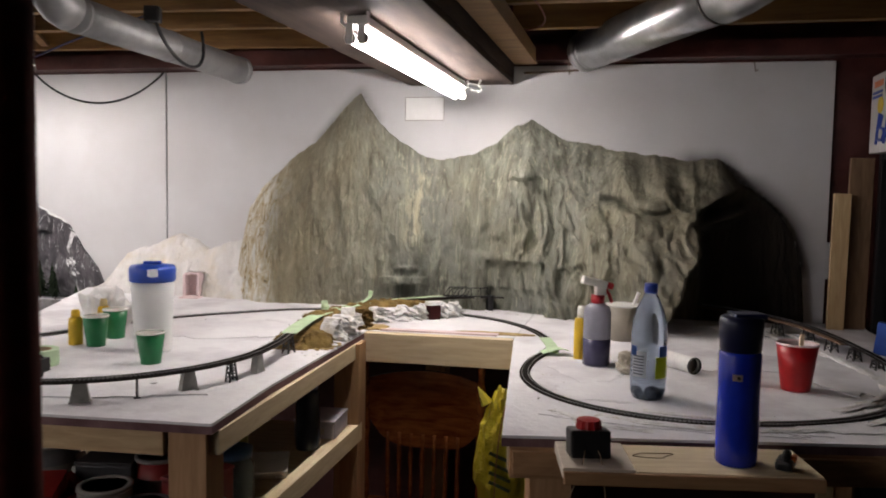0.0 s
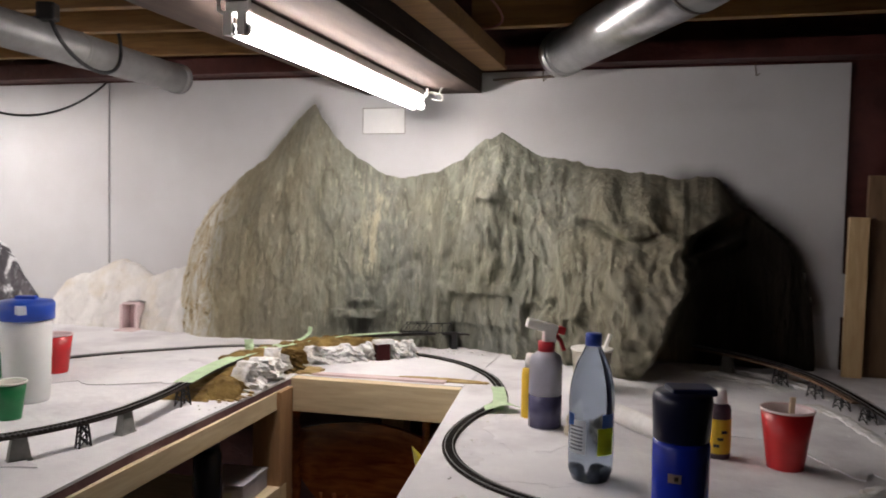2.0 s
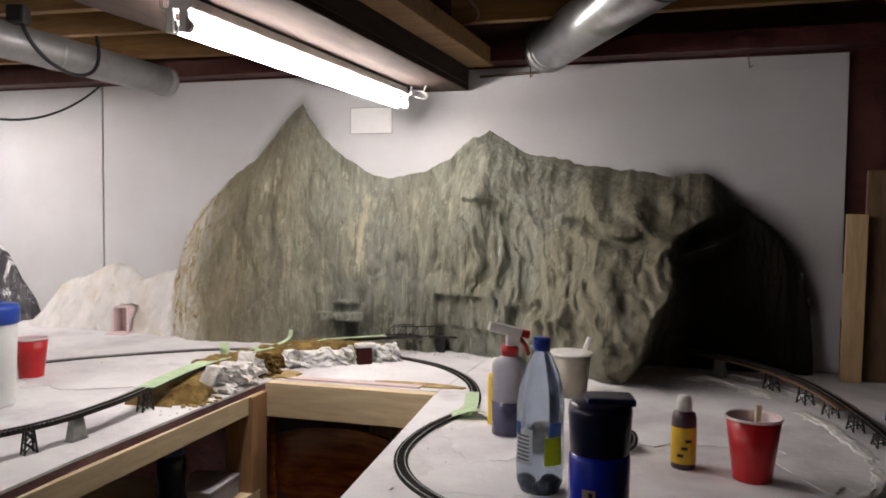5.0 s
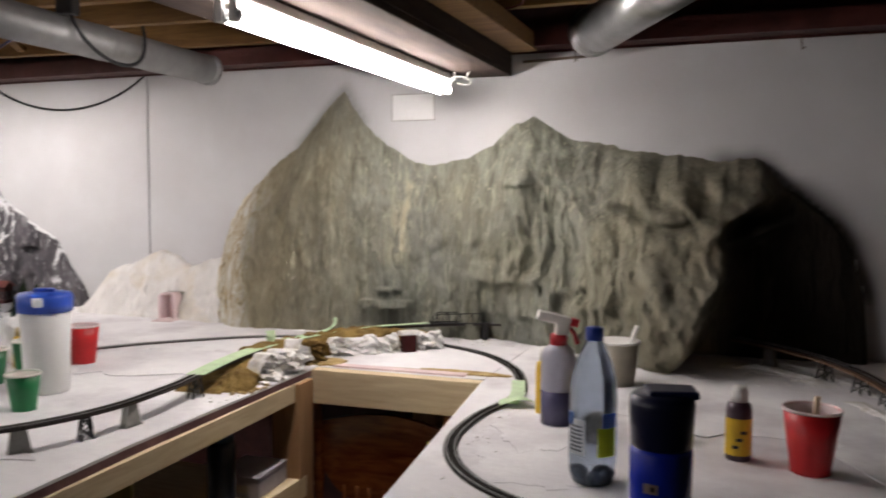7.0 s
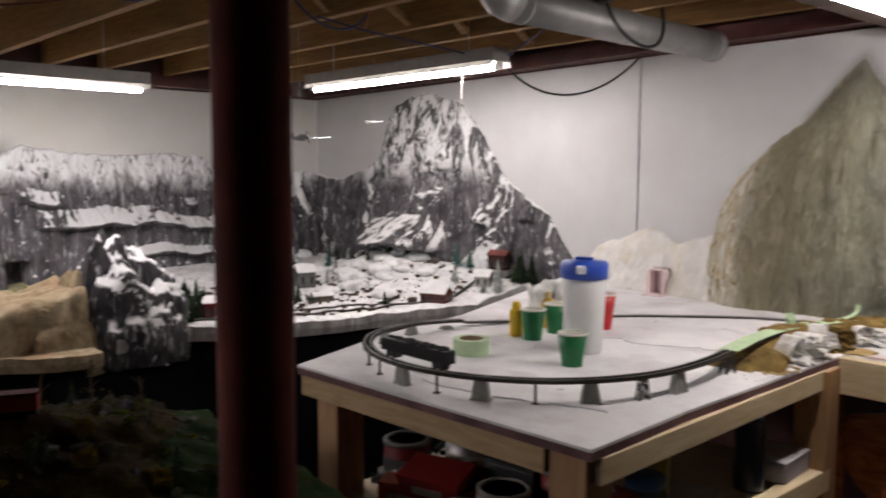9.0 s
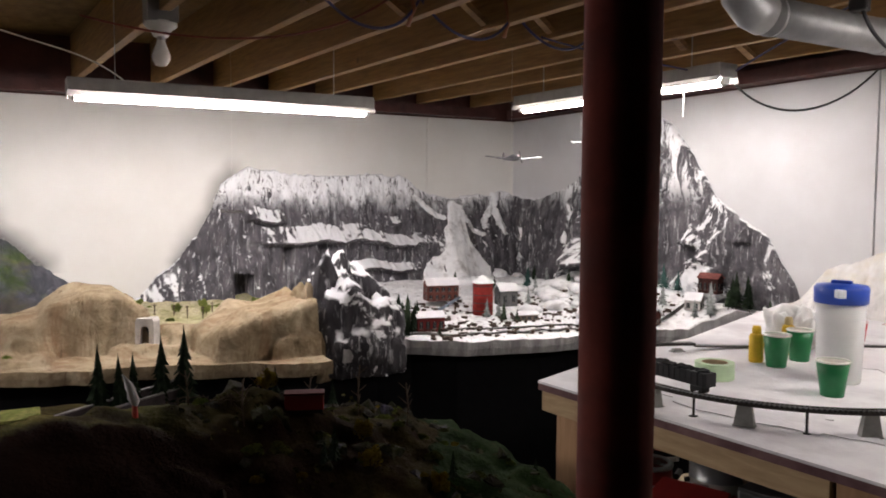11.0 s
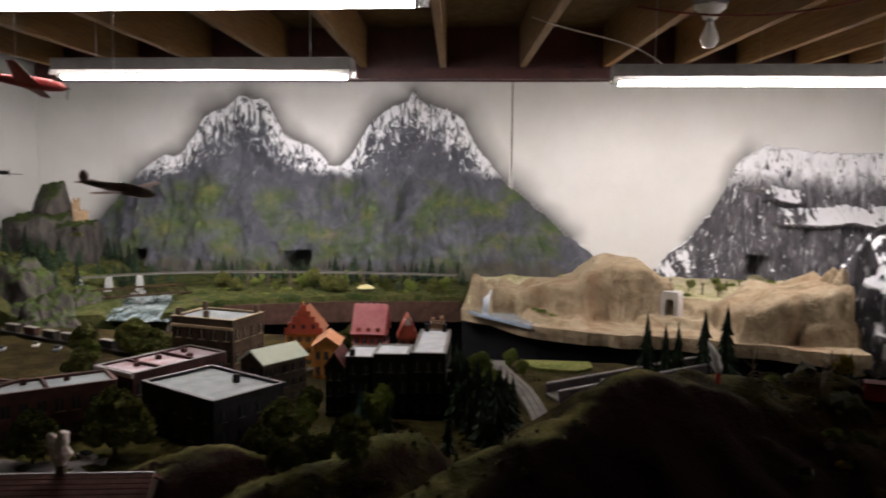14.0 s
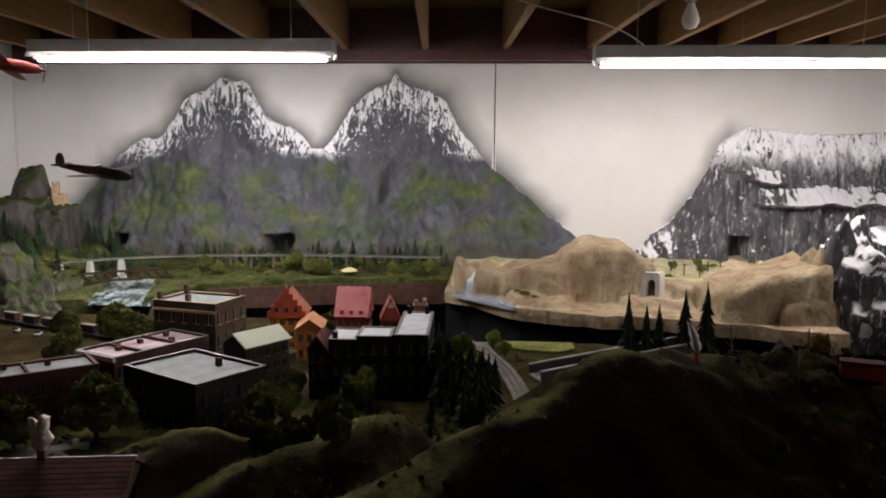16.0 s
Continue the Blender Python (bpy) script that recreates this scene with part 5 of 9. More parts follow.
def trestle(at, rz, h, w=0.014, d=0.009):
    e = thing("trestle_tower", at, "black lattice trestle tower under the raised line", "trestle", "trestle towers", rz)
    for sx in (-1, 1):
        for sy in (-1, 1):
            part("leg", sweep([(sx * d * 1.15, sy * w * 1.2, 0), (sx * d * 0.8, sy * w * 0.7, h)], 0.0025, 5), BLACKPLASTIC, e)
    for z0, z1 in ((0.06, 0.5), (0.5, 0.95)):
        for sx in (-1, 1):
            bm = bmesh.new()
            for s in (-1, 1):
                f = lambda z: 1.2 - 0.5 * z
                sweep([(sx * d * (1.15 - 0.35 * z0), -s * w * f(z0), h * z0), (sx * d * (1.15 - 0.35 * z1), s * w * f(z1), h * z1)], 0.0017, 4, bm)
            part("cross_brace", bm, BLACKPLASTIC, e)
        for sy in (-1, 1):
            part("strut", sweep([(-d * 1.05, sy * w * (1.2 - 0.5 * z1), h * z1), (d * 1.05, sy * w * (1.2 - 0.5 * z1), h * z1)], 0.0018, 4), BLACKPLASTIC, e)
    part("cap", boxed((0, 0, h - 0.0015), (d * 2.1, w * 1.9, 0.003)), BLACKPLASTIC, e)
    return e


def small_trestle(at, rz, h):
    return trestle(at, rz, h, 0.011, 0.006)


def thin_post(at, rz, h):
    e = thing("track_post", at, "thin black plastic post under the raised line", "post", "track posts", rz)
    part("stem", sweep([(0, 0, 0.002), (0, 0, h)], 0.0028, 8), BLACKPLASTIC, e)
    part("foot", boxed((0, 0, 0.0015), (0.014, 0.014, 0.003), bevel=0.001), BLACKPLASTIC, e)
    part("bracket", boxed((0, 0, h - 0.003), (0.010, 0.022, 0.005), bevel=0.001), BLACKPLASTIC, e)
    return e


for a, kind in ((243, "p"), (256, "p"), (270, "g"), (284, "p"), (298, "g"), (313, "p"), (328, "g"), (344, "t"), (358, "g")):
    x, y = CL[0] + RL * math.cos(radians(a)), CL[1] + RL * math.sin(radians(a))
    {"g": grey_pier, "p": thin_post, "t": small_trestle}[kind]((x, y, ZT), a, HI - ZT - 0.004 - (0.005 if a < 240 else 0))
trestle((-0.405, 2.46, ZT), -10, HI - ZT - 0.004)
for a, h in ((172, 0.020), (190, 0.034), (208, 0.047)):
    grey_pier((CL[0] + RL * math.cos(radians(a)), CL[1] + RL * math.sin(radians(a)), ZT), a, h - 0.010)
for x, y, h, rz in ((1.27, 2.63, 0.018, 0), (1.25, 2.745, 0.027, 10), (1.222, 2.87, 0.036, 15), (1.187, 2.995, 0.044, 18), (1.143, 3.115, 0.050, 28), (1.07, 3.245, 0.054, 42)):
    trestle((x, y, ZT), rz, h, 0.015, 0.011)
grey_pier((0.935, 3.40, ZT), 55, 0.052)

# truss bridge in front of the mountain
truss = thing("truss_bridge", (-0.065, 3.448, HI + 0.004), "small black girder truss bridge before the mountain", "model bridge", rz=28)
for s in (-1, 1):
    part("bottom_chord", boxed((0, s * 0.021, 0.002), (0.20, 0.003, 0.004)), BLACKPLASTIC, truss)
    part("top_chord", boxed((0, s * 0.021, 0.036), (0.15, 0.003, 0.003)), BLACKPLASTIC, truss)
    for k in range(5):
        x = -0.10 + 0.04 * k
        part("diagonal", sweep([(x, s * 0.021, 0.003), (x + 0.025 if k < 4 else x + 0.015, s * 0.021, 0.036)], 0.0014, 4), BLACKPLASTIC, truss)
        part("upright", sweep([(x + 0.025, s * 0.021, 0.036), (x + 0.025, s * 0.021, 0.003)], 0.0012, 4), BLACKPLASTIC, truss)
part("portal_pier", boxed((0.09, 0, -0.037), (0.02, 0.034, 0.07)), BLACKPLASTIC, truss, "black bridge pier")


# rough rockwork beside the raised line
def lumpy(path, width, height, material, name, label, seed, rough=0.32, power=0.5):
    """A bank of rockwork along a path."""
    pts = smooth_path(path, 16)
    bm = bmesh.new()
    rows = []
    for n, p in enumerate(pts):
        d = pts[min(n + 1, len(pts) - 1)] - pts[max(n - 1, 0)]
        s = Vector((d.y, -d.x, 0)).normalized()
        env = min(1.0, 3.5 * n / len(pts), 3.5 * (len(pts) - 1 - n) / len(pts)) ** 0.6
        row = []
        for k in range(25):
            a = math.pi * k / 24
            r = 1 + rough * fr(p.x * 22 + math.cos(a), p.y * 22, a * 2 + seed, 4)
            q = p + s * (math.cos(a) * width / 2 * r)
            row.append(bm.verts.new((q.x, q.y, max(p.z - 0.001, p.z + math.sin(a) ** power * height * (1 + 0.5 * (r - 1)) * env))))
        rows.append(row)
    for a, b in zip(rows, rows[1:]):
        for k in range(24):
            bm.faces.new((a[k], a[k + 1], b[k + 1], b[k]))
    e = thing(name, (0, 0, 0), label, "rockwork")
    part("crust", bm, material, e, smooth=True)
    return e




def rubble_face(path, h, thick, material, name, label, seed):
    """A low wall of crumpled facets along a path, flat on top, its face to the right of the path."""
    pts = smooth_path(path, 14)
    bm = bmesh.new()
    rows = []
    for n, p in enumerate(pts):
        d = pts[min(n + 1, len(pts) - 1)] - pts[max(n - 1, 0)]
        s = Vector((d.y, -d.x, 0)).normalized()
        hh = h * (0.92 + 0.16 * noise.cell(Vector((n * 0.21, seed, 1)))) * min(1.0, 0.45 + 0.2 * n, 0.45 + 0.2 * (len(pts) - 1 - n))
        row = []
        for k in range(11):
            z = hh * k / 10
            c = Vector((n * 0.30 + 0.35 * k, k * 0.42, seed))
            out = 0.012 * (1 - k / 10) + 0.020 * (noise.cell(c) - 0.5) + 0.012 * noise.noise(c * 1.7)
            row.append(bm.verts.new((p.x + s.x * out, p.y + s.y * out, p.z - 0.001 + z + (0.004 * noise.noise(c * 2.3) if k else 0))))
        row.append(bm.verts.new((p.x - s.x * thick, p.y - s.y * thick, p.z + hh * 0.98)))
        row.append(bm.verts.new((p.x - s.x * thick, p.y - s.y * thick, p.z - 0.001)))
        rows.append(row)
    for a, b in zip(rows, rows[1:]):
        for k in range(12):
            bm.faces.new((a[k], a[k + 1], b[k + 1], b[k]))
    bm.faces.new(rows[0])
    bm.faces.new(rows[-1])
    e = thing(name, (0, 0, 0), label, "rockwork")
    part("crust", bm, material, e)
    return e


WHITE_CRUST = surf("fresh_white_plaster", (0.74, 0.74, 0.74), (0.86, 0.86, 0.85), 20, 0.7, bmp=0.9, bscale=40, dist=0.012, dirt=(0.52, 0.48, 0.40), dirt_scale=26)
rubble_face([(-0.335, 2.635, ZT), (-0.322, 2.72, ZT), (-0.326, 2.80, ZT), (-0.336, 2.885, ZT)], 0.078, 0.05, WHITE_CRUST, "plaster_bank", "fresh white crumpled plaster rock face at the table edge", 1)
rubble_face([(-0.338, 2.985, ZT), (-0.285, 3.07, ZT), (-0.20, 3.145, ZT), (-0.165, 3.175, ZT)], 0.062, 0.03, WHITE_CRUST, "plaster_bank", "fresh white crumpled plaster rock face under the raised line", 2)
rubble_face([(-0.130, 3.215, ZT), (-0.09, 3.25, ZT), (-0.055, 3.285, ZT)], 0.060, 0.03, WHITE_CRUST, "plaster_bank", "fresh white crumpled plaster rock face past the tunnel", 5)
lumpy([(-0.43, 2.50, ZT), (-0.45, 2.66, ZT), (-0.448, 2.80, ZT), (-0.44, 2.92, ZT), (-0.40, 3.05, ZT), (-0.30, 3.21, ZT), (-0.17, 3.325, ZT), (-0.09, 3.375, ZT)], 0.125, 0.066, GOLDFOAM, "foam_bank", "golden brown spray foam bank under the raised line", 3)
lumpy([(-0.345, 2.54, ZT), (-0.37, 2.60, ZT), (-0.375, 2.66, ZT)], 0.075, 0.045, GOLDFOAM, "foam_bank", "golden brown spray foam bank under the raised line", 4)
rubble_face([(-0.338, 2.885, ZT), (-0.318, 2.93, ZT), (-0.330, 2.985, ZT)], 0.066, 0.05, GOLDFOAM, "foam_corner", "golden brown spray foam block at the table corner", 6)
tunnel = thing("tunnel_mouth", (-0.148, 3.195, ZT), "small dark tunnel mouth in the white bank", "tunnel mouth", rz=42)
part("liner", boxed((0, 0, 0.027), (0.046, 0.03, 0.054), bevel=0.003), plain("dark_maroon", (0.05, 0.015, 0.015), 0.8), tunnel)
part("hood", boxed((0, -0.002, 0.061), (0.062, 0.036, 0.014), bevel=0.005), WHITE_CRUST, tunnel)


def tape_strip(pts, w, label):
    e = thing("masking_tape_strip", (0, 0, 0), label, "tape")
    part("strip", ribbon(smooth_path(pts, 6), 0, w, 0.0012), TAPE_G, e)


H2 = HI + 0.0085
tape_strip([(-0.405, 2.46, H2 - 0.004), (-0.43, 2.62, H2), (-0.447, 2.80, H2), (-0.43, 2.95, H2), (-0.40, 3.04, H2 + 0.002)], 0.048, "pale green masking tape laid along the raised line")
tape_strip([(-0.46, 2.86, H2 - 0.02), (-0.455, 2.875, H2 + 0.01), (-0.46, 2.88, H2 + 0.035)], 0.028, "curled end of pale green masking tape")
tape_strip([(-0.45, 2.92, H2 + 0.001), (-0.40, 3.07, H2 + 0.004), (-0.375, 3.11, H2 + 0.02), (-0.37, 3.12, H2 + 0.045)], 0.02, "curled pale green masking tape strip")
tape_strip([(-0.41, 3.05, H2), (-0.30, 3.25, H2), (-0.16, 3.395, H2)], 0.022, "pale green masking tape laid along the raised line")
tape_strip([(0.30, 2.90, ZT + 0.010), (0.335, 2.76, ZT + 0.0105), (0.345, 2.66, ZT + 0.010)], 0.036, "pale green masking tape over the ground line")
tape_strip([(0.315, 2.665, ZT + 0.008), (0.36, 2.68, ZT + 0.022), (0.385, 2.70, ZT + 0.012)], 0.05, "crumpled pale green masking tape on the table")
flakes = thing("plaster_flakes", (0, 0, ZT), "loose crumbs and ridges of white plaster on the table", "plaster crumbs")
for c, r, n, s, q in (((0.72, 2.005), (0.26, 0.02), 40, 0.0016, 1), ((0.36, 2.37), (0.025, 0.25), 24, 0.0014, 2), ((1.19, 2.55), (0.1, 0.3), 46, 0.0020, 3), ((0.95, 3.2), (0.22, 0.1), 44, 0.0022, 4),
                      ((0.42, 2.5), (0.1, 0.2), 14, 0.0010, 6), ((-0.02, 3.42), (0.25, 0.05), 40, 0.003, 7), ((-0.33, 2.55), (0.05, 0.12), 24, 0.002, 8)):
    tagged(part("crumbs", blob_patch(c, r, n, s, q), WHITE_CRUST, flakes, smooth=True), kind="stuff")
flakes["kind"] = "stuff"
for path, w, h, q in (([(0.50, 2.062), (0.62, 2.018), (0.72, 2.010), (0.86, 2.035), (1.02, 2.105)], 0.030, 0.006, 61), ([(1.06, 2.13), (1.16, 2.215), (1.26, 2.34), (1.31, 2.48)], 0.034, 0.012, 62), ([(1.02, 2.235), (1.13, 2.34), (1.20, 2.47), (1.215, 2.60)], 0.034, 0.009, 63),
                      ([(0.60, 2.125), (0.72, 2.105), (0.86, 2.13)], 0.020, 0.003, 64), ([(1.215, 2.58), (1.20, 2.72), (1.17, 2.88), (1.12, 3.03)], 0.040, 0.007, 65), ([(0.80, 3.36), (0.90, 3.33), (1.0, 3.27), (1.08, 3.16)], 0.07, 0.012, 66),
                      ([(0.96, 3.45), (1.06, 3.36), (1.14, 3.24), (1.20, 3.10)], 0.06, 0.010, 67), ([(0.40, 2.075), (0.50, 1.985), (0.62, 1.965)], 0.022, 0.004, 69)):
    lumpy([(x, y, ZT) for x, y in path], w, h, WHITE_CRUST, "plaster_ridge", "low rough ridge of white plaster beside the line", q, 0.7, 1.4)


sheets = thing("plaster_sheets", (0, 0, ZT), "thin overlapping sheets of set plaster cloth on the table", "plaster sheets")
for k, (c, r) in enumerate((((0.50, 2.26), (0.13, 0.10)), ((0.46, 2.52), (0.10, 0.16)), ((0.70, 2.02), (0.26, 0.03)), ((1.0, 2.12), (0.16, 0.05)), ((0.85, 2.75), (0.25, 0.14)), ((1.15, 2.65), (0.12, 0.25)), ((-0.80, 2.75), (0.26, 0.2)), ((-0.75, 1.95), (0.3, 0.1)))):
    part("sheet", ragged_patch(c, r, 0.0012 + 0.0003 * k, 20 + k, 60), PLASTER, sheets)


# ---- things on the tables ----
def cup(at, h, rt, rb, colour, label, inner=(0.8, 0.78, 0.72), group="cups"):
    e = thing("cup", at, label, "cup", group)
    m = plain("cup_colour", colour, 0.35)
    part("wall", lathe([(rb, 0.0), (rb, 0.004), (rb + (rt - rb) * 0.5, h * 0.5), (rt, h * 0.985), (rt - 0.0015, h * 0.985), (rb - 0.001, 0.008)], 36), m, e, smooth=True)
    part("lining", lathe([(rb - 0.0025, 0.010), (rt - 0.003, h * 0.975)], 36, cap=False), plain("cup_lining", inner, 0.5), e, smooth=True)
    part("rim", lathe([(rt - 0.002, h - 0.003), (rt + 0.0015, h - 0.004), (rt + 0.0025, h - 0.001), (rt, h + 0.001), (rt - 0.002, h - 0.003)], 36, cap=False), plain("cup_rim", inner, 0.4), e, smooth=True)
    return e


RED, GREEN = (0.42, 0.012, 0.015), (0.012, 0.15, 0.05)
red = cup((0.978, 2.44, ZT), 0.119, 0.050, 0.035, RED, "red plastic party cup with a wooden stir stick", (0.72, 0.6, 0.6))
part("stir_stick", boxed((0.005, -0.01, 0.085), (0.011, 0.006, 0.12), 20, 0.002, rx=6), plain("pale_stick", (0.62, 0.5, 0.36), 0.7), red, "pale wooden stick")
cup((-0.965, 2.665, ZT), 0.115, 0.046, 0.033, RED, "red plastic party cup standing by the pitcher", (0.72, 0.6, 0.6))
cup((-0.705, 2.225, ZT), 0.086, 0.038, 0.027, GREEN, "small green paper cup on the white table")
cup((-0.995, 2.385, ZT), 0.092, 0.037, 0.027, GREEN, "small green paper cup beside a yellow bottle")
cup((-1.02, 2.515, ZT), 0.092, 0.037, 0.027, GREEN, "small green paper cup behind the others")

CLEARISH = plain("milky_plastic", (0.90, 0.91, 0.90), 0.45, trans=0.25, ior=1.2, var=0.03)
pitcher = thing("water_pitcher", (-0.795, 2.375, ZT), "tall milky plastic pitcher with a blue lid", "pitcher")
part("body", lathe([(0.050, 0), (0.053, 0.006), (0.057, 0.12), (0.061, 0.215), (0.0595, 0.215), (0.052, 0.01)], 40), CLEARISH, pitcher, smooth=True)
part("lid", lathe([(0.061, 0.205), (0.065, 0.207), (0.066, 0.243), (0.061, 0.252), (0.02, 0.256), (0.0, 0.256)], 40), plain("blue_lid", (0.02, 0.07, 0.42), 0.35), pitcher, "royal blue plastic lid", smooth=True)
part("spout", boxed((0.035, -0.056, 0.235), (0.03, 0.022, 0.022), -32, 0.004), plain("pale_spout", (0.7, 0.74, 0.8), 0.4), pitcher, "pale pouring spout")
part("thumb_tab", boxed((0.0, 0.0, 0.258), (0.05, 0.02, 0.012), 20, 0.004), plain("blue_tab", (0.02, 0.07, 0.42), 0.35), pitcher)

YELLOW = plain("yellow_label", (0.62, 0.40, 0.02), 0.45)


def squeeze_bottle(at, h, r, body, cap, label, band=None):
    e = thing("paint_bottle", at, label, "bottle", "paint bottles")
    part("body", lathe([(r * 0.95, 0), (r, 0.003), (r, h * 0.68), (r * 0.9, h * 0.76), (r * 0.5, h * 0.80)], 28), body, e, smooth=True)
    part("cap", lathe([(r * 0.62, h * 0.79), (r * 0.62, h * 0.92), (r * 0.5, h), (0, h)], 24), cap, e, "small screw cap", smooth=True)
    if band:
        part("label", lathe([(r + 0.0006, h * 0.08), (r + 0.0006, h * 0.58)], 28, cap=False), band, e, "yellow paper label", smooth=True)
        for k in range(3):
            part("label_print", boxed((math.cos(4.5 + 0.3 * k) * (r + 0.001), math.sin(4.5 + 0.3 * k) * (r + 0.001), h * (0.2 + 0.1 * k)), (0.012, 0.0008, 0.006), math.degrees(4.5 + 0.3 * k) + 90), BLACKPLASTIC, e)
    return e


WHITE_CAP = plain("white_cap", (0.78, 0.77, 0.74), 0.4)
PURPLE = plain("dark_paint", (0.055, 0.03, 0.045), 0.4)
squeeze_bottle((0.853, 2.468, ZT), 0.142, 0.0235, PURPLE, WHITE_CAP, "dark craft paint bottle with yellow label and white cap", YELLOW)
squeeze_bottle((0.430, 2.645, ZT), 0.155, 0.020, YELLOW, WHITE_CAP, "slim yellow bottle beside the spray bottle")
squeeze_bottle((-1.065, 2.385, ZT), 0.105, 0.0205, YELLOW, YELLOW, "yellow paint bottle beside the green cup")
squeeze_bottle((-1.095, 2.56, ZT), 0.115, 0.019, YELLOW, plain("tan_cap", (0.5, 0.4, 0.2), 0.5), "yellow paint bottle behind the green cups")

spray = thing("spray_bottle", (0.478, 2.572, ZT), "clear spray bottle half full of violet liquid", "spray bottle", rz=25)
part("body", lathe([(0.036, 0), (0.038, 0.005), (0.038, 0.15), (0.034, 0.166), (0.018, 0.178)], 32), plain("hazy_bottle", (0.42, 0.42, 0.50), 0.3, trans=0.5), spray, smooth=True)
part("liquid", lathe([(0.0384, 0.004), (0.0384, 0.078)], 32), plain("violet_liquid", (0.065, 0.062, 0.12), 0.2), spray, "violet cleaning liquid", smooth=True)
part("collar", lathe([(0.019, 0.176), (0.019, 0.200)], 24), plain("red_collar", (0.45, 0.02, 0.03), 0.4), spray, "red screw collar", smooth=True)
bm = boxed((-0.012, 0, 0.235), (0.075, 0.022, 0.022), 0, 0.005, ry=14)
box(bm, (0.006, 0, 0.212), (0.03, 0.024, 0.036), 0, 0.006)
part("head", bm, WHITE_CAP, spray, "white spray head")
part("nozzle", boxed((0.034, 0, 0.225), (0.018, 0.018, 0.018), 0, 0.003, ry=14), plain("red_nozzle", (0.45, 0.02, 0.03), 0.4), spray)
part("trigger", sweep([(0.022, 0, 0.215), (0.034, 0, 0.20), (0.042, 0, 0.178)], 0.005, 8), plain("red_trigger", (0.45, 0.02, 0.03), 0.4), spray, "red trigger")

tub = thing("plaster_tub", (0.545, 3.0, ZT), "milky plastic tub of plaster with a stirring stick", "tub")
part("wall", lathe([(0.045, 0), (0.056, 0.115), (0.0545, 0.115), (0.044, 0.004)], 32), plain("tub_plastic", (0.80, 0.74, 0.62), 0.35, trans=0.75), tub, smooth=True)
part("plaster_fill", lathe([(0.043, 0.004), (0.048, 0.05), (0.0, 0.052)], 32), plain("beige_plaster", (0.5, 0.42, 0.28), 0.9), tub, "dried beige plaster")
part("rim", lathe([(0.055, 0.112), (0.059, 0.113), (0.059, 0.118), (0.055, 0.118)], 32), WHITE_CAP, tub, smooth=True)
part("stick", sweep([(0.0, 0, 0.02), (0.05, -0.005, 0.16)], 0.006, 8), WHITE_CAP, tub, "pale stirring stick")

pop = thing("drinks_bottle", (0.612, 2.247, ZT), "empty clear drinks bottle with a blue cap", "bottle")
CLEAR = plain("clear_pet", (0.40, 0.47, 0.57), 0.10, trans=0.88, ior=1.22)
part("body", lathe([(0.020, 0.006), (0.034, 0.0), (0.041, 0.018), (0.0425, 0.05), (0.0415, 0.12), (0.0425, 0.15), (0.040, 0.18), (0.031, 0.215), (0.0165, 0.246), (0.0135, 0.252), (0.0135, 0.26)], 40), CLEAR, pop, smooth=True)
base = bmesh.new()
for k in range(5):
    a = 2 * math.pi * k / 5
    bmesh.ops.create_uvsphere(base, u_segments=10, v_segments=8, radius=0.0125, matrix=pose(0.025 * math.cos(a), 0.025 * math.sin(a), 0.0145))
part("petal_foot", base, plain("smoky_foot", (0.05, 0.06, 0.085), 0.25), pop, "dark petal shaped foot", smooth=True)
part("cap", lathe([(0.0155, 0.252), (0.0155, 0.272), (0.014, 0.2745), (0, 0.2745)], 28), plain("cap_blue", (0.01, 0.04, 0.30), 0.35), pop, "blue screw cap", smooth=True)


def wrap(r, z0, z1, a0, a1, n=14):
    bm = bmesh.new()
    lo = [bm.verts.new((r * math.cos(a0 + (a1 - a0) * k / n), r * math.sin(a0 + (a1 - a0) * k / n), z0)) for k in range(n + 1)]
    hi = [bm.verts.new((v.co.x, v.co.y, z1)) for v in lo]
    for k in range(n):
        bm.faces.new((lo[k], lo[k + 1], hi[k + 1], hi[k]))
    bmesh.ops.solidify(bm, geom=bm.faces[:], thickness=0.0005)
    return bm


part("label", wrap(0.0428, 0.055, 0.118, -2.6, -1.7), plain("grey_label", (0.35, 0.38, 0.42), 0.4), pop, "pale grey label panel", smooth=True)
part("label", wrap(0.0428, 0.055, 0.105, -1.2, -0.35), plain("lime_label", (0.55, 0.62, 0.05), 0.4), pop, "lime yellow label panel", smooth=True)
part("label", wrap(0.0430, 0.105, 0.128, -2.75, -2.3), plain("blue_label", (0.03, 0.12, 0.45), 0.4), pop, "blue label panel", smooth=True)
part("label", wrap(0.0430, 0.105, 0.130, -1.0, -0.35), plain("blue_label_b", (0.03, 0.12, 0.45), 0.4), pop, "blue label panel", smooth=True)
for k in range(7):
    part("label_print", wrap(0.0434, 0.062 + 0.007 * k, 0.065 + 0.007 * k, -2.5, -1.85), plain("label_bars", (0.12, 0.13, 0.16), 0.5), pop)

tube = thing("plastic_pipe", (0.742, 2.535, ZT + 0.0225), "short white plastic pipe lying on the table", "pipe", rz=128)
part("wall", lathe([(0.0225, 0), (0.0225, 0.17), (0.0195, 0.17), (0.0195, 0.0), (0.0225, 0)], 28, cap=False), plain("white_pvc", (0.74, 0.73, 0.71), 0.45), tube, smooth=True).matrix_local = pose(0, 0, 0, 0, 90, 0)
part("plug", lathe([(0.0194, 0.012), (0.0194, 0.02)], 28), BLACKPLASTIC, tube, "dark pipe bore").matrix_local = pose(0, 0, 0, 0, 90, 0)
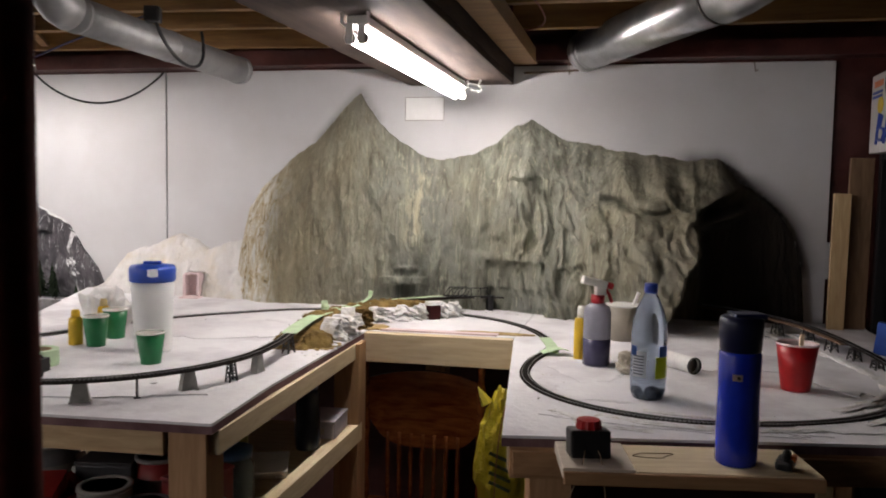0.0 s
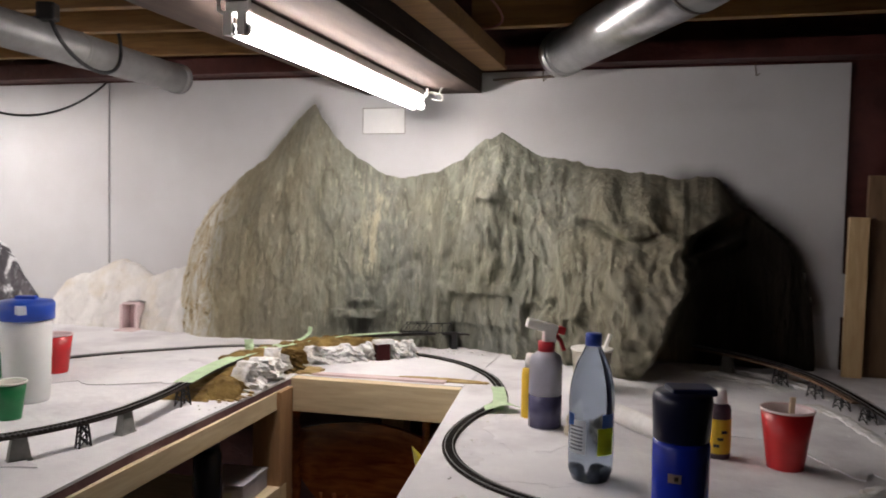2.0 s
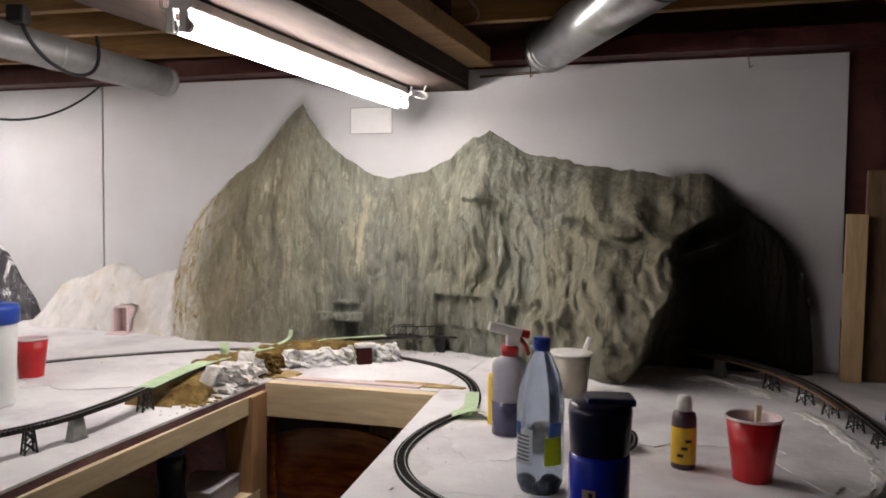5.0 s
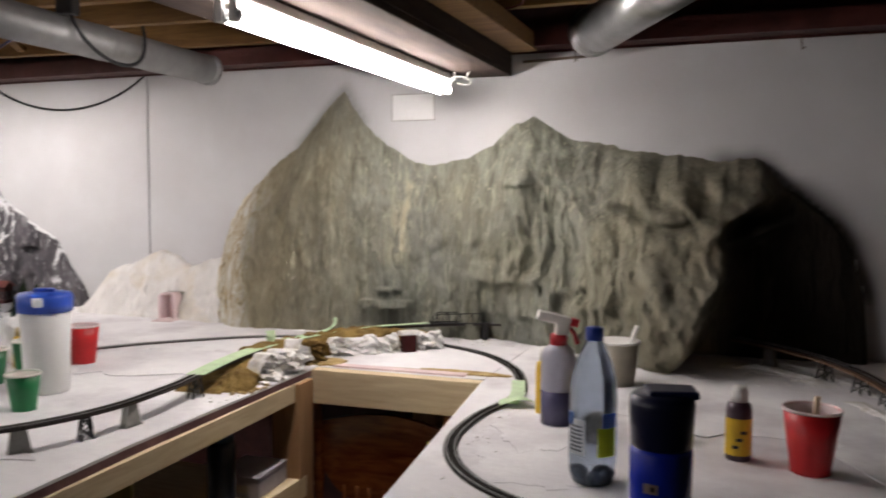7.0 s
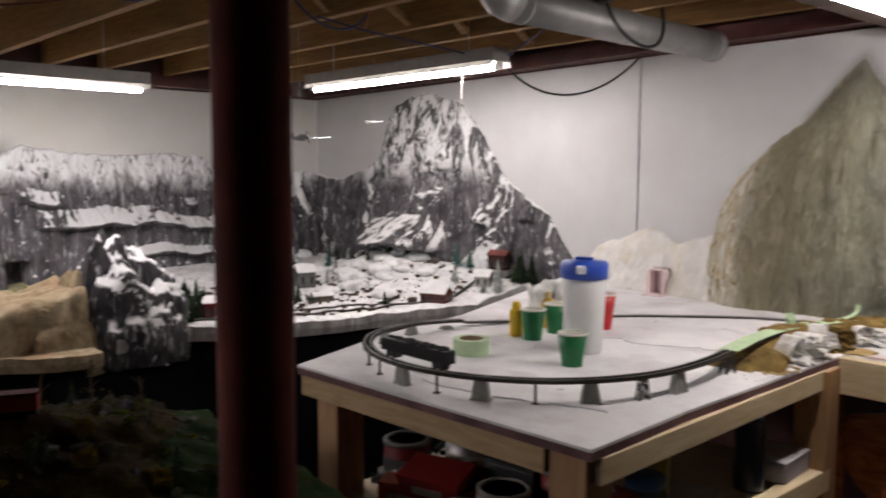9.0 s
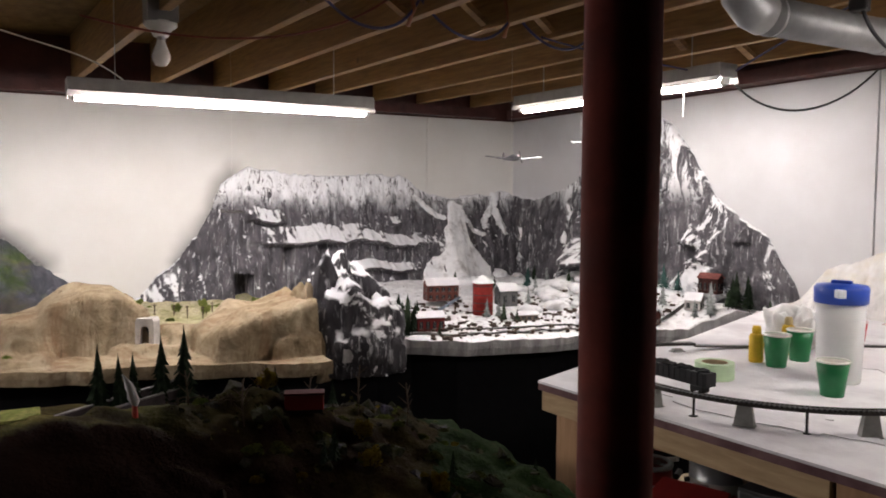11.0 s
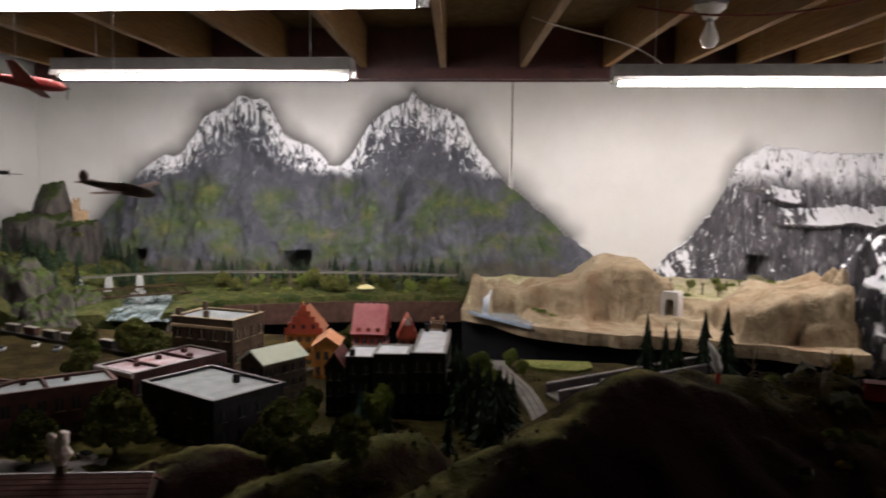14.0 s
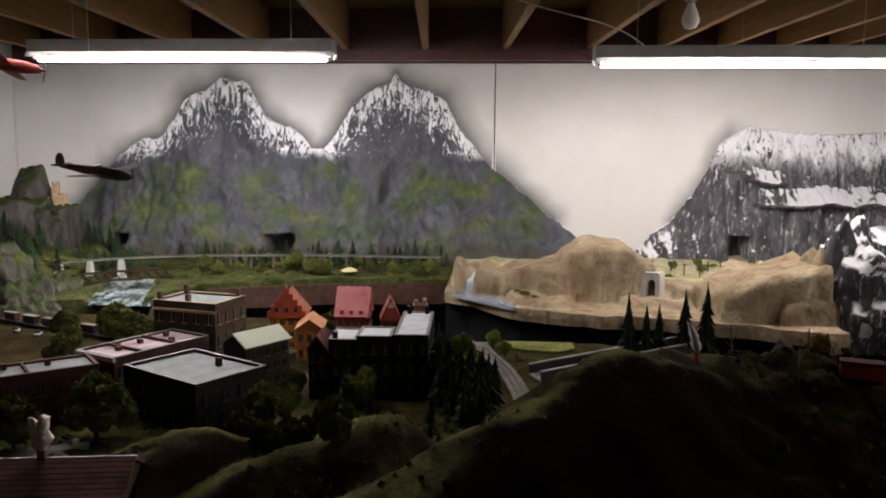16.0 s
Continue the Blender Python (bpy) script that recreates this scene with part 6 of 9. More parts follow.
part("black_rim", lathe([(0.0228, -0.001), (0.0232, 0.004), (0.019, 0.004), (0.019, -0.001), (0.0228, -0.001)], 28, cap=False), BLACKPLASTIC, tube).matrix_local = pose(0, 0, 0, 0, 90, 0)

lump = thing("plaster_lump", (0.565, 2.49, ZT), "crumpled lump of plaster cloth on the table", "plaster lump")
bm = bmesh.new()
bmesh.ops.create_icosphere(bm, subdivisions=3, radius=0.03, matrix=pose(0, 0, 0.026))
for v in bm.verts:
    v.co *= 1 + 0.35 * fr(v.co.x * 50, v.co.y * 50, v.co.z * 50)
    v.co.z = max(v.co.z, 0)
part("cloth", bm, surf("plaster_cloth", (0.35, 0.31, 0.24), (0.6, 0.56, 0.48), 30, 0.9, bmp=0.7), lump)

# shelf board fixed to the front of the right table
board = thing("front_shelf", (0.425, 1.865, 1.058), "narrow pine shelf board screwed to the table front", "shelf", rz=10.5)
part("board", boxed((0.30, -0.07, -0.009), (0.33, 0.155, 0.018), bevel=0.002), LUMBER, board)
part("side_board", boxed((0.068, -0.07, -0.007), (0.13, 0.155, 0.02), bevel=0.002), wood("pale_ply", (0.5, 0.42, 0.33), (0.62, 0.54, 0.44), (1, 8, 8)), board, "pale plywood offcut")
part("edge_strip", boxed((0.235, -0.152, -0.014), (0.46, 0.008, 0.024), bevel=0.002), LUMBER_R, board, "reddish pine edge strip")

flask = thing("water_flask", (0.764, 1.850, 1.058), "tall blue water flask with a navy flip cap", "bottle")
BLUE = plain("cobalt_plastic", (0.010, 0.030, 0.42), 0.22, coat=0.4)
part("body", lathe([(0.036, 0), (0.038, 0.004), (0.0385, 0.06), (0.0375, 0.13), (0.038, 0.204), (0.036, 0.210)], 40), BLUE, flask, smooth=True)
part("cap", lathe([(0.0355, 0.210), (0.037, 0.213), (0.0395, 0.262), (0.0385, 0.270), (0.034, 0.274), (0.0, 0.275)], 40), plain("navy_cap", (0.008, 0.010, 0.035), 0.3), flask, "navy screw cap", smooth=True)
part("flip_lid", boxed((0.010, 0.008, 0.275), (0.060, 0.045, 0.010), 15, 0.004), plain("navy_lid", (0.006, 0.010, 0.05), 0.3), flask, "navy flip lid")
part("sticker", wrap(0.0386, 0.160, 0.172, -2.0, -1.55), plain("buff_sticker", (0.55, 0.42, 0.33), 0.5), flask, "small buff sticker")
part("sticker_print", wrap(0.0389, 0.163, 0.169, -1.78, -1.64), plain("sticker_print", (0.05, 0.03, 0.02), 0.5), flask)

ctl = thing("speed_controller", (0.495, 1.800, 1.061), "black speed controller box with a red knob", "controller", rz=14)
part("case", boxed((0, 0, 0.026), (0.075, 0.06, 0.052), 0, 0.006, rx=-8), BLACKPLASTIC, ctl)
knob = lathe([(0.021, 0.052), (0.022, 0.056), (0.020, 0.070), (0.006, 0.072), (0, 0.072)], 24)
for n, v in enumerate(knob.verts):
    if n % 2 and v.co.xy.length > 0.015:
        v.co.xy *= 1.1
part("knob", knob, plain("red_knob", (0.35, 0.012, 0.012), 0.4), ctl, "ribbed red knob")
for s in (-1, 1):
    part("terminal_wire", sweep(bezier((s * 0.012, -0.03, 0.02), (s * 0.015, -0.05, 0.02), (s * 0.02, -0.06, -0.02), (s * 0.05 - 0.02, -0.045, -0.12)), 0.0012, 6), plain("wire_tan", (0.3, 0.2, 0.12), 0.5), ctl)
wire = thing("wire_loop", (0.615, 1.842, 1.0585), "thin loop of bare wire lying on the shelf board", "wire", rz=14)
part("strand", sweep([(0.035 * math.cos(a) + 0.008 * math.sin(3 * a), 0.014 * math.sin(a), 0.001 + 0.001 * math.cos(2 * a)) for a in np.linspace(0, 11.5, 60)], 0.0008, 5), plain("copper_wire", (0.22, 0.15, 0.08), 0.4, 0.6), wire)
clip = thing("spring_clamp", (0.848, 1.833, 1.058), "small black clamp with an orange jaw", "clamp", rz=70)
part("body", boxed((0, 0, 0.012), (0.05, 0.03, 0.02), 0, 0.007), BLACKPLASTIC, clip)
part("handle", sweep([(-0.02, 0.0, 0.018), (0.0, 0.0, 0.032), (0.024, 0.0, 0.024)], 0.006, 8), BLACKPLASTIC, clip, smooth=True)
part("jaw", boxed((0.008, -0.012, 0.020), (0.022, 0.010, 0.012), 0, 0.003), plain("orange_jaw", (0.6, 0.12, 0.02), 0.4), clip, "orange jaw")

roll = thing("tape_roll", (-0.97, 2.115, ZT), "roll of pale green masking tape lying flat", "tape roll")
part("tape", lathe([(0.034, 0), (0.05, 0), (0.0505, 0.002), (0.0505, 0.041), (0.05, 0.043), (0.034, 0.043), (0.034, 0)], 44, cap=False), TAPE_G, roll, smooth=False)
part("core", lathe([(0.0315, 0.001), (0.034, 0.001), (0.034, 0.042), (0.0315, 0.042), (0.0315, 0.001)], 44, cap=False), plain("card_core", (0.45, 0.36, 0.24), 0.8), roll)

car = thing("hopper_wagon", (-0.782, 1.776, HI + 0.0055), "long black model hopper wagon on the raised line", "model wagon", rz=2)
bm = boxed((0, 0, 0.031), (0.225, 0.032, 0.030), 0, 0.002)
part("body", bm, plain("wagon_black", (0.016, 0.016, 0.018), 0.5), car)
for k in range(14):
    for s in (-1, 1):
        part("side_rib", boxed((-0.104 + 0.016 * k, s * 0.0168, 0.031), (0.0018, 0.002, 0.027)), BLACKPLASTIC, car)
part("load", blob_patch((0, 0), (0.105, 0.012), 80, 0.004, 12, 0.045), plain("coal_load", (0.03, 0.03, 0.032), 0.7), car, "heaped coal load")
for x in (-0.082, 0.082):
    part("bogie", boxed((x, 0, 0.010), (0.034, 0.024, 0.010), 0, 0.002), BLACKPLASTIC, car)
    for dx in (-0.011, 0.011):
        part("wheel_set", sweep([(x + dx, -0.011, 0.0055), (x + dx, 0.011, 0.0055)], 0.0055, 12), RAIL, car)


# ---- model trees ----
def leaf_mat(name, a, b):
    return surf(name, a, b, 60, 0.9, bmp=0.6, bscale=160, dist=0.003, vary=0.25)


PINE, DARKPINE, BLUEPINE = leaf_mat("pine_needles", (0.014, 0.027, 0.014), (0.042, 0.065, 0.034)), leaf_mat("dark_needles", (0.008, 0.013, 0.008), (0.020, 0.032, 0.016)), leaf_mat("blue_needles", (0.02, 0.05, 0.045), (0.05, 0.10, 0.09))
LEAF, DARKLEAF, YELLOWLEAF = leaf_mat("leaf_green", (0.09, 0.125, 0.025), (0.21, 0.23, 0.06)), leaf_mat("leaf_dark", (0.045, 0.058, 0.016), (0.15, 0.15, 0.045)), leaf_mat("leaf_yellow", (0.16, 0.11, 0.008), (0.30, 0.22, 0.02))
FROST = leaf_mat("frosted_needles", (0.10, 0.12, 0.11), (0.42, 0.44, 0.44))
BARK = surf("bark", (0.03, 0.02, 0.013), (0.07, 0.048, 0.03), 40, 0.9)


def conifer(h, r, needles, label, seed, tiers=9):
    rnd = random.Random(seed)
    e = thing("conifer", (0, 0, -5), label, "model tree", "model conifers")
    part("trunk", lathe([(h * 0.022, 0), (h * 0.012, h * 0.6), (0.0005, h * 0.98)], 6), BARK, e)
    bm = bmesh.new()
    for k in range(tiers):
        s = k / (tiers - 1)
        z, q = h * (0.14 + 0.80 * s), r * (1 - s) ** 0.85 + 0.0025
        top = bm.verts.new((rnd.uniform(-1, 1) * 0.06 * r, rnd.uniform(-1, 1) * 0.06 * r, z + h * 0.13))
        n, ring = 14, []
        for i in range(n):
            a = 2 * math.pi * i / n + rnd.uniform(-0.2, 0.2)
            w = q * (rnd.uniform(0.75, 1.15) if i % 2 else rnd.uniform(0.35, 0.6))
            ring.append(bm.verts.new((w * math.cos(a), w * math.sin(a), z - (0.05 * h if i % 2 else 0) * rnd.uniform(0.3, 1))))
        for i in range(n):
            bm.faces.new((ring[i], ring[(i + 1) % n], top))
        low = bm.verts.new((0, 0, z + 0.03 * h))
        for i in range(n):
            bm.faces.new((ring[(i + 1) % n], ring[i], low))
    part("crown", bm, needles, e)
    return e


def leaf_spray(bm, rnd, c, s):
    """Two crossed little leaves."""
    u = Vector((rnd.gauss(0, 1), rnd.gauss(0, 1), rnd.gauss(0, 1))).normalized()
    w = u.orthogonal().normalized()
    n = u.cross(w)
    for p, q in ((u, w), (n, u)):
        bm.faces.new([bm.verts.new(c + s * v) for v in (p, q, -p, -q)])


def broadleaf(h, r, leaves, label, seed, n=90):
    rnd = random.Random(seed)
    e = thing("broadleaf_tree", (0, 0, -5), label, "model tree", "model leafy trees")
    part("trunk", lathe([(h * 0.035, 0), (h * 0.022, h * 0.35), (h * 0.008, h * 0.7)], 6), BARK, e)
    for k in range(4):
        a = 1.57 * k + rnd.random()
        part("limb", sweep([(0, 0, h * 0.3), (0.5 * r * math.cos(a), 0.5 * r * math.sin(a), h * 0.58)], h * 0.01, 5), BARK, e)
    bm = bmesh.new()
    lumps = []
    for k in range(16):
        a, u, q = rnd.uniform(0, 6.28), rnd.uniform(-1, 1), 0.35 + 0.45 * rnd.random()
        lumps.append((Vector((r * q * math.sqrt(1 - u * u) * math.cos(a), r * q * math.sqrt(1 - u * u) * math.sin(a), h * 0.54 + h * 0.44 * q * u)), rnd.uniform(0.28, 0.46) * r))
    for k in range(n * 14):
        c, q = rnd.choice(lumps)
        d = Vector((rnd.gauss(0, 1), rnd.gauss(0, 1), rnd.gauss(0, 1))).normalized()
        leaf_spray(bm, rnd, c + d * q * rnd.uniform(0.6, 1.08), rnd.uniform(0.05, 0.10) * r)
    part("crown", bm, leaves, e)
    return e


def shrub(r, leaves, label, seed):
    rnd = random.Random(seed)
    e = thing("bush", (0, 0, -5), label, "model bush", "model bushes")
    bm = bmesh.new()
    for k in range(420):
        a, q = rnd.uniform(0, 6.28), math.sqrt(rnd.random())
        w = r * q * (1 + 0.2 * math.sin(3 * a + seed))
        leaf_spray(bm, rnd, Vector((w * math.cos(a), w * math.sin(a), r * 0.7 * math.sqrt(max(0, 1 - q * q)) * rnd.uniform(0.6, 1.05))), rnd.uniform(0.07, 0.14) * r)
    part("foliage", bm, leaves, e)
    return e


class Nursery:
    """The first plant of a kind is moved to its place, the next ones are copies."""

    def __init__(self, ob):
        self.ob, self.used = ob, False

    def plant(self, x, y, z, s=1.0, lean=0.0):
        m = pose(x, y, z, lean, 0, (x * 977 + y * 613) % 360)
        o = self.ob
        if self.used:
            o = copy_thing(self.ob, m)
        self.used = True
        o.matrix_basis = m @ Matrix.Diagonal((s, s, s, 1))


fir = [Nursery(conifer(0.10, 0.026, PINE, "small dark green model fir", 1)), Nursery(conifer(0.10, 0.022, DARKPINE, "thin blackish green model fir", 2, 10)), Nursery(conifer(0.10, 0.032, PINE, "bushy green model fir", 3, 8))]
slim = Nursery(conifer(0.17, 0.031, DARKPINE, "tall slim dark model fir on the hill edge", 5, 17))
blue = Nursery(conifer(0.10, 0.027, BLUEPINE, "blue green model spruce", 6))
frost = Nursery(conifer(0.10, 0.026, FROST, "frosted pale grey model fir", 7))
oak = [Nursery(broadleaf(0.12, 0.062, DARKLEAF, "round dark green model tree in the town", 11, 300)), Nursery(broadleaf(0.10, 0.038, LEAF, "light green model tree", 12, 200)), Nursery(broadleaf(0.08, 0.034, LEAF, "small green model tree", 13, 150))]
gold = Nursery(broadleaf(0.07, 0.03, YELLOWLEAF, "small golden yellow model tree", 14, 60))
bush = [Nursery(shrub(0.024, LEAF, "low green model bush", 21)), Nursery(shrub(0.022, DARKLEAF, "low dark green model bush", 22)), Nursery(shrub(0.02, YELLOWLEAF, "low golden model bush", 23))]

# ---- the town on the island ----
GLASSY = plain("model_window", (0.025, 0.03, 0.035), 0.15)
TRIMW = plain("model_trim", (0.13, 0.115, 0.10), 0.6)


def building(at, rz, sx, sy, h, wall, roof, label, storeys=2, cols=(5, 4), gable=0.0, chimneys=(), trim=TRIMW, parapet=0.012):
    """A model house of size sx by sy: walls, roof, a window for each bay, cornice, chimneys."""
    e = thing("model_building", at, label, "model building", "model buildings", rz)
    if gable:
        bm = bmesh.new()
        pts = [(-sx / 2, -sy / 2, 0), (sx / 2, -sy / 2, 0), (sx / 2, sy / 2, 0), (-sx / 2, sy / 2, 0)]
        lo = [bm.verts.new(p) for p in pts]
        hi = [bm.verts.new((p[0], p[1], h)) for p in pts]
        ra, rb = bm.verts.new((-sx / 2, 0, h + gable)), bm.verts.new((sx / 2, 0, h + gable))
        bm.faces.new(lo)
        bm.faces.new((lo[0], lo[1], hi[1], hi[0]))
        bm.faces.new((lo[2], lo[3], hi[3], hi[2]))
        bm.faces.new((lo[1], lo[2], hi[2], rb, hi[1]))
        bm.faces.new((lo[3], lo[0], hi[0], ra, hi[3]))
        bm.faces.new((hi[0], hi[1], rb, ra))
        bm.faces.new((hi[2], hi[3], ra, rb))
        part("wall", bm, wall, e)
        slope = math.degrees(math.atan2(gable, sy / 2))
        run = math.hypot(gable, sy / 2) + 0.008
        for s in (-1, 1):
            part("roof", boxed((0, s * (sy / 4 + 0.002), h + gable / 2 + 0.001), (sx + 0.012, run, 0.004), 0, 0.0, rx=-s * slope), roof, e, "sloping roof")
    else:
        bm = boxed((0, 0, (h - 0.002) / 2), (sx, sy, h - 0.002))
        part("wall", bm, wall, e)
        part("roof", boxed((0, 0, h - 0.0005), (sx - 0.0125, sy - 0.0125, 0.004)), roof, e, "flat roof")
        for c, s in (((0, -sy / 2 + 0.003, h), (sx, 0.006, parapet)), ((0, sy / 2 - 0.003, h), (sx, 0.006, parapet)), ((-sx / 2 + 0.003, 0, h), (0.006, sy - 0.012, parapet)), ((sx / 2 - 0.003, 0, h), (0.006, sy - 0.012, parapet))):
            part("parapet", boxed(c, s), wall, e)
            part("coping", boxed((c[0], c[1], h + parapet * 0.5 + 0.001), (s[0] + 0.002, s[1] + 0.002, 0.002)), trim, e)
    for side in range(4):
        n, ln = (cols[0], sx) if side % 2 == 0 else (cols[1], sy)
        off = sy / 2 if side % 2 == 0 else sx / 2
        for fl in range(storeys):
            for k in range(n):
                u = -ln / 2 + ln * (k + 0.5) / n
                z = h * (fl + 0.55) / (storeys + 0.15)
                wdt, hgt = min(0.016, ln / n * 0.5), h / storeys * 0.46
                w = part("window", boxed((u, -off - 0.0004, z), (wdt, 0.002, hgt)), GLASSY, e)
                part("window_frame", boxed((u, -off - 0.0012, z), (wdt * 0.12, 0.0022, hgt)), trim, w)
                part("window_sill", boxed((u, -off - 0.0015, z - hgt / 2 - 0.001), (wdt + 0.003, 0.004, 0.002)), trim, w)
                w.matrix_local = pose(0, 0, 0, 0, 0, 90 * side)
    for cx, cy, ch in chimneys:
        part("chimney", boxed((cx, cy, h + ch / 2 - 0.006), (0.012, 0.012, ch)), wall, e)
    return e


def brickish(name, c, d=0.6):
    return surf(name, tuple(q * d for q in c), c, 35, 0.85, bmp=0.3, bscale=120, dist=0.002, dirt=tuple(q * 0.4 for q in c), dirt_scale=14)


DKGREY, BROWNB, MAROON, ORANGE = brickish("dark_grey_wall", (0.035, 0.032, 0.034)), brickish("brown_brick", (0.12, 0.085, 0.06)), brickish("maroon_brick", (0.10, 0.05, 0.045)), brickish("orange_stucco", (0.62, 0.27, 0.07), 0.8)
ROOFGREY, ROOFGREEN, ROOFPINK, ROOFBROWN = surf("grey_roof", (0.155, 0.172, 0.172), (0.245, 0.265, 0.265), 20, 0.7, bmp=0.1, dirt=(0.2, 0.2, 0.2), dirt_scale=14), surf("green_tin", (0.40, 0.45, 0.33), (0.52, 0.56, 0.43), 14, 0.6, bmp=0.1), surf("pink_roof", (0.60, 0.20, 0.22), (0.75, 0.32, 0.32), 24, 0.7, bmp=0.2), brickish("brown_shingle", (0.17, 0.085, 0.07))
ROOFPALE = surf("pale_pink_roof", (0.36, 0.27, 0.28), (0.50, 0.41, 0.42), 18, 0.7, bmp=0.1, dirt=(0.2, 0.05, 0.04), dirt_scale=12)
BLACKB = brickish("black_block", (0.025, 0.022, 0.022))
G0 = 0.921
SHOPTRIM = plain("shop_trim", (0.11, 0.065, 0.055), 0.7)
WHITEROOF = surf("white_roof", (0.36, 0.38, 0.40), (0.50, 0.52, 0.53), 22, 0.7, bmp=0.15, dirt=(0.42, 0.42, 0.43), dirt_scale=15)
STONE_TRIM = plain("pale_cornice", (0.55, 0.50, 0.48), 0.7)
building((-1.235, -0.405, G0), 58, 0.27, 0.20, 0.113, DKGREY, ROOFGREY, "dark grey flat roofed corner store with a pale roof", 2, (5, 4), chimneys=((0.03, 0.045, 0.028),), parapet=0.014, trim=plain("store_trim", (0.055, 0.045, 0.045), 0.6))
b2 = building((-1.16, -0.752, G0), 130, 0.25, 0.115, 0.122, MAROON, ROOFGREY, "dark brick row of shops with flat roofs", 2, (7, 3), chimneys=((0.03, 0.02, 0.022), (-0.06, 0.03, 0.022)), trim=SHOPTRIM)
part("party_wall", boxed((-0.02, 0, 0.122), (0.006, 0.105, 0.016)), MAROON, b2)
building((-1.135, -0.975, G0), 75, 0.25, 0.11, 0.122, MAROON, ROOFGREY, "dark brick shop wing with a flat roof", 2, (7, 3), chimneys=((0.05, 0.02, 0.02),), trim=SHOPTRIM)
part("turret", lathe([(0.018, 0), (0.019, 0.03), (0.024, 0.034), (0.024, 0.125), (0.027, 0.13)], 12), brickish("turret_stone", (0.48, 0.36, 0.30)), b2, "pale corner turret").matrix_local = pose(-0.155, -0.028, 0.004)
for k in range(6):
    for fl in range(2):
        part("turret_window", boxed((0.0235, 0, 0.055 + 0.045 * fl), (0.003, 0.008, 0.026)), GLASSY, b2).matrix_local = pose(-0.155, -0.028, 0.004, 0, 0, 60 * k)
part("spire", lathe([(0.029, 0.133), (0.016, 0.15), (0.006, 0.175), (0.0, 0.195)], 12), BLACKB, b2, "dark cone spire").matrix_local = pose(-0.155, -0.028, 0.0)
b3 = building((-1.417, -0.608, G0), 152, 0.29, 0.148, 0.121, MAROON, ROOFPALE, "maroon brick store with a pale pink roof", 2, (8, 4), chimneys=((0.09, 0.03, 0.018), (0.06, -0.03, 0.018), (0.0, 0.02, 0.018), (-0.08, 0.0, 0.018), (-0.05, 0.045, 0.018)))
for x in (-0.06, 0.045):
    part("party_wall", boxed((x, 0, 0.122), (0.007, 0.136, 0.015)), MAROON, b3)
part("cornice", boxed((-0.147, 0, 0.122), (0.007, 0.152, 0.012), bevel=0.002), STONE_TRIM, b3, "white front cornice")
b4 = building((-1.662, -0.553, G0), 75, 0.205, 0.152, 0.196, BROWNB, ROOFGREY, "tall brown brick block with arched windows and a pale roof", 3, (5, 4), chimneys=((-0.09, 0.06, 0.035), (-0.09, -0.06, 0.035), (0.09, 0.06, 0.035), (0.0, -0.055, 0.03)), trim=plain("tan_trim", (0.36, 0.29, 0.18), 0.7))
part("cornice", boxed((0, -0.078, 0.178), (0.205, 0.006, 0.008), bevel=0.001), bpy.data.materials["tan_trim"], b4, "tan cornice")
building((-1.487, -0.335, G0), 147, 0.145, 0.092, 0.122, BROWNB, ROOFGREEN, "brown warehouse with a pale green tin roof", 3, (5, 3), gable=0.028)
REDGABLE = brickish("red_gable", (0.42, 0.085, 0.05), 0.75)
b6 = building((-1.92, -0.36, G0), 6, 0.12, 0.112, 0.112, ORANGE, brickish("red_tiles", (0.40, 0.15, 0.08)), "orange guild house with a red stepped gable", 3, (4, 4), gable=0.068, trim=plain("yellow_trim", (0.55, 0.36, 0.10), 0.7))
for k, (w, z) in enumerate(((0.118, 0.0), (0.096, 0.018), (0.07, 0.036), (0.042, 0.054), (0.018, 0.072))):
    part("gable_step", boxed((0.0625, 0, 0.118 + z), (0.007, w, 0.019)), REDGABLE, b6, "red stepped gable")
for s in (-0.03, 0.0, 0.03):
    part("gable_window", boxed((0.0665, s, 0.132), (0.002, 0.009, 0.014)), GLASSY, b6)
part("gable_finial", lathe([(0.004, 0.20), (0.003, 0.206), (0.0, 0.214)], 8), ORANGE, b6).matrix_local = pose(0.0625, 0, 0)
building((-1.80, -0.262, G0), 8, 0.12, 0.075, 0.098, ORANGE, brickish("orange_tiles", (0.62, 0.30, 0.16), 0.8), "small orange annex with a salmon tiled roof", 2, (3, 3), gable=0.026)
b7 = building((-1.90, -0.147, G0), 90, 0.094, 0.11, 0.118, brickish("red_stucco", (0.36, 0.07, 0.055)), ROOFPINK, "red town house with a steep pink roof", 3, (4, 4), gable=0.078)
for k in range(5):
    part("merlon", boxed((-0.04 + 0.02 * k, 0, 0.199), (0.009, 0.006, 0.009)), ROOFPINK, b7)
for k in range(3):
    part("dormer", boxed((-0.03 + 0.03 * k, -0.048, 0.126), (0.012, 0.016, 0.018)), REDGABLE, b7)
b8 = building((-1.88, -0.03, G0), 10, 0.07, 0.055, 0.11, brickish("red_tower_wall", (0.36, 0.10, 0.06)), brickish("red_tower_tiles", (0.34, 0.08, 0.055)), "narrow red gabled tower house", 3, (2, 2), gable=0.06)
for k, (w, z) in enumerate(((0.055, 0.0), (0.038, 0.02), (0.02, 0.04))):
    part("gable_step", boxed((0.037, 0, 0.118 + z), (0.006, w, 0.021)), STONE_TRIM if k == 2 else REDGABLE, b8)
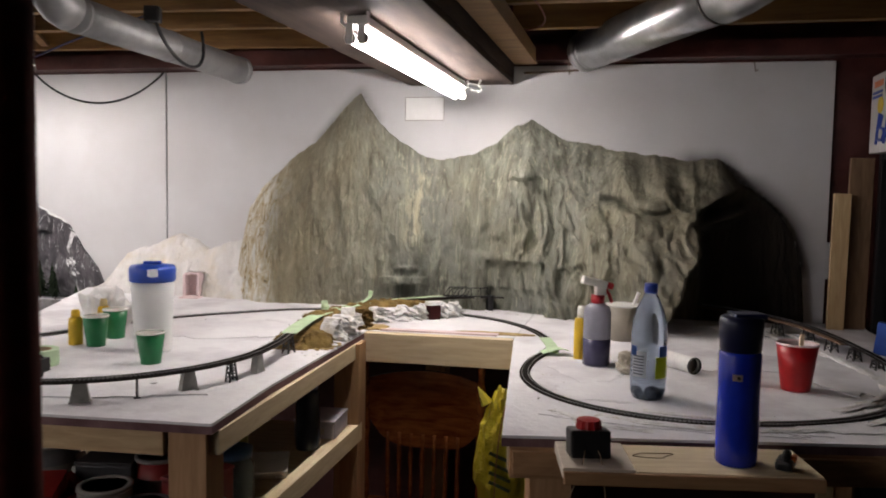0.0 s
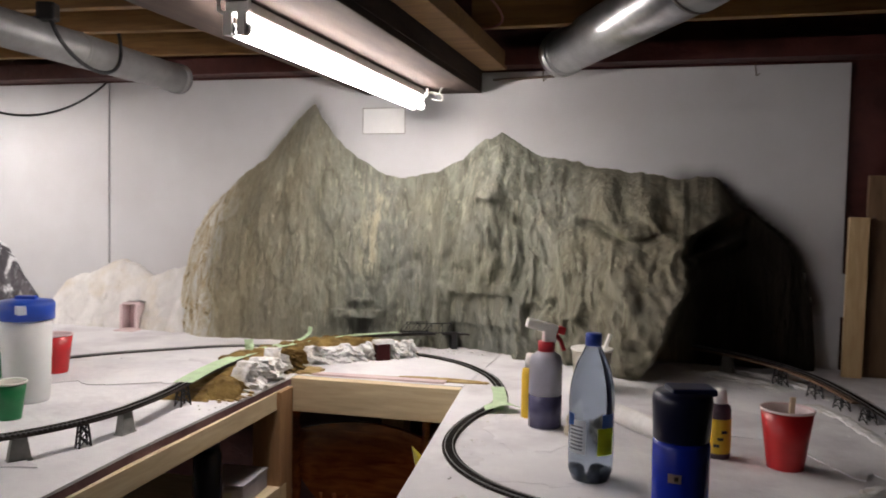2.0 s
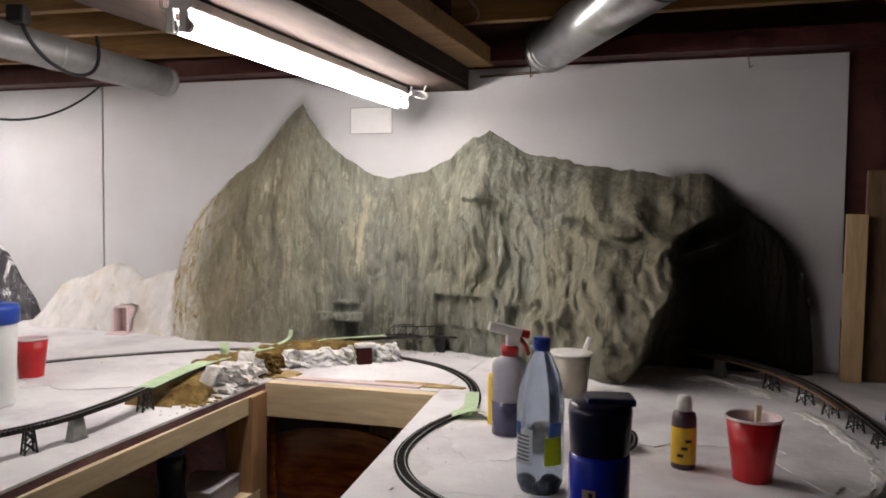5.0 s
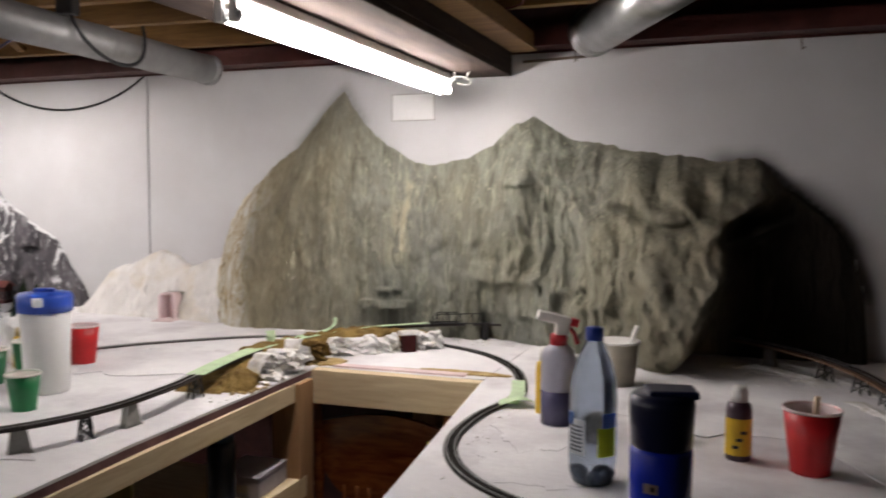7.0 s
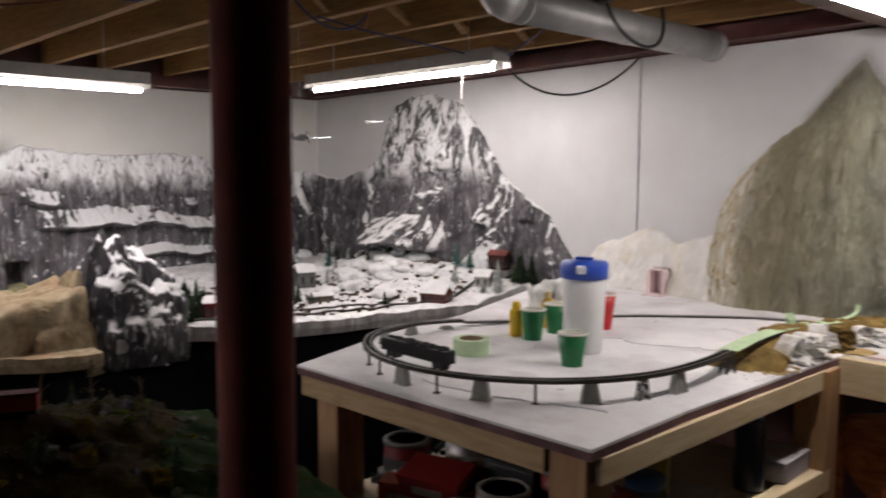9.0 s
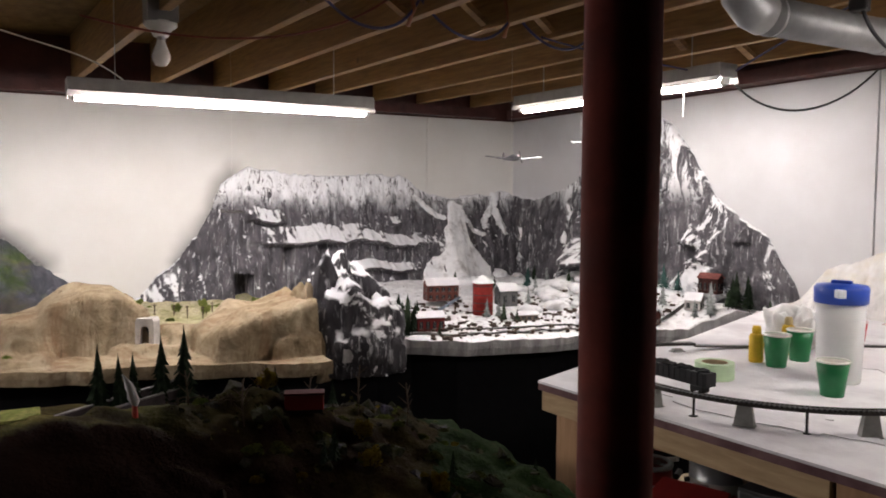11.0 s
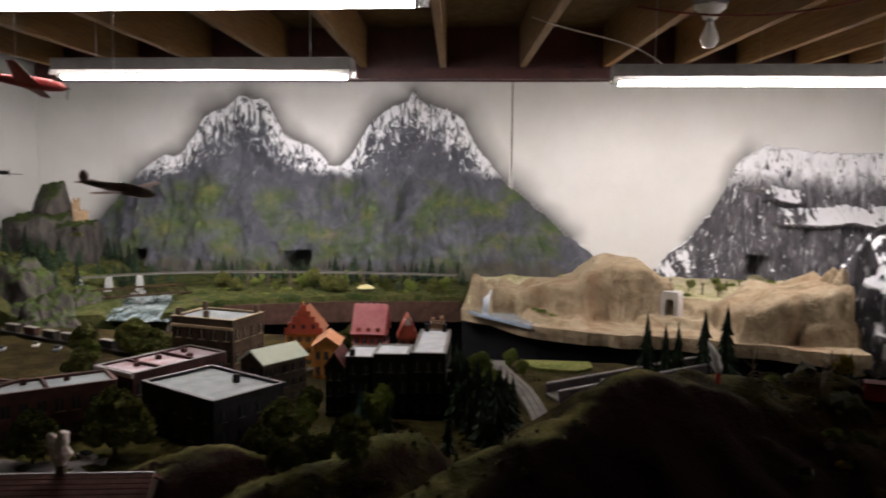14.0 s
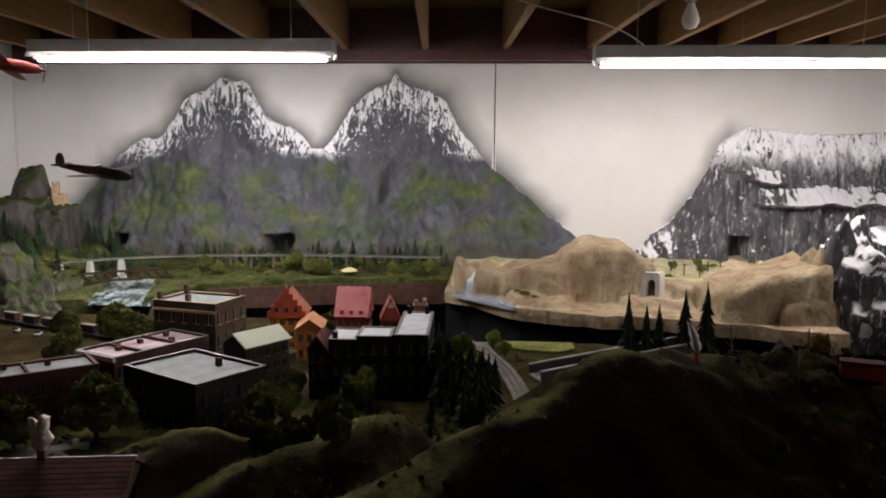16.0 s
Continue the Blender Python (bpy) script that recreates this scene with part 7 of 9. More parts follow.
building((-1.86, 0.066, G0), 5, 0.045, 0.042, 0.15, brickish("sand_tower_wall", (0.36, 0.22, 0.12)), REDGABLE, "narrow sand coloured tower house with merlons", 3, (2, 2), chimneys=((0.015, 0.013, 0.03), (0.015, -0.013, 0.03), (-0.015, 0.013, 0.03)))
building((-1.55, 0.083, G0), 2, 0.30, 0.086, 0.163, BLACKB, WHITEROOF, "black walled factory block with a white roof", 3, (6, 3), chimneys=((-0.13, -0.025, 0.03), (-0.13, 0.025, 0.03)), parapet=0.005)
building((-1.455, -0.008, G0), 2, 0.115, 0.088, 0.158, BLACKB, WHITEROOF, "black walled factory wing with a white roof", 3, (4, 3), parapet=0.005)
building((-1.468, -0.09, G0), 2, 0.13, 0.07, 0.147, BLACKB, WHITEROOF, "black walled low factory wing with a white roof", 3, (4, 2), chimneys=((0.05, -0.02, 0.025),), parapet=0.005)
building((-1.44, -0.150, G0), 2, 0.11, 0.044, 0.128, BLACKB, brickish("maroon_tiles", (0.12, 0.04, 0.035)), "dark maroon gabled house beside the factory", 3, (3, 2), gable=0.03)
shed = building((-0.684, -0.431, 0.925), 99, 0.25, 0.16, 0.055, brickish("shed_wall", (0.07, 0.05, 0.04)), ROOFBROWN, "brown shingled station house with a smoking chimney", 1, (6, 3), gable=0.045)
part("ridge_cap", boxed((0, 0, 0.1055), (0.264, 0.005, 0.003)), TRIMW, shed)
part("chimney", boxed((-0.021, 0.0, 0.104), (0.013, 0.013, 0.034)), BROWNB, shed)
for s in (-1, 1):
    for k in range(9):
        y = 0.085 * (k + 0.5) / 9
        part("shingle_course", boxed((0, s * (0.002 + y), 0.055 + 0.045 * (1 - (y / 0.08)) + 0.0052), (0.262, 0.0095, 0.0018), rx=-s * 27), ROOFBROWN, shed)
smoke = thing("cotton_smoke", (-0.681, -0.452, 1.044), "puff of white cotton smoke on a chimney", "cotton puff")
bm = bmesh.new()
for pts in (((0, 0, 0.004, 0.006), (0.002, -0.006, 0.018, 0.011), (0, -0.010, 0.032, 0.011), (0.001, -0.013, 0.044, 0.009), (0, -0.016, 0.052, 0.006)), ((0, 0.003, 0.012, 0.009), (0.001, 0.007, 0.022, 0.011), (0, 0.003, 0.034, 0.009), (-0.001, 0.004, 0.046, 0.010), (0, 0.007, 0.057, 0.008))):
    for a, b in zip(pts, pts[1:]):
        for k in range(4):
            c = [p + (q - p) * k / 4 for p, q in zip(a, b)]
            bmesh.ops.create_icosphere(bm, subdivisions=3, radius=c[3], matrix=pose(c[0], c[1], c[2]))
for v in bm.verts:
    w = v.co * 70
    v.co += 0.0035 * Vector((fr(w.x, w.y, w.z, 3), fr(w.x + 7, w.y, w.z, 3), fr(w.x, w.y + 5, w.z, 3)))
part("tuft", bm, surf("cotton", (0.74, 0.62, 0.55), (0.85, 0.75, 0.69), 60, 0.95, bmp=0.8, bscale=200), smoke, smooth=True)


def smoke_wisp():
    bm = lathe([(0.0035, 0.020), (0.007, 0.026), (0.0095, 0.034), (0.007, 0.044), (0.008, 0.052), (0.005, 0.062), (0.001, 0.078)], 12)
    for v in bm.verts:
        k = (v.co.z - 0.02) / 0.058
        v.co += Vector((0.003 * fr(v.co.x * 150, v.co.y * 150, v.co.z * 60), -0.018 * max(0.0, k) ** 1.6 + 0.003 * fr(v.co.z * 70, 2, v.co.x * 150), 0))
    return bm


mist = thing("cotton_smoke", (-0.916, 0.672, island_h(-0.916, 0.672) - 0.002), "wisp of white cotton smoke on a small red stack", "cotton puff")
part("stack", lathe([(0.005, 0), (0.004, 0.022)], 10), plain("red_stack", (0.35, 0.03, 0.02), 0.5), mist, "small red stack")
part("tuft", smoke_wisp(), surf("cotton_b", (0.72, 0.70, 0.68), (0.82, 0.80, 0.78), 60, 0.95, bmp=0.8, bscale=200), mist, smooth=True)

# streets and the ramp
def street(pts, w, label, m=ASPHALT):
    e = thing("model_street", (0, 0, 0), label, "model road", "model roads")
    p = [Vector((q[0], q[1], max(q[2], island_h(q[0], q[1]) + 0.004))) for q in smooth_path(pts, 8)]
    part("paving", ribbon(p, 0, w, 0.004), m, e)


street([(-2.02, 0.25, 0.925), (-1.91, 0.268, 0.925), (-1.75, 0.315, 0.925), (-1.61, 0.346, 0.925), (-1.42, 0.372, 0.925), (-1.24, 0.378, 0.925)], 0.05, "grey model street with tram rails between the trees")
tram = thing("tram_track", (0, 0, 0), "dark tram rails laid in the model street", "model track")
for off in (-0.009, 0.009):
    p = [Vector((q[0], q[1], island_h(q[0], q[1]) + 0.0075)) for q in smooth_path([(-2.02, 0.25, 0), (-1.91, 0.268, 0), (-1.75, 0.315, 0), (-1.61, 0.346, 0), (-1.42, 0.372, 0), (-1.24, 0.378, 0)], 8)]
    part("rail", ribbon(p, off, 0.003, 0.002), RAIL, tram)
street([(-0.88, -1.08, 0.926), (-0.88, -0.85, 0.926), (-0.87, -0.68, 0.926), (-0.92, -0.52, 0.926)], 0.22, "pale grey paved model square before the shops", surf("paved_square", (0.20, 0.18, 0.17), (0.30, 0.27, 0.26), 20, 0.9, bmp=0.3))
street([(-2.02, -0.20, 0.925), (-1.70, -0.42, 0.925), (-1.40, -0.44, 0.925), (-1.29, -0.22, 0.925)], 0.04, "grey model street through the town")
ramp_b = thing("girder_bridge", (-1.70, 0.66, 0.926), "grey girder road bridge ramp beside the hill", "model bridge", rz=111)
part("deck", boxed((0, 0, 0.03), (0.54, 0.075, 0.005), ry=-6), ASPHALT, ramp_b)
for s in (-1, 1):
    part("girder", boxed((0, s * 0.04, 0.034), (0.54, 0.004, 0.05), ry=-6), brickish("girder_plate", (0.11, 0.09, 0.095)), ramp_b)
    part("coping", boxed((0, s * 0.04, 0.058), (0.54, 0.010, 0.004), ry=-6), brickish("girder_cap", (0.30, 0.28, 0.27), 0.8), ramp_b)
for x in (-0.1, 0.03, 0.15):
    part("pier", boxed((x, 0, 0.012), (0.02, 0.06, 0.05)), GREYPIER, ramp_b)
street([(-1.30, -1.32, 0.927), (-1.50, -1.10, 0.927), (-1.72, -0.93, 0.927)], 0.045, "tan gravel model lane behind the shops", surf("tan_gravel", (0.13, 0.105, 0.075), (0.20, 0.165, 0.12), 30, 0.9, bmp=0.4))
lawn = thing("lawn_patch", (0, 0, 0), "light green grass plot behind the trees", "lawn")
part("turf", slab([(-2.03, 0.33), (-1.97, 0.32), (-1.92, 0.38), (-1.90, 0.50), (-1.95, 0.55), (-2.03, 0.55)], 0.915, 0.929), ground_mix("lawn_turf", [(0.07, 0.09, 0.025), (0.13, 0.145, 0.04), (0.20, 0.18, 0.07)], 9), lawn)
for k, (x, y, rz) in enumerate(((-1.95, -1.42, 20), (-2.02, -1.34, 25), (-1.98, -1.24, 15), (-2.10, -1.20, 30), (-1.93, -1.13, 20), (-2.0, -1.50, 10), (-2.05, -1.02, 25), (-1.02, -0.60, 70))):
    e = thing("model_car", (x, y, island_h(x, y)), "small grey model car parked on the island", "model car", "model cars", rz)
    paint = plain("car_paint", ((0.4, 0.4, 0.42), (0.5, 0.48, 0.45), (0.25, 0.26, 0.28))[k % 3], 0.3)
    part("body", boxed((0, 0, 0.007), (0.045, 0.018, 0.008), bevel=0.002), paint, e)
    part("cabin", boxed((-0.002, 0, 0.0135), (0.024, 0.015, 0.007), bevel=0.002), GLASSY, e)
    for a in (-1, 1):
        for c in (-1, 1):
            part("wheel", sweep([(a * 0.014, c * 0.007, 0.0035), (a * 0.014, c * 0.0095, 0.0035)], 0.0035, 8), BLACKPLASTIC, e)
yard = smooth_path([(-2.28, -1.70, 0.93), (-2.10, -1.30, 0.93), (-1.95, -0.95, 0.93), (-1.90, -0.75, 0.93)], 8)
track([Vector((q[0], q[1], island_h(q[0], q[1]) + 0.006)) for q in yard], "model railway line behind the shops")

for k in range(7):
    p = yard[3 + 2 * k]
    d = yard[4 + 2 * k] - yard[2 + 2 * k]
    e = thing("freight_wagon", (p[0], p[1], island_h(p[0], p[1]) + 0.012), "dark boxy model freight wagon in the yard", "model wagon", "freight wagons", math.degrees(math.atan2(d[1], d[0])))
    part("body", boxed((0, 0, 0.015), (0.062, 0.022, 0.022), 0, 0.001), (RAIL, MAROON, DKGREY)[k % 3], e)
    part("roof", boxed((0, 0, 0.0275), (0.064, 0.024, 0.003), 0, 0.001), TRIMW, e)
    part("underframe", boxed((0, 0, 0.002), (0.056, 0.014, 0.006)), BLACKPLASTIC, e)
rnd = random.Random(31)
for x, y, s, k in ((-1.05, -0.555, 1.2, 0), (-0.97, -0.69, 0.95, 0), (-1.125, -0.205, 0.95, 0), (-1.235, -0.185, 0.95, 1), (-1.327, -0.025, 1.2, 1), (-1.95, 0.29, 0.75, 1), (-2.0, -0.26, 1.0, 2), (-1.80, -0.80, 1.0, 0), (-1.90, -0.93, 1.1, 0), (-1.72, -0.78, 0.9, 0),
                   (-1.60, -0.86, 0.9, 2), (-0.80, -0.10, 0.55, 0), (-0.78, 0.03, 0.5, 0), (-1.52, 0.195, 1.7, 1), (-1.46, 0.235, 1.35, 1), (-1.60, 0.22, 1.2, 1), (-1.85, -1.05, 1.1, 2), (-0.62, -0.02, 0.45, 0), (-1.93, -0.22, 1.0, 0), (-1.86, 0.33, 0.6, 1), (-2.1, -1.6, 1.6, 1), (-1.62, -0.95, 0.8, 0)):
    oak[k].plant(x, y, island_h(x, y) - 0.003, s)
for x, y, s in ((-1.345, -0.33, 0.85), (-1.56, -0.34, 0.75), (-1.40, -0.21, 0.6), (-0.94, -0.20, 0.95), (-1.01, -0.03, 0.8), (-0.97, -0.11, 0.7), (-1.97, -1.13, 0.8), (-1.93, -0.93, 0.7), (-1.88, -0.86, 0.6), (-1.08, -0.10, 0.5)):
    oak[0].plant(x, y, island_h(x, y) - 0.003, s)
fir[1].plant(-1.09, 0.035, island_h(-1.09, 0.035) - 0.003, 1.0)
for x, y, s, k in ((-1.56, 0.165, 1.5, 2), (-1.50, 0.15, 1.75, 0), (-1.44, 0.165, 1.65, 0), (-1.40, 0.155, 1.4, 1), (-1.36, 0.19, 1.6, 1), (-1.36, 0.165, 1.2, 2), (-1.01, 0.172, 0.85, 1), (-2.0, -0.07, 0.85, 0), (-1.27, 0.20, 1.2, 1), (-0.98, -0.02, 0.5, 0), (-1.12, 0.16, 0.7, 0)):
    fir[k].plant(x, y, island_h(x, y) - 0.003, s)
for x, y, s in ((-1.42, 0.18, 0.95), (-1.385, 0.165, 0.9)):
    slim.plant(x, y, island_h(x, y) - 0.003, s)
for x, y, s in ((-1.34, 0.215, 1.7), (-1.30, 0.245, 1.65), (-1.24, 0.24, 1.7), (-1.20, 0.265, 1.75), (-1.25, 0.285, 1.6), (-1.31, 0.30, 1.35), (-1.17, 0.235, 1.5), (-1.33, 0.27, 1.5)):
    fir[1].plant(x, y, island_h(x, y) - 0.003, s)
blue.plant(-1.32, -0.066, island_h(-1.32, -0.066), 1.0)
for x, y, s in ((-1.75, 0.683, 1.28), (-1.74, 0.733, 1.18), (-1.75, 0.771, 1.2), (-1.75, 0.844, 1.36), (-1.75, 0.905, 1.5)):
    slim.plant(x, y, island_h(x, y) - 0.003, s)
for k in range(110):
    x, y = rnd.uniform(-2.0, -0.5), rnd.uniform(-1.0, 0.45)
    if 0.94 < island_h(x, y) < 1.0 or rnd.random() < 0.3 and island_h(x, y) < 1.0:
        bush[rnd.randrange(2)].plant(x, y, island_h(x, y) - 0.002, rnd.uniform(0.4, 0.9))
TUFT = leaf_mat("turf_tufts", (0.022, 0.023, 0.007), (0.062, 0.054, 0.016))
tufts = thing("turf_tufts", (0, 0, 0), "olive turf tufts scattered over the dark hills", "turf")
bm = bmesh.new()
for k in range(2600):
    x, y = rnd.uniform(-1.9, -0.35), rnd.uniform(-1.0, 1.4)
    if fr(x * 4, y * 4, 2) > 0.0 and not (x > -0.86 and (abs(y + 0.25) < 0.10 or 0.42 < y < 0.78)):
        leaf_spray(bm, rnd, Vector((x, y, island_h(x, y) + 0.002)), rnd.uniform(0.003, 0.008))
tagged(part("tuft", bm, TUFT, tufts), kind="stuff")
tufts["kind"] = "stuff"
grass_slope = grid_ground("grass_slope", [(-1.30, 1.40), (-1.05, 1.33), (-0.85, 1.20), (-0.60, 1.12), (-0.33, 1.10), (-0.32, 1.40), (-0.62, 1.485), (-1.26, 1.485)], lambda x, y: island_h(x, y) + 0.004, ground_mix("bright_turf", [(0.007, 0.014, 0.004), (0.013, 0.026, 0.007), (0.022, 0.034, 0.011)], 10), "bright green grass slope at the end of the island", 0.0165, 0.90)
# the rough end of the island
for k in range(26):
    x, y = rnd.uniform(-1.55, -0.45), rnd.uniform(0.75, 1.42)
    fir[1].plant(x, y, island_h(x, y) - 0.003, rnd.uniform(0.35, 0.7)) if rnd.random() < 0.3 else bush[rnd.choice((0, 1, 1))].plant(x, y, island_h(x, y) - 0.002, rnd.uniform(0.5, 1.1))
for k in range(70):
    x, y = rnd.uniform(-1.6, -0.4), rnd.uniform(0.78, 1.42)
    bush[rnd.choice((0, 0, 1, 2))].plant(x, y, island_h(x, y) - 0.002, rnd.uniform(0.3, 0.8))
for x, y in ((-0.90, 1.09), (-0.80, 1.06), (-1.02, 0.93), (-0.72, 1.16)):
    gold.plant(x, y, island_h(x, y) - 0.004, 0.75)
DEADWOOD = surf("dead_twigs", (0.07, 0.05, 0.035), (0.13, 0.095, 0.07), 40, 0.9)
for k, (x, y, h) in enumerate(((-1.15, 0.80, 0.10), (-1.2, 0.98, 0.12), (-1.05, 0.92, 0.10), (-1.1, 1.16, 0.13), (-1.25, 1.1, 0.10), (-0.92, 0.86, 0.09), (-1.32, 0.88, 0.09), (-0.98, 1.22, 0.10))):
    e = thing("bare_tree", (x, y, island_h(x, y) - 0.003), "thin leafless brown model tree", "model tree", "bare model trees", rz=50 * k)
    part("trunk", sweep([(0, 0, 0), (0.003, 0.002, h * 0.5), (0.001, -0.002, h)], 0.0016, 5), DEADWOOD, e)
    for i in range(6):
        a, z = i * 2.2, h * (0.35 + 0.1 * i)
        part("twig", sweep([(0.002, 0, z), (0.018 * math.cos(a), 0.018 * math.sin(a), z + 0.016)], 0.0008, 4), DEADWOOD, e)
wagon = thing("red_wagon", (-0.965, 0.99, island_h(-0.965, 0.99)), "small dark red model wagon on the dark hillside", "model wagon", rz=70)
part("body", boxed((0, 0, 0.022), (0.075, 0.032, 0.03), 0, 0.002), plain("wagon_red", (0.22, 0.018, 0.015), 0.5), wagon)
part("roof", boxed((0, 0, 0.039), (0.078, 0.036, 0.004), 0, 0.0015), plain("wagon_roof", (0.06, 0.012, 0.012), 0.8), wagon)
part("underframe", boxed((0, 0, 0.004), (0.07, 0.022, 0.008)), BLACKPLASTIC, wagon)
fence = thing("rail_fence", (-1.02, 0.80, 0), "low grey wooden model fence on the dark hill", "model fence", rz=65)
for k in range(9):
    fx = -0.08 + 0.02 * k
    w = pose(-1.02, 0.80, 0, 0, 0, 65) @ Vector((fx, 0, 0))
    part("post", boxed((fx, 0, island_h(w.x, w.y) + 0.008), (0.002, 0.002, 0.022)), DEADWOOD, fence)
for dz in (0.008, 0.015):
    pts = []
    for k in range(17):
        w = pose(-1.02, 0.80, 0, 0, 0, 65) @ Vector((-0.08 + 0.01 * k, 0, 0))
        pts.append((-0.08 + 0.01 * k, 0, island_h(w.x, w.y) + dz))
    part("fence_rail", sweep(pts, 0.0009, 4), DEADWOOD, fence)
rocks = thing("boulders", (0, 0, 0), "scattered grey boulders on the dark hillside", "model rocks")
bm = bmesh.new()
for k in range(130):
    x, y = rnd.uniform(-1.5, -0.5), rnd.uniform(0.78, 1.4)
    s = rnd.uniform(0.006, 0.022)
    vs = bmesh.ops.create_icosphere(bm, subdivisions=1, radius=s, matrix=pose(x, y, island_h(x, y), 0, 0, rnd.uniform(0, 360)))["verts"]
    for v in vs:
        v.co += Vector((rnd.uniform(-1, 1), rnd.uniform(-1, 1), rnd.uniform(-0.6, 0.4))) * s * 0.5
tagged(part("boulder_heap", bm, RUBBLE, rocks), kind="stuff")
rocks["kind"] = "stuff"

# ---- snow village ----
SROOF = surf("snowy_roof", (0.70, 0.70, 0.72), (0.82, 0.83, 0.84), 18, 0.85, bmp=0.3)
REDW, BRW = brickish("red_boards", (0.26, 0.03, 0.025)), brickish("brown_boards", (0.12, 0.04, 0.03))
def sz(x, y): return snow_h(x, y) - 0.002


building((-2.66, 2.14, sz(-2.66, 2.14)), 78, 0.125, 0.085, 0.066, brickish("dark_red_boards", (0.14, 0.02, 0.02)), SROOF, "dark red hut with a snowy roof", 1, (4, 2), gable=0.02)
building((-3.22, 2.50, sz(-3.22, 2.50) + 0.03), 78, 0.17, 0.10, 0.085, brickish("pale_boards", (0.13, 0.05, 0.04)), SROOF, "brown mine house with a snowy roof", 2, (5, 2), gable=0.03)
tower = thing("water_tower", (-2.95, 2.60, sz(-2.95, 2.60)), "round red water tower with a snowy cone roof", "water tower")
part("tank", lathe([(0.052, 0.0), (0.052, 0.165)], 20), REDW, tower, smooth=True)
part("roof", lathe([(0.06, 0.163), (0.058, 0.168), (0.0, 0.205)], 20), SROOF, tower, "snowy cone roof")
for z in (0.02, 0.06, 0.10, 0.145):
    part("hoop", lathe([(0.0525, z), (0.0535, z + 0.002), (0.0525, z + 0.004)], 20, cap=False), BLACKPLASTIC, tower)
building((-3.12, 2.85, sz(-3.12, 2.85)), 80, 0.10, 0.09, 0.085, brickish("grey_boards", (0.14, 0.14, 0.14)), SROOF, "grey coal shed with a snowy roof", 1, (2, 2), gable=0.035)
building((-2.33, 3.12, sz(-2.33, 3.12)), 22, 0.13, 0.085, 0.045, BRW, SROOF, "small dark red chalet with a snowy roof", 1, (4, 3), gable=0.035)
building((-2.25, 3.36, sz(-2.25, 3.36)), 25, 0.075, 0.065, 0.05, brickish("white_hut", (0.5, 0.48, 0.46)), SROOF, "small white hut with a snowy roof", 1, (2, 2), gable=0.03)
building((-2.26, 3.475, sz(-2.26, 3.475) + 0.05), 15, 0.10, 0.06, 0.075, brickish("dark_barn", (0.05, 0.02, 0.018)), brickish("barn_roof", (0.22, 0.08, 0.07)), "dark red barn standing on the slope", 1, (4, 2), gable=0.02)
building((-2.75, 2.72, sz(-2.75, 2.72)), 75, 0.12, 0.07, 0.03, brickish("lumber_shed", (0.16, 0.12, 0.10)), SROOF, "low lumber shed with a snowy roof", 1, (4, 2), gable=0.012)
chute = thing("coal_chute", (-3.05, 2.46, sz(-3.05, 2.46)), "sloping blue grey coal chute between the houses", "chute", rz=75)
part("trough", boxed((0, 0, 0.045), (0.13, 0.025, 0.01), ry=-30), brickish("chute_tin", (0.16, 0.18, 0.22)), chute)
for x in (-0.03, 0.03):
    part("leg", boxed((x, 0, 0.02 + x * 0.3), (0.004, 0.02, 0.05)), DEADWOOD, chute)
for x, y, s, k in ((-2.52, 1.945, 1.0, 1), (-2.56, 1.985, 0.7, 1), (-2.60, 2.03, 1.1, 1), (-2.66, 2.07, 1.3, 1), (-2.72, 2.11, 1.4, 1), (-2.70, 2.0, 1.35, 1), (-2.78, 2.04, 1.5, 1), (-2.85, 2.08, 1.5, 1), (-2.92, 2.16, 1.3, 0), (-2.62, 2.02, 0.85, 0), (-2.70, 2.05, 1.0, 0), (-2.78, 2.02, 1.1, 1), (-2.85, 2.10, 1.15, 0), (-2.90, 1.98, 1.2, 1), (-3.0, 2.05, 1.3, 0), (-2.52, 2.12, 0.55, 0), (-2.75, 2.60, 0.95, 0), (-2.68, 2.63, 0.6, 2), (-3.3, 2.6, 1.1, 1), (-3.4, 2.95, 1.1, 0),
                   (-2.12, 3.47, 1.5, 1), (-2.08, 3.45, 1.75, 1), (-2.04, 3.48, 1.6, 1), (-2.01, 3.46, 1.3, 1), (-2.15, 3.50, 1.3, 1), (-2.10, 3.42, 1.0, 0), (-2.85, 3.35, 1.2, 0), (-2.95, 3.30, 1.1, 1), (-3.05, 3.22, 1.0, 0), (-3.5, 3.3, 1.3, 1), (-3.6, 2.8, 1.2, 0), (-1.93, 3.50, 0.7, 0), (-2.40, 2.86, 0.75, 0), (-2.35, 3.05, 0.5, 1)):
    fir[k].plant(x, y, sz(x, y), s)
for x, y, s in ((-2.86, 2.57, 1.0), (-2.83, 2.62, 0.85), (-3.2, 3.1, 1.1), (-2.15, 3.36, 1.45), (-2.12, 3.33, 1.1), (-2.19, 3.30, 0.9), (-2.4, 3.3, 1.1), (-3.3, 3.25, 1.2), (-3.05, 2.95, 0.9)):
    frost.plant(x, y, sz(x, y), s)
for x, y, s in ((-3.35, 3.15, 1.4), (-2.50, 3.40, 1.3), (-2.44, 3.44, 1.1)):
    blue.plant(x, y, sz(x, y), s)


def snow_line(pts):
    return [Vector((x, y, snow_h(x, y) + 0.004)) for x, y, _ in smooth_path([(a, b, 0) for a, b in pts], 8)]


track(snow_line([(-2.62, 1.98), (-2.50, 2.15), (-2.42, 2.45), (-2.38, 2.8), (-2.34, 3.15), (-2.30, 3.5)]), "snowed in model railway line along the shelf edge")
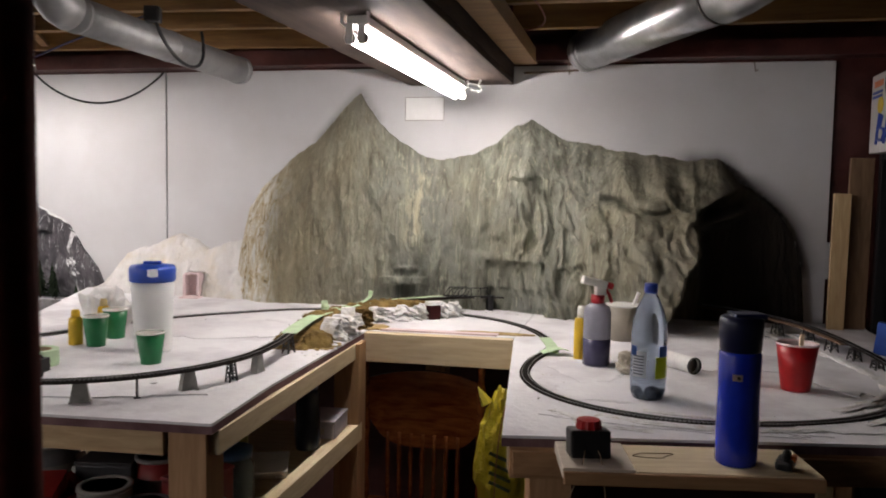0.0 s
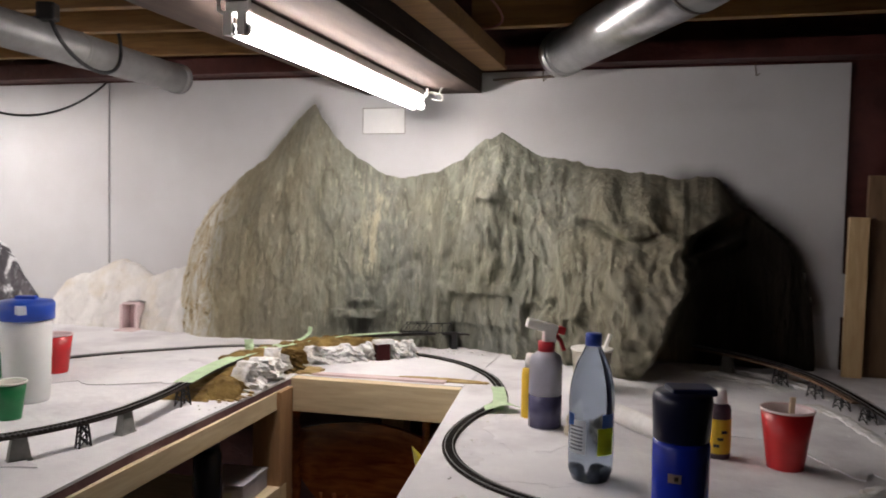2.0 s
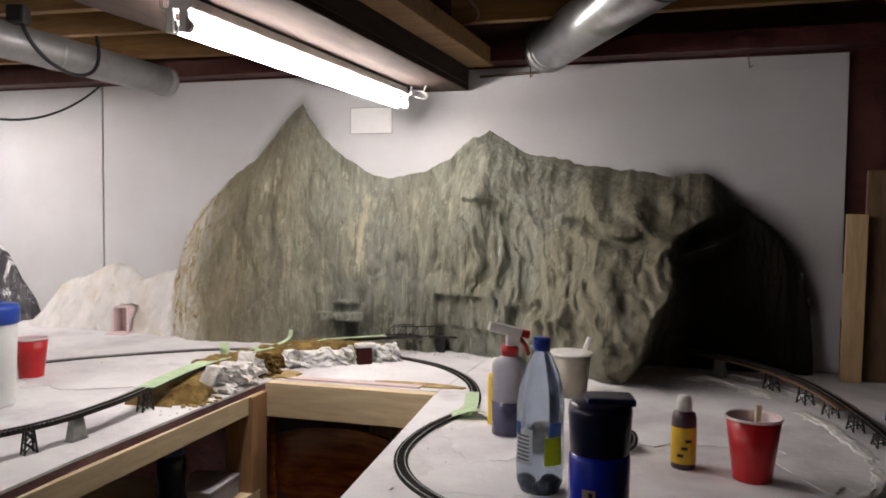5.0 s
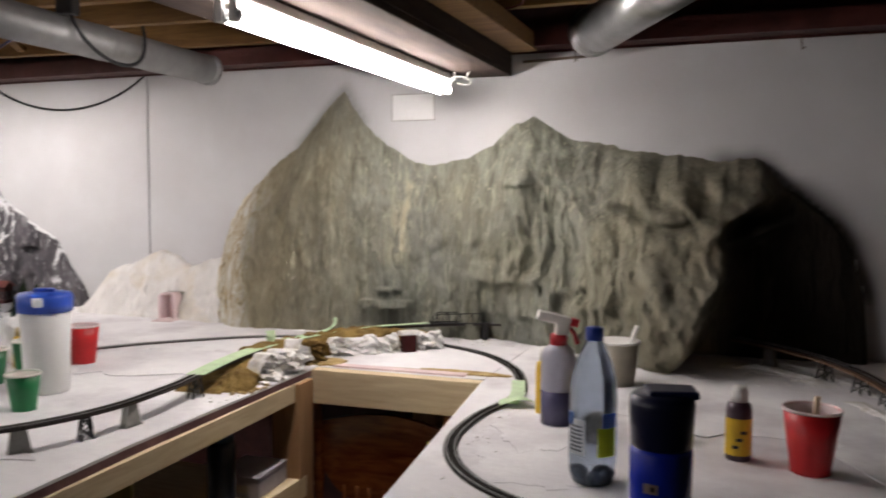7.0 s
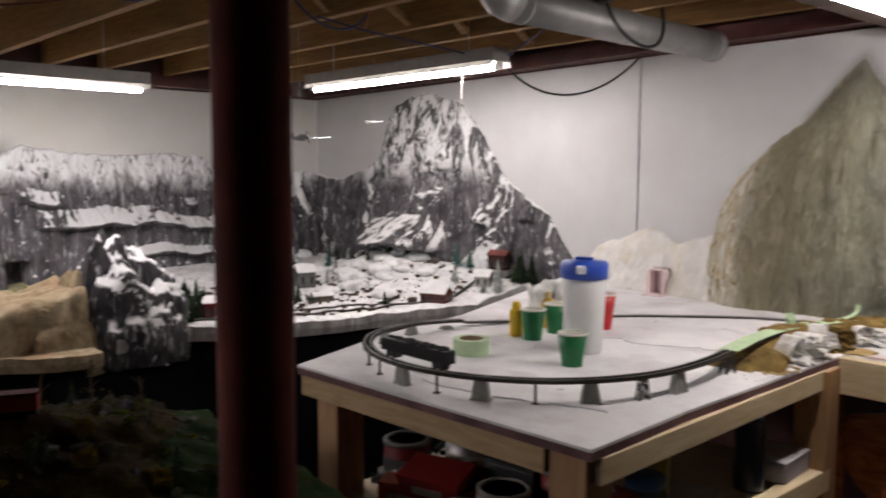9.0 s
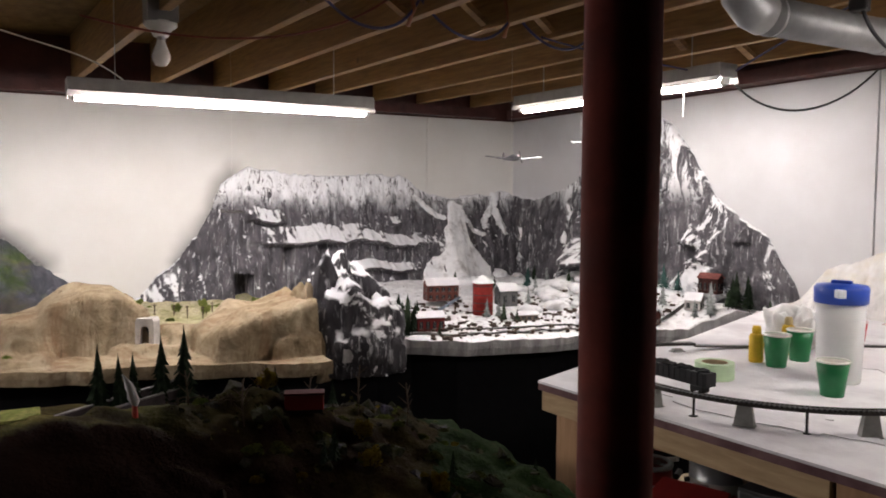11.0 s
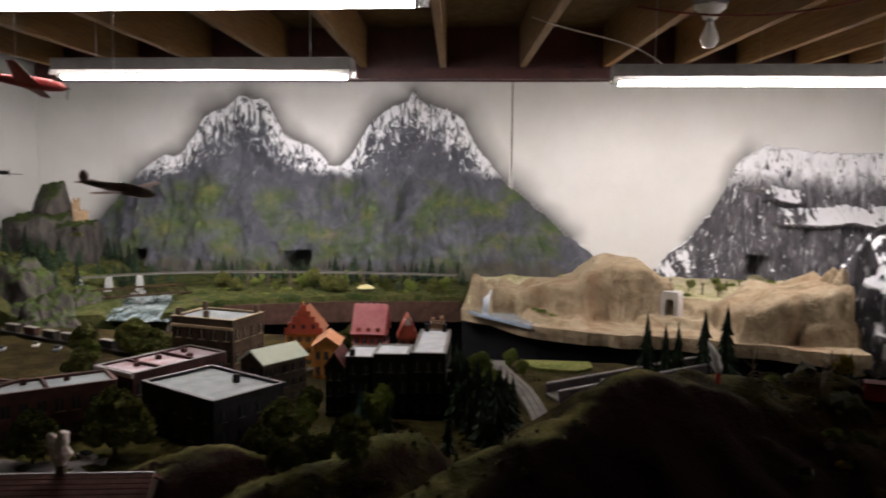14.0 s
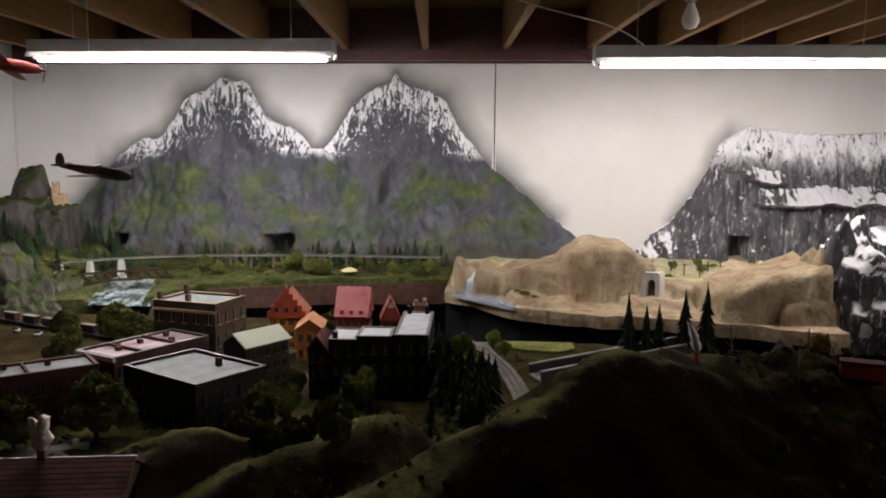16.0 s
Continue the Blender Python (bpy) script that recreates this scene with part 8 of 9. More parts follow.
track(snow_line([(-2.72, 2.1), (-2.60, 2.3), (-2.52, 2.6), (-2.48, 2.95), (-2.55, 3.05)]), "snowed in model siding beside the huts")
clutter = thing("snow_clutter", (0, 0, 0), "dark stones and small goods lying in the snow", "model rocks")
bm = bmesh.new()
for k in range(420):
    x, y = rnd.uniform(-3.3, -2.35), rnd.uniform(2.05, 3.5)
    s = rnd.uniform(0.004, 0.016)
    box(bm, (x, y, snow_h(x, y) + s * 0.3), (s * rnd.uniform(1, 3), s, s), rnd.uniform(0, 180))
tagged(part("goods", bm, brickish("dark_goods", (0.10, 0.075, 0.06)), clutter), kind="stuff")
clutter["kind"] = "stuff"
drifts = thing("snow_drifts", (0, 0, 0), "heaped white snow drifts below the peak", "snow")
bm = bmesh.new()
for k in range(120):
    x, y = -3.25 + rnd.gauss(0, 0.28), 3.22 + rnd.gauss(0, 0.14)
    if x < -2.3 and y < 3.5:
        s = rnd.uniform(0.02, 0.06)
        bmesh.ops.create_icosphere(bm, subdivisions=2, radius=s, matrix=pose(x, y, snow_h(x, y) + 0.02 * rnd.random()) @ Matrix.Diagonal((1.5, 1.2, 0.6, 1)))
tagged(part("drift", bm, SNOW, drifts, smooth=True), kind="stuff")
drifts["kind"] = "stuff"

# ---- desert ----
portal = thing("tunnel_portal", (-2.81, 0.955, 0.935), "pale stone tunnel portal in the sand rock", "tunnel portal", rz=62)
bm = bmesh.new()
rim = [(-0.017, 0.0), (-0.017, 0.072)] + [(0.017 * math.cos(a), 0.072 + 0.017 * math.sin(a)) for a in np.linspace(math.pi * 0.85, math.pi * 0.15, 6)] + [(0.017, 0.072), (0.017, 0.0)]
out = [(-0.037, 0.0), (-0.036, 0.105)] + [(-0.03 + 0.012 * k, 0.118) for k in range(6)] + [(0.036, 0.105), (0.037, 0.0)]
ring = [[bm.verts.new((x, y, z)) for x, z in s] for s, y in ((rim, -0.03), (out, -0.03), (out, 0.04), (rim, 0.04))]
for a, b in zip(ring, ring[1:] + ring[:1]):
    for k in range(len(rim) - 1):
        bm.faces.new((a[k], a[k + 1], b[k + 1], b[k]))
bmesh.ops.recalc_face_normals(bm, faces=bm.faces)
part("masonry", bm, surf("portal_stone", (0.40, 0.38, 0.35), (0.55, 0.53, 0.50), 25, 0.85, bmp=0.4), portal)
part("bore", boxed((0, 0.02, 0.045), (0.036, 0.03, 0.09)), BLACK, portal, "black tunnel bore")
fall = thing("waterfall", (-2.985, 0.19, 0.915), "glossy white model waterfall in a sand niche", "model waterfall", rz=85)
bm = bmesh.new()
for k in range(9):
    sweep([(-0.024 + 0.006 * k, -0.026 + 0.004 * (k % 3), 0.0), (-0.022 + 0.0055 * k, 0.0, 0.05), (-0.02 + 0.005 * k, 0.02, 0.095)], 0.0042, 6, bm)
part("water", bm, plain("resin_water", (0.62, 0.66, 0.72), 0.15, coat=0.5), fall, smooth=True)
pool = thing("river_pool", (0, 0, 0.868), "pale blue resin river pool at the shelf edge", "model water")
part("surface", slab([(-2.99, 0.10), (-2.90, 0.155), (-2.82, 0.23), (-2.735, 0.30), (-2.665, 0.37), (-2.74, 0.385), (-2.83, 0.375), (-2.91, 0.32), (-2.99, 0.24), (-3.04, 0.16)], 0.036, 0.051), plain("resin_river", (0.26, 0.31, 0.36), 0.12, coat=0.6), pool)


def bouldery(at, size, seed, material, label, rz=0, flat=9.0, rough=0.07):
    e = thing("rock_mass", at, label, "model rock", "model rocks", rz)
    bm = bmesh.new()
    bmesh.ops.create_icosphere(bm, subdivisions=5, radius=1.0)
    for v in bm.verts:
        n = v.co.normalized()
        # flat facets cut by a few planes, then fine relief
        r = 1.0
        rn = random.Random(seed)
        for k in range(16):
            q = Vector((rn.gauss(0, 1), rn.gauss(0, 1), rn.gauss(0, 0.8))).normalized()
            c = n.dot(q)
            if c > 0.05:
                r = min(r, rn.uniform(0.68, 0.95) / c)
            else:
                rn.uniform(0, 1)
        r *= 1 + rough * fr(n.x * 3 + seed, n.y * 3, n.z * 3, 5)
        p = n * r
        top = flat * (1 + 0.10 * fr(n.x * 4, n.y * 4, seed, 3))
        v.co = Vector((p.x * size[0], p.y * size[1], min(max(p.z, -0.1), top + 0.12 * max(0.0, p.z - top)) * size[2]))
    part("stone", bm, material, e, smooth=True)
    return e


HEADLAND = snow_rock("headland_rock", 1.06, 1.20, flat=(0.50, 0.68), patchy=0.585, tone=0.6)


for c, s, q in (((-2.70, 1.67, 0.84), (0.22, 0.16, 0.51), 51), ((-2.62, 1.86, 0.84), (0.24, 0.17, 0.27), 57), ((-2.86, 1.82, 0.84), (0.26, 0.23, 0.44), 53), ((-2.60, 1.73, 0.84), (0.23, 0.20, 0.35), 55), ((-2.98, 1.97, 0.86), (0.20, 0.17, 0.28), 56)):
    bouldery(c, s, q, HEADLAND, "dark snow patched headland rock between desert and snow", q * 31, rough=0.15)
bouldery((-2.62, 1.575, 0.83), (0.16, 0.09, 0.36), 14, SAND, "pale sand flank of the headland", 0)
bouldery((-2.68, 1.56, 0.86), (0.12, 0.08, 0.31), 17, SAND, "pale sand flank of the headland", 40)
for k in range(34):
    x, y = rnd.uniform(-4.0, -3.3), rnd.uniform(0.35, 1.85)
    bush[rnd.choice((0, 0, 2))].plant(x, y, 0.945 + 0.02 * max(0, -3.6 - x), rnd.uniform(0.4, 0.9))
for x, y in ((-3.6, 1.2), (-3.7, 1.35), (-3.55, 1.5), (-3.8, 1.05), (-3.65, 1.62), (-3.5, 1.33)):
    oak[2].plant(x, y, 0.947 + 0.02 * max(0, -3.6 - x), 0.75)
for x, y, s in ((-2.80, 0.42, 0.9), (-2.78, 0.46, 0.7), (-2.83, 0.39, 0.7)):
    bush[0].plant(x, y, desert_h(x, y) - 0.002, s)

for k in range(13):
    y = 0.98 + 0.065 * k + rnd.uniform(-0.015, 0.015)
    x = -3.52 + rnd.uniform(-0.1, 0.1)
    e = thing("line_post", (x, y, 0.942), "thin dark post on the scrub plain", "model post", "posts on the plain", rz=rnd.uniform(-15, 15))
    part("post", boxed((0, 0, 0.03), (0.005, 0.005, 0.06)), DEADWOOD, e)
    part("arm", boxed((0, 0, 0.052), (0.003, 0.02, 0.003)), DEADWOOD, e)

# ---- green valley ----
BANK = surf("bank_rock", (0.018, 0.016, 0.013), (0.075, 0.064, 0.052), 16, 0.9, bmp=1.0, bscale=30, dist=0.02, dirt=(0.03, 0.036, 0.012), dirt_scale=9)
CRAG = surf("grey_crag", (0.030, 0.027, 0.025), (0.095, 0.084, 0.077), 12, 0.85, bmp=0.9, bscale=24, dist=0.02, stretch=(1.3, 1.3, 0.6))
MOSSY = CRAG.copy()
MOSSY.name = "mossy_crag"
mt = MOSSY.node_tree
mb = mt.nodes["Principled BSDF"]
moss = ramp(mt, noise_tex(mt, 18, 5), [(0.35, (0.012, 0.020, 0.006)), (0.65, (0.050, 0.068, 0.018))])
mt.links.new(mix(mt, upward(mt, 0.4, 0.7), mb.inputs["Base Color"].links[0].from_socket, moss), mb.inputs["Base Color"])
for c, s, q, flat in (((-3.58, -2.24, 0.90), (0.24, 0.27, 0.62), 31, 0.60), ((-3.52, -2.08, 0.90), (0.20, 0.20, 0.56), 32, 0.58), ((-3.70, -2.42, 0.90), (0.18, 0.16, 0.44), 33, 0.62), ((-3.64, -2.25, 1.16), (0.14, 0.13, 0.34), 34, 0.86),
                      ((-3.05, -2.02, 0.88), (0.20, 0.16, 0.22), 36, 9.0), ((-2.75, -1.86, 0.86), (0.22, 0.19, 0.26), 37, 9.0), ((-2.66, -2.10, 0.86), (0.26, 0.22, 0.36), 38, 9.0), ((-3.25, -2.42, 0.90), (0.2, 0.18, 0.3), 39, 9.0), ((-2.60, -1.68, 0.80), (0.17, 0.13, 0.24), 40, 9.0), ((-2.90, -1.66, 0.84), (0.16, 0.10, 0.15), 45, 9.0)):
    bouldery(c, s, q, MOSSY, "grey crag of the castle hill with mossy ledges" if q < 36 else "grey rock slope overgrown with green turf", q * 20, flat, 0.07 if q < 36 else 0.2)
castle = thing("model_castle", (-3.56, -2.06, 1.235), "small sand coloured castle ruin on the crag", "model castle", rz=20)
CASTLE = brickish("castle_stone", (0.42, 0.30, 0.18))
for k, (x, y, w, h) in enumerate(((0, 0, 0.035, 0.13), (0.05, 0.02, 0.05, 0.07), (-0.04, 0.03, 0.04, 0.06), (0.03, -0.04, 0.03, 0.05))):
    part("tower", boxed((x, y, h / 2), (w, w, h), 10 * k), CASTLE, castle)
    for a in (-1, 1):
        for b in (-1, 1):
            part("merlon", boxed((x + a * w * 0.35, y + b * w * 0.35, h + 0.005), (w * 0.25, w * 0.25, 0.012), 10 * k), CASTLE, castle)
viaduct = thing("model_viaduct", (0, 0, 0), "long pale model viaduct on white piers", "model viaduct")
vp = smooth_path([(-3.05, -1.95, 1.0), (-3.30, -1.68, 1.0), (-3.47, -1.38, 1.0), (-3.55, -1.0, 1.0), (-3.60, -0.5, 1.0), (-3.62, 0.0, 0.995)], 8)
part("deck", ribbon(vp, 0, 0.03, 0.006), surf("pale_deck", (0.13, 0.125, 0.11), (0.22, 0.21, 0.19), 20, 0.8), viaduct)
part("track_bed", ribbon([p + Vector((0, 0, 0.0032)) for p in vp], 0, 0.02, 0.003), RAIL, viaduct)
for k in range(20, len(vp) - 2, 2):
    p = vp[k]
    part("trestle_leg", boxed((p.x, p.y, 0.955), (0.006, 0.012, 0.085), 10), DEADWOOD, viaduct)
for k, p in enumerate((Vector((-3.146, -1.823, 0)), Vector((-3.238, -1.718, 0)), Vector((-3.336, -1.605, 0)))):
    bm = bmesh.new()
    for z, w in ((0.86, 0.026), (0.994, 0.012)):
        for sx, sy in ((-1, -1), (1, -1), (1, 1), (-1, 1)):
            bm.verts.new((p.x + sx * w, p.y + sy * w * 0.8, z))
    v = list(bm.verts)
    bm.faces.new(v[4:])
    for i in range(4):
        bm.faces.new((v[i], v[(i + 1) % 4], v[4 + (i + 1) % 4], v[4 + i]))
    part("pier", bm, surf("white_pier", (0.34, 0.34, 0.33), (0.46, 0.46, 0.45), 20, 0.8) if k == 0 else bpy.data.materials["white_pier"], viaduct)
arch = thing("truss_bridge", (-3.07, -1.485, 0.935), "rusty brown truss bridge over the rapids", "model bridge", rz=129)
RUST = plain("rust_truss", (0.035, 0.022, 0.014), 0.7)
for s in (-1, 1):
    part("chord", boxed((0, s * 0.02, 0.0), (0.50, 0.003, 0.006)), RUST, arch)
    part("chord", boxed((0, s * 0.02, 0.04), (0.46, 0.003, 0.005)), RUST, arch)
    for k in range(10):
        x = -0.23 + 0.046 * k
        part("brace", sweep([(x, s * 0.02, 0.002), (x + 0.023, s * 0.02, 0.040)], 0.0022, 4), RUST, arch)
        part("brace", sweep([(x + 0.023, s * 0.02, 0.040), (x + 0.046, s * 0.02, 0.002)], 0.0022, 4), RUST, arch)
part("deck", boxed((0, 0, 0.0), (0.50, 0.036, 0.004)), RUST, arch)
river = thing("rapids", (0, 0, 0.868), "dark teal resin rapids with pale foam between the banks", "model water")
bm = bmesh.new()
rows = []
for i in range(28):
    x = -3.40 + 0.0273 * i
    rows.append([bm.verts.new((x, river_y(x) - 0.16 + 0.0213 * j, 0.024 + 0.012 * fr(i * 0.8, j * 0.6, 3))) for j in range(16)])
for a, b in zip(rows, rows[1:]):
    for j in range(15):
        bm.faces.new((a[j], b[j], b[j + 1], a[j + 1]))
part("water", bm, surf("rapids_resin", (0.05, 0.08, 0.08), (0.34, 0.39, 0.39), 13, 0.15, lo=0.42, hi=0.62, bmp=0.6, bscale=24, dist=0.012, stretch=(0.5, 1.4, 1)), river, smooth=True)
for k in range(92):
    y = -2.3 + 2.35 * k / 91 + rnd.uniform(-0.02, 0.02)
    x = -3.85 + rnd.uniform(-0.12, 0.16)
    if abs(y - river_y(x)) > 0.2:
        fir[rnd.choice((0, 1, 1, 2, 1))].plant(x, y, green_h(x, y) - 0.003, rnd.uniform(0.7, 1.35))
for k in range(60):
    x, y = rnd.uniform(-4.0, -2.55), rnd.uniform(-2.55, -1.7)
    fir[rnd.choice((0, 1, 1))].plant(x, y, green_h(x, y) - 0.003, rnd.uniform(0.9, 1.7))
for x, y, s in ((-3.10, -2.0, 1.5), (-3.14, -2.06, 1.7), (-3.2, -2.02, 1.4), (-3.05, -1.94, 1.2), (-3.25, -1.98, 1.3), (-3.18, -1.94, 1.1), (-3.3, -1.9, 1.0), (-3.36, -1.84, 1.1), (-3.42, -1.78, 1.0), (-3.45, -1.70, 1.2), (-3.5, -1.62, 1.1), (-3.55, -1.66, 0.9), (-3.58, -1.55, 1.0), (-3.48, -1.84, 1.2), (-2.95, -1.98, 1.2), (-3.0, -2.1, 1.5)):
    fir[1 if s > 1.15 else 0].plant(x, y, green_h(x, y) - 0.004, s)
for c, s, q in (((-2.70, -1.12, 0.86), (0.09, 0.06, 0.07), 44), ((-3.05, -1.20, 0.86), (0.10, 0.07, 0.07), 46)):
    bouldery(c, s, q, BANK, "dark grey rock on the river bank", q * 20)
for x, y, s, k in ((-2.65, -1.75, 1.0, 1), (-2.58, -1.92, 0.9, 2), (-3.45, -0.78, 1.0, 1), (-3.42, -0.72, 0.9, 0), (-3.55, -0.25, 0.8, 1), (-3.5, -0.05, 0.9, 1), (-3.48, -1.05, 0.7, 2), (-3.6, -0.6, 0.9, 2)):
    oak[k].plant(x, y, green_h(x, y) - 0.003, s)
for k in range(110):
    x, y = rnd.uniform(-4.0, -3.30), rnd.uniform(-1.25, 0.02)
    bush[rnd.choice((0, 1, 1, 0, 1))].plant(x, y, green_h(x, y) - 0.002, rnd.uniform(0.4, 1.0))
for k in range(60):
    x, y = rnd.uniform(-3.4, -2.6), rnd.uniform(-2.3, -1.68)
    bush[rnd.choice((0, 1, 1))].plant(x, y, green_h(x, y) - 0.003, rnd.uniform(0.7, 1.5))
for x, y, s, k in ((-3.38, -1.18, 0.95, 0), (-3.34, -1.1, 0.8, 0), (-3.4, -0.92, 0.7, 1), (-3.36, -0.62, 1.0, 0), (-3.39, -0.56, 0.8, 0), (-3.45, -0.35, 0.8, 0), (-3.42, -0.2, 0.7, 1), (-3.4, -0.1, 0.9, 0)):
    oak[k].plant(x, y, green_h(x, y) - 0.003, s * 0.75)
for k in range(22):
    x, y = rnd.uniform(-3.75, -3.4), rnd.uniform(-1.2, 0.0)
    fir[rnd.choice((0, 1, 1))].plant(x, y, green_h(x, y) - 0.003, rnd.uniform(0.5, 0.85))
for x, y, z, s in ((-3.46, -2.2, 1.245, 1.6), (-3.44, -2.12, 1.22, 1.5), (-3.46, -2.30, 1.23, 1.6), (-3.50, -2.16, 1.25, 1.5), (-3.44, -1.99, 1.18, 1.5)):
    bush[1].plant(x, y, z, s)
for k in range(46):
    x, y = rnd.uniform(-4.0, -3.7), rnd.uniform(-1.25, 0.05)
    (oak[rnd.choice((0, 1, 2))] if rnd.random() < 0.5 else fir[rnd.randrange(3)]).plant(x, y, green_h(x, y) - 0.003, rnd.uniform(0.35, 0.7))
tent = thing("model_pavilion", (-3.42, -0.45, green_h(-3.42, -0.45)), "small pale yellow model pavilion roof", "model pavilion")
part("roof", lathe([(0.045, 0.022), (0.03, 0.032), (0.0, 0.042)], 8), plain("pale_yellow", (0.5, 0.46, 0.24), 0.7), tent)
for a in range(4):
    part("pole", boxed((0.03 * math.cos(a * 1.57), 0.03 * math.sin(a * 1.57), 0.012), (0.003, 0.003, 0.024)), DEADWOOD, tent)
fascia = thing("shelf_fascia", (0, 0, 0), "dark brown board along the valley shelf edge", "fascia")
fp = [Vector((along(GREEN_FRONT, y) + 0.012, y, 0.905)) for y in np.linspace(-1.05, 0.04, 24)]
part("board", ribbon(fp, 0, 0.012, 0.10), brickish("fascia_brown", (0.075, 0.04, 0.03)), fascia)


# ---- ceiling and wall details ----
CABLE, PURPLECABLE, REDCABLE = plain("black_cable", (0.012, 0.012, 0.014), 0.5), plain("purple_cable", (0.035, 0.03, 0.10), 0.5), plain("red_cable", (0.16, 0.03, 0.02), 0.5)
COPPERISH = plain("copper_cable", (0.30, 0.11, 0.05), 0.5)


def cable(pts, r, m, label):
    e = thing("cable", (0, 0, 0), label, "cable", "cables")
    part("strand", sweep(pts, r, 8), m, e, smooth=True)


cable(bezier((-1.66, 2.90, 1.995), (-1.62, 3.05, 1.83), (-1.55, 3.32, 1.84), (-1.515, 3.578, 2.06), 22), 0.0045, CABLE, "black cable sagging from the lamp to the wall")
cable(bezier((-1.70, 2.92, 2.0), (-1.55, 2.86, 2.03), (-1.2, 2.75, 2.10), (-0.96, 2.64, 2.10)), 0.004, PURPLECABLE, "purple cable rising to the duct")
cable(bezier((-0.935, 2.62, 2.075), (-0.90, 2.64, 1.93), (-0.93, 2.97, 1.90), (-0.95, 2.925, 2.10), 20), 0.006, CABLE, "thick black cable looped round the duct")
cable(bezier((-1.9, 2.2, 2.12), (-1.85, 2.45, 2.06), (-1.8, 2.7, 2.06), (-1.72, 2.94, 2.0)), 0.004, PURPLECABLE, "purple cable running along the joists to the lamp")
for k in range(3):
    y = 1.335 + 0.3665 * k
    cable(bezier((-1.86, y - 0.02, 2.20), (-1.84, y + 0.10, 2.03), (-1.83, y + 0.27, 2.03), (-1.85, y + 0.35, 2.19)), 0.005, PURPLECABLE, "dark blue cable drooping between joists")
    cable([(-1.85, y + 0.30, 2.25), (-1.845, y + 0.325, 2.15), (-1.84, y + 0.30, 2.09)], 0.008, COPPERISH, "copper coloured cable end under a joist")
cable(bezier((-2.30, 0.70, 2.11), (-2.25, 1.05, 2.03), (-2.15, 1.45, 2.05), (-1.95, 1.62, 2.20)), 0.004, REDCABLE, "thin red cable drooping below the joists")
cable(bezier((-2.75, 0.35, 2.16), (-2.8, 0.6, 2.08), (-2.85, 0.75, 2.10), (-2.9, 0.9, 1.99)), 0.003, plain("white_cord", (0.6, 0.58, 0.54), 0.5), "thin white cord to the lamp")
cable(bezier((-0.10, 3.45, 1.97), (-0.03, 3.46, 1.99), (0.0, 3.44, 1.92), (-0.07, 3.44, 1.95)), 0.003, plain("white_wire", (0.65, 0.65, 0.62), 0.5), "short white wire at the lamp end")
cable(bezier((-0.02, 3.1, 2.2), (0.0, 3.25, 2.08), (0.02, 3.4, 2.06), (-0.04, 3.44, 1.97)), 0.003, plain("white_flex", (0.5, 0.5, 0.47), 0.5), "white flex coming down from the beam")
cable(bezier((0.10, 3.2, 2.13), (0.4, 3.25, 2.12), (0.2, 2.6, 2.14), (0.15, 2.2, 2.2)), 0.003, REDCABLE, "thin red cable along the ceiling")
clampb = thing("duct_clamp", (-0.945, 2.62, 2.095), "black cable clamp on top of the duct", "clamp")
part("block", boxed((0, 0, 0), (0.05, 0.05, 0.05), 20, 0.008), BLACKPLASTIC, clampb)

bulb = thing("light_bulb", (-2.284, 0.943, 1.965), "unlit white light bulb in a porcelain holder", "light bulb")
part("glass", lathe([(0.0, 0), (0.018, 0.004), (0.029, 0.022), (0.030, 0.036), (0.022, 0.06), (0.014, 0.078), (0.0135, 0.086)], 28), plain("opal_glass", (0.78, 0.76, 0.72), 0.25), bulb, smooth=True)
part("screw_cap", lathe([(0.0135, 0.084), (0.0135, 0.10)], 20), GALV, bulb)
part("holder", lathe([(0.024, 0.098), (0.034, 0.118), (0.052, 0.132), (0.052, 0.145)], 28), WHITE_CAP, bulb, "porcelain lamp holder", smooth=True)
part("box", boxed((0, 0, 0.277), (0.10, 0.10, 0.27), 0, 0.004), DULL_GALV, bulb, "steel ceiling box")
chain = thing("pull_chain", (-1.83, 2.834, 1.862), "thin pale pull cord below the lamp", "pull cord")
part("cord", sweep([(0, 0, 0), (0.002, 0, 0.07), (0, 0, 0.125)], 0.003, 6), WHITE_CAP, chain)

card = thing("wall_card", (-0.294, 3.579, 1.89), "blank white card taped to the wall", "card")
part("sheet", boxed((0, -0.001, 0), (0.165, 0.002, 0.095)), plain("card_white", (0.76, 0.77, 0.77), 0.6, var=0.03), card)
for c, s in (((0, -0.0025, 0.0475), (0.168, 0.001, 0.002)), ((0, -0.0025, -0.0475), (0.168, 0.001, 0.002)), ((-0.083, -0.0025, 0), (0.002, 0.001, 0.095)), ((0.083, -0.0025, 0), (0.002, 0.001, 0.095))):
    part("edge_line", boxed(c, s), plain("dark_edge", (0.22, 0.20, 0.17), 0.7), card)
strip = thing("wall_strip", (0.23, 3.574, 2.035), "thin brown strip along the top of the wall sheet", "strip", ry=-2)
part("lath", boxed((0, 0, 0), (0.22, 0.008, 0.008)), DARKWOOD, strip)
for x in (0.30, 1.0):
    hook = thing("wall_hook", (x, 3.57, 2.02), "small bent wire hook on the wall", "hook")
    part("wire", sweep([(0, 0.02, 0.05), (0, 0, 0.03), (0.003, -0.012, 0.0), (0.012, -0.012, 0.008)], 0.002, 6), DARKWOOD, hook)

niche = thing("tunnel_niche", (-1.30, 3.455, 1.055), "pink foam tunnel niche in the white hill", "tunnel niche", rz=8)
part("back", boxed((0, 0.03, 0.06), (0.055, 0.01, 0.105)), PINK_FOAM, niche)
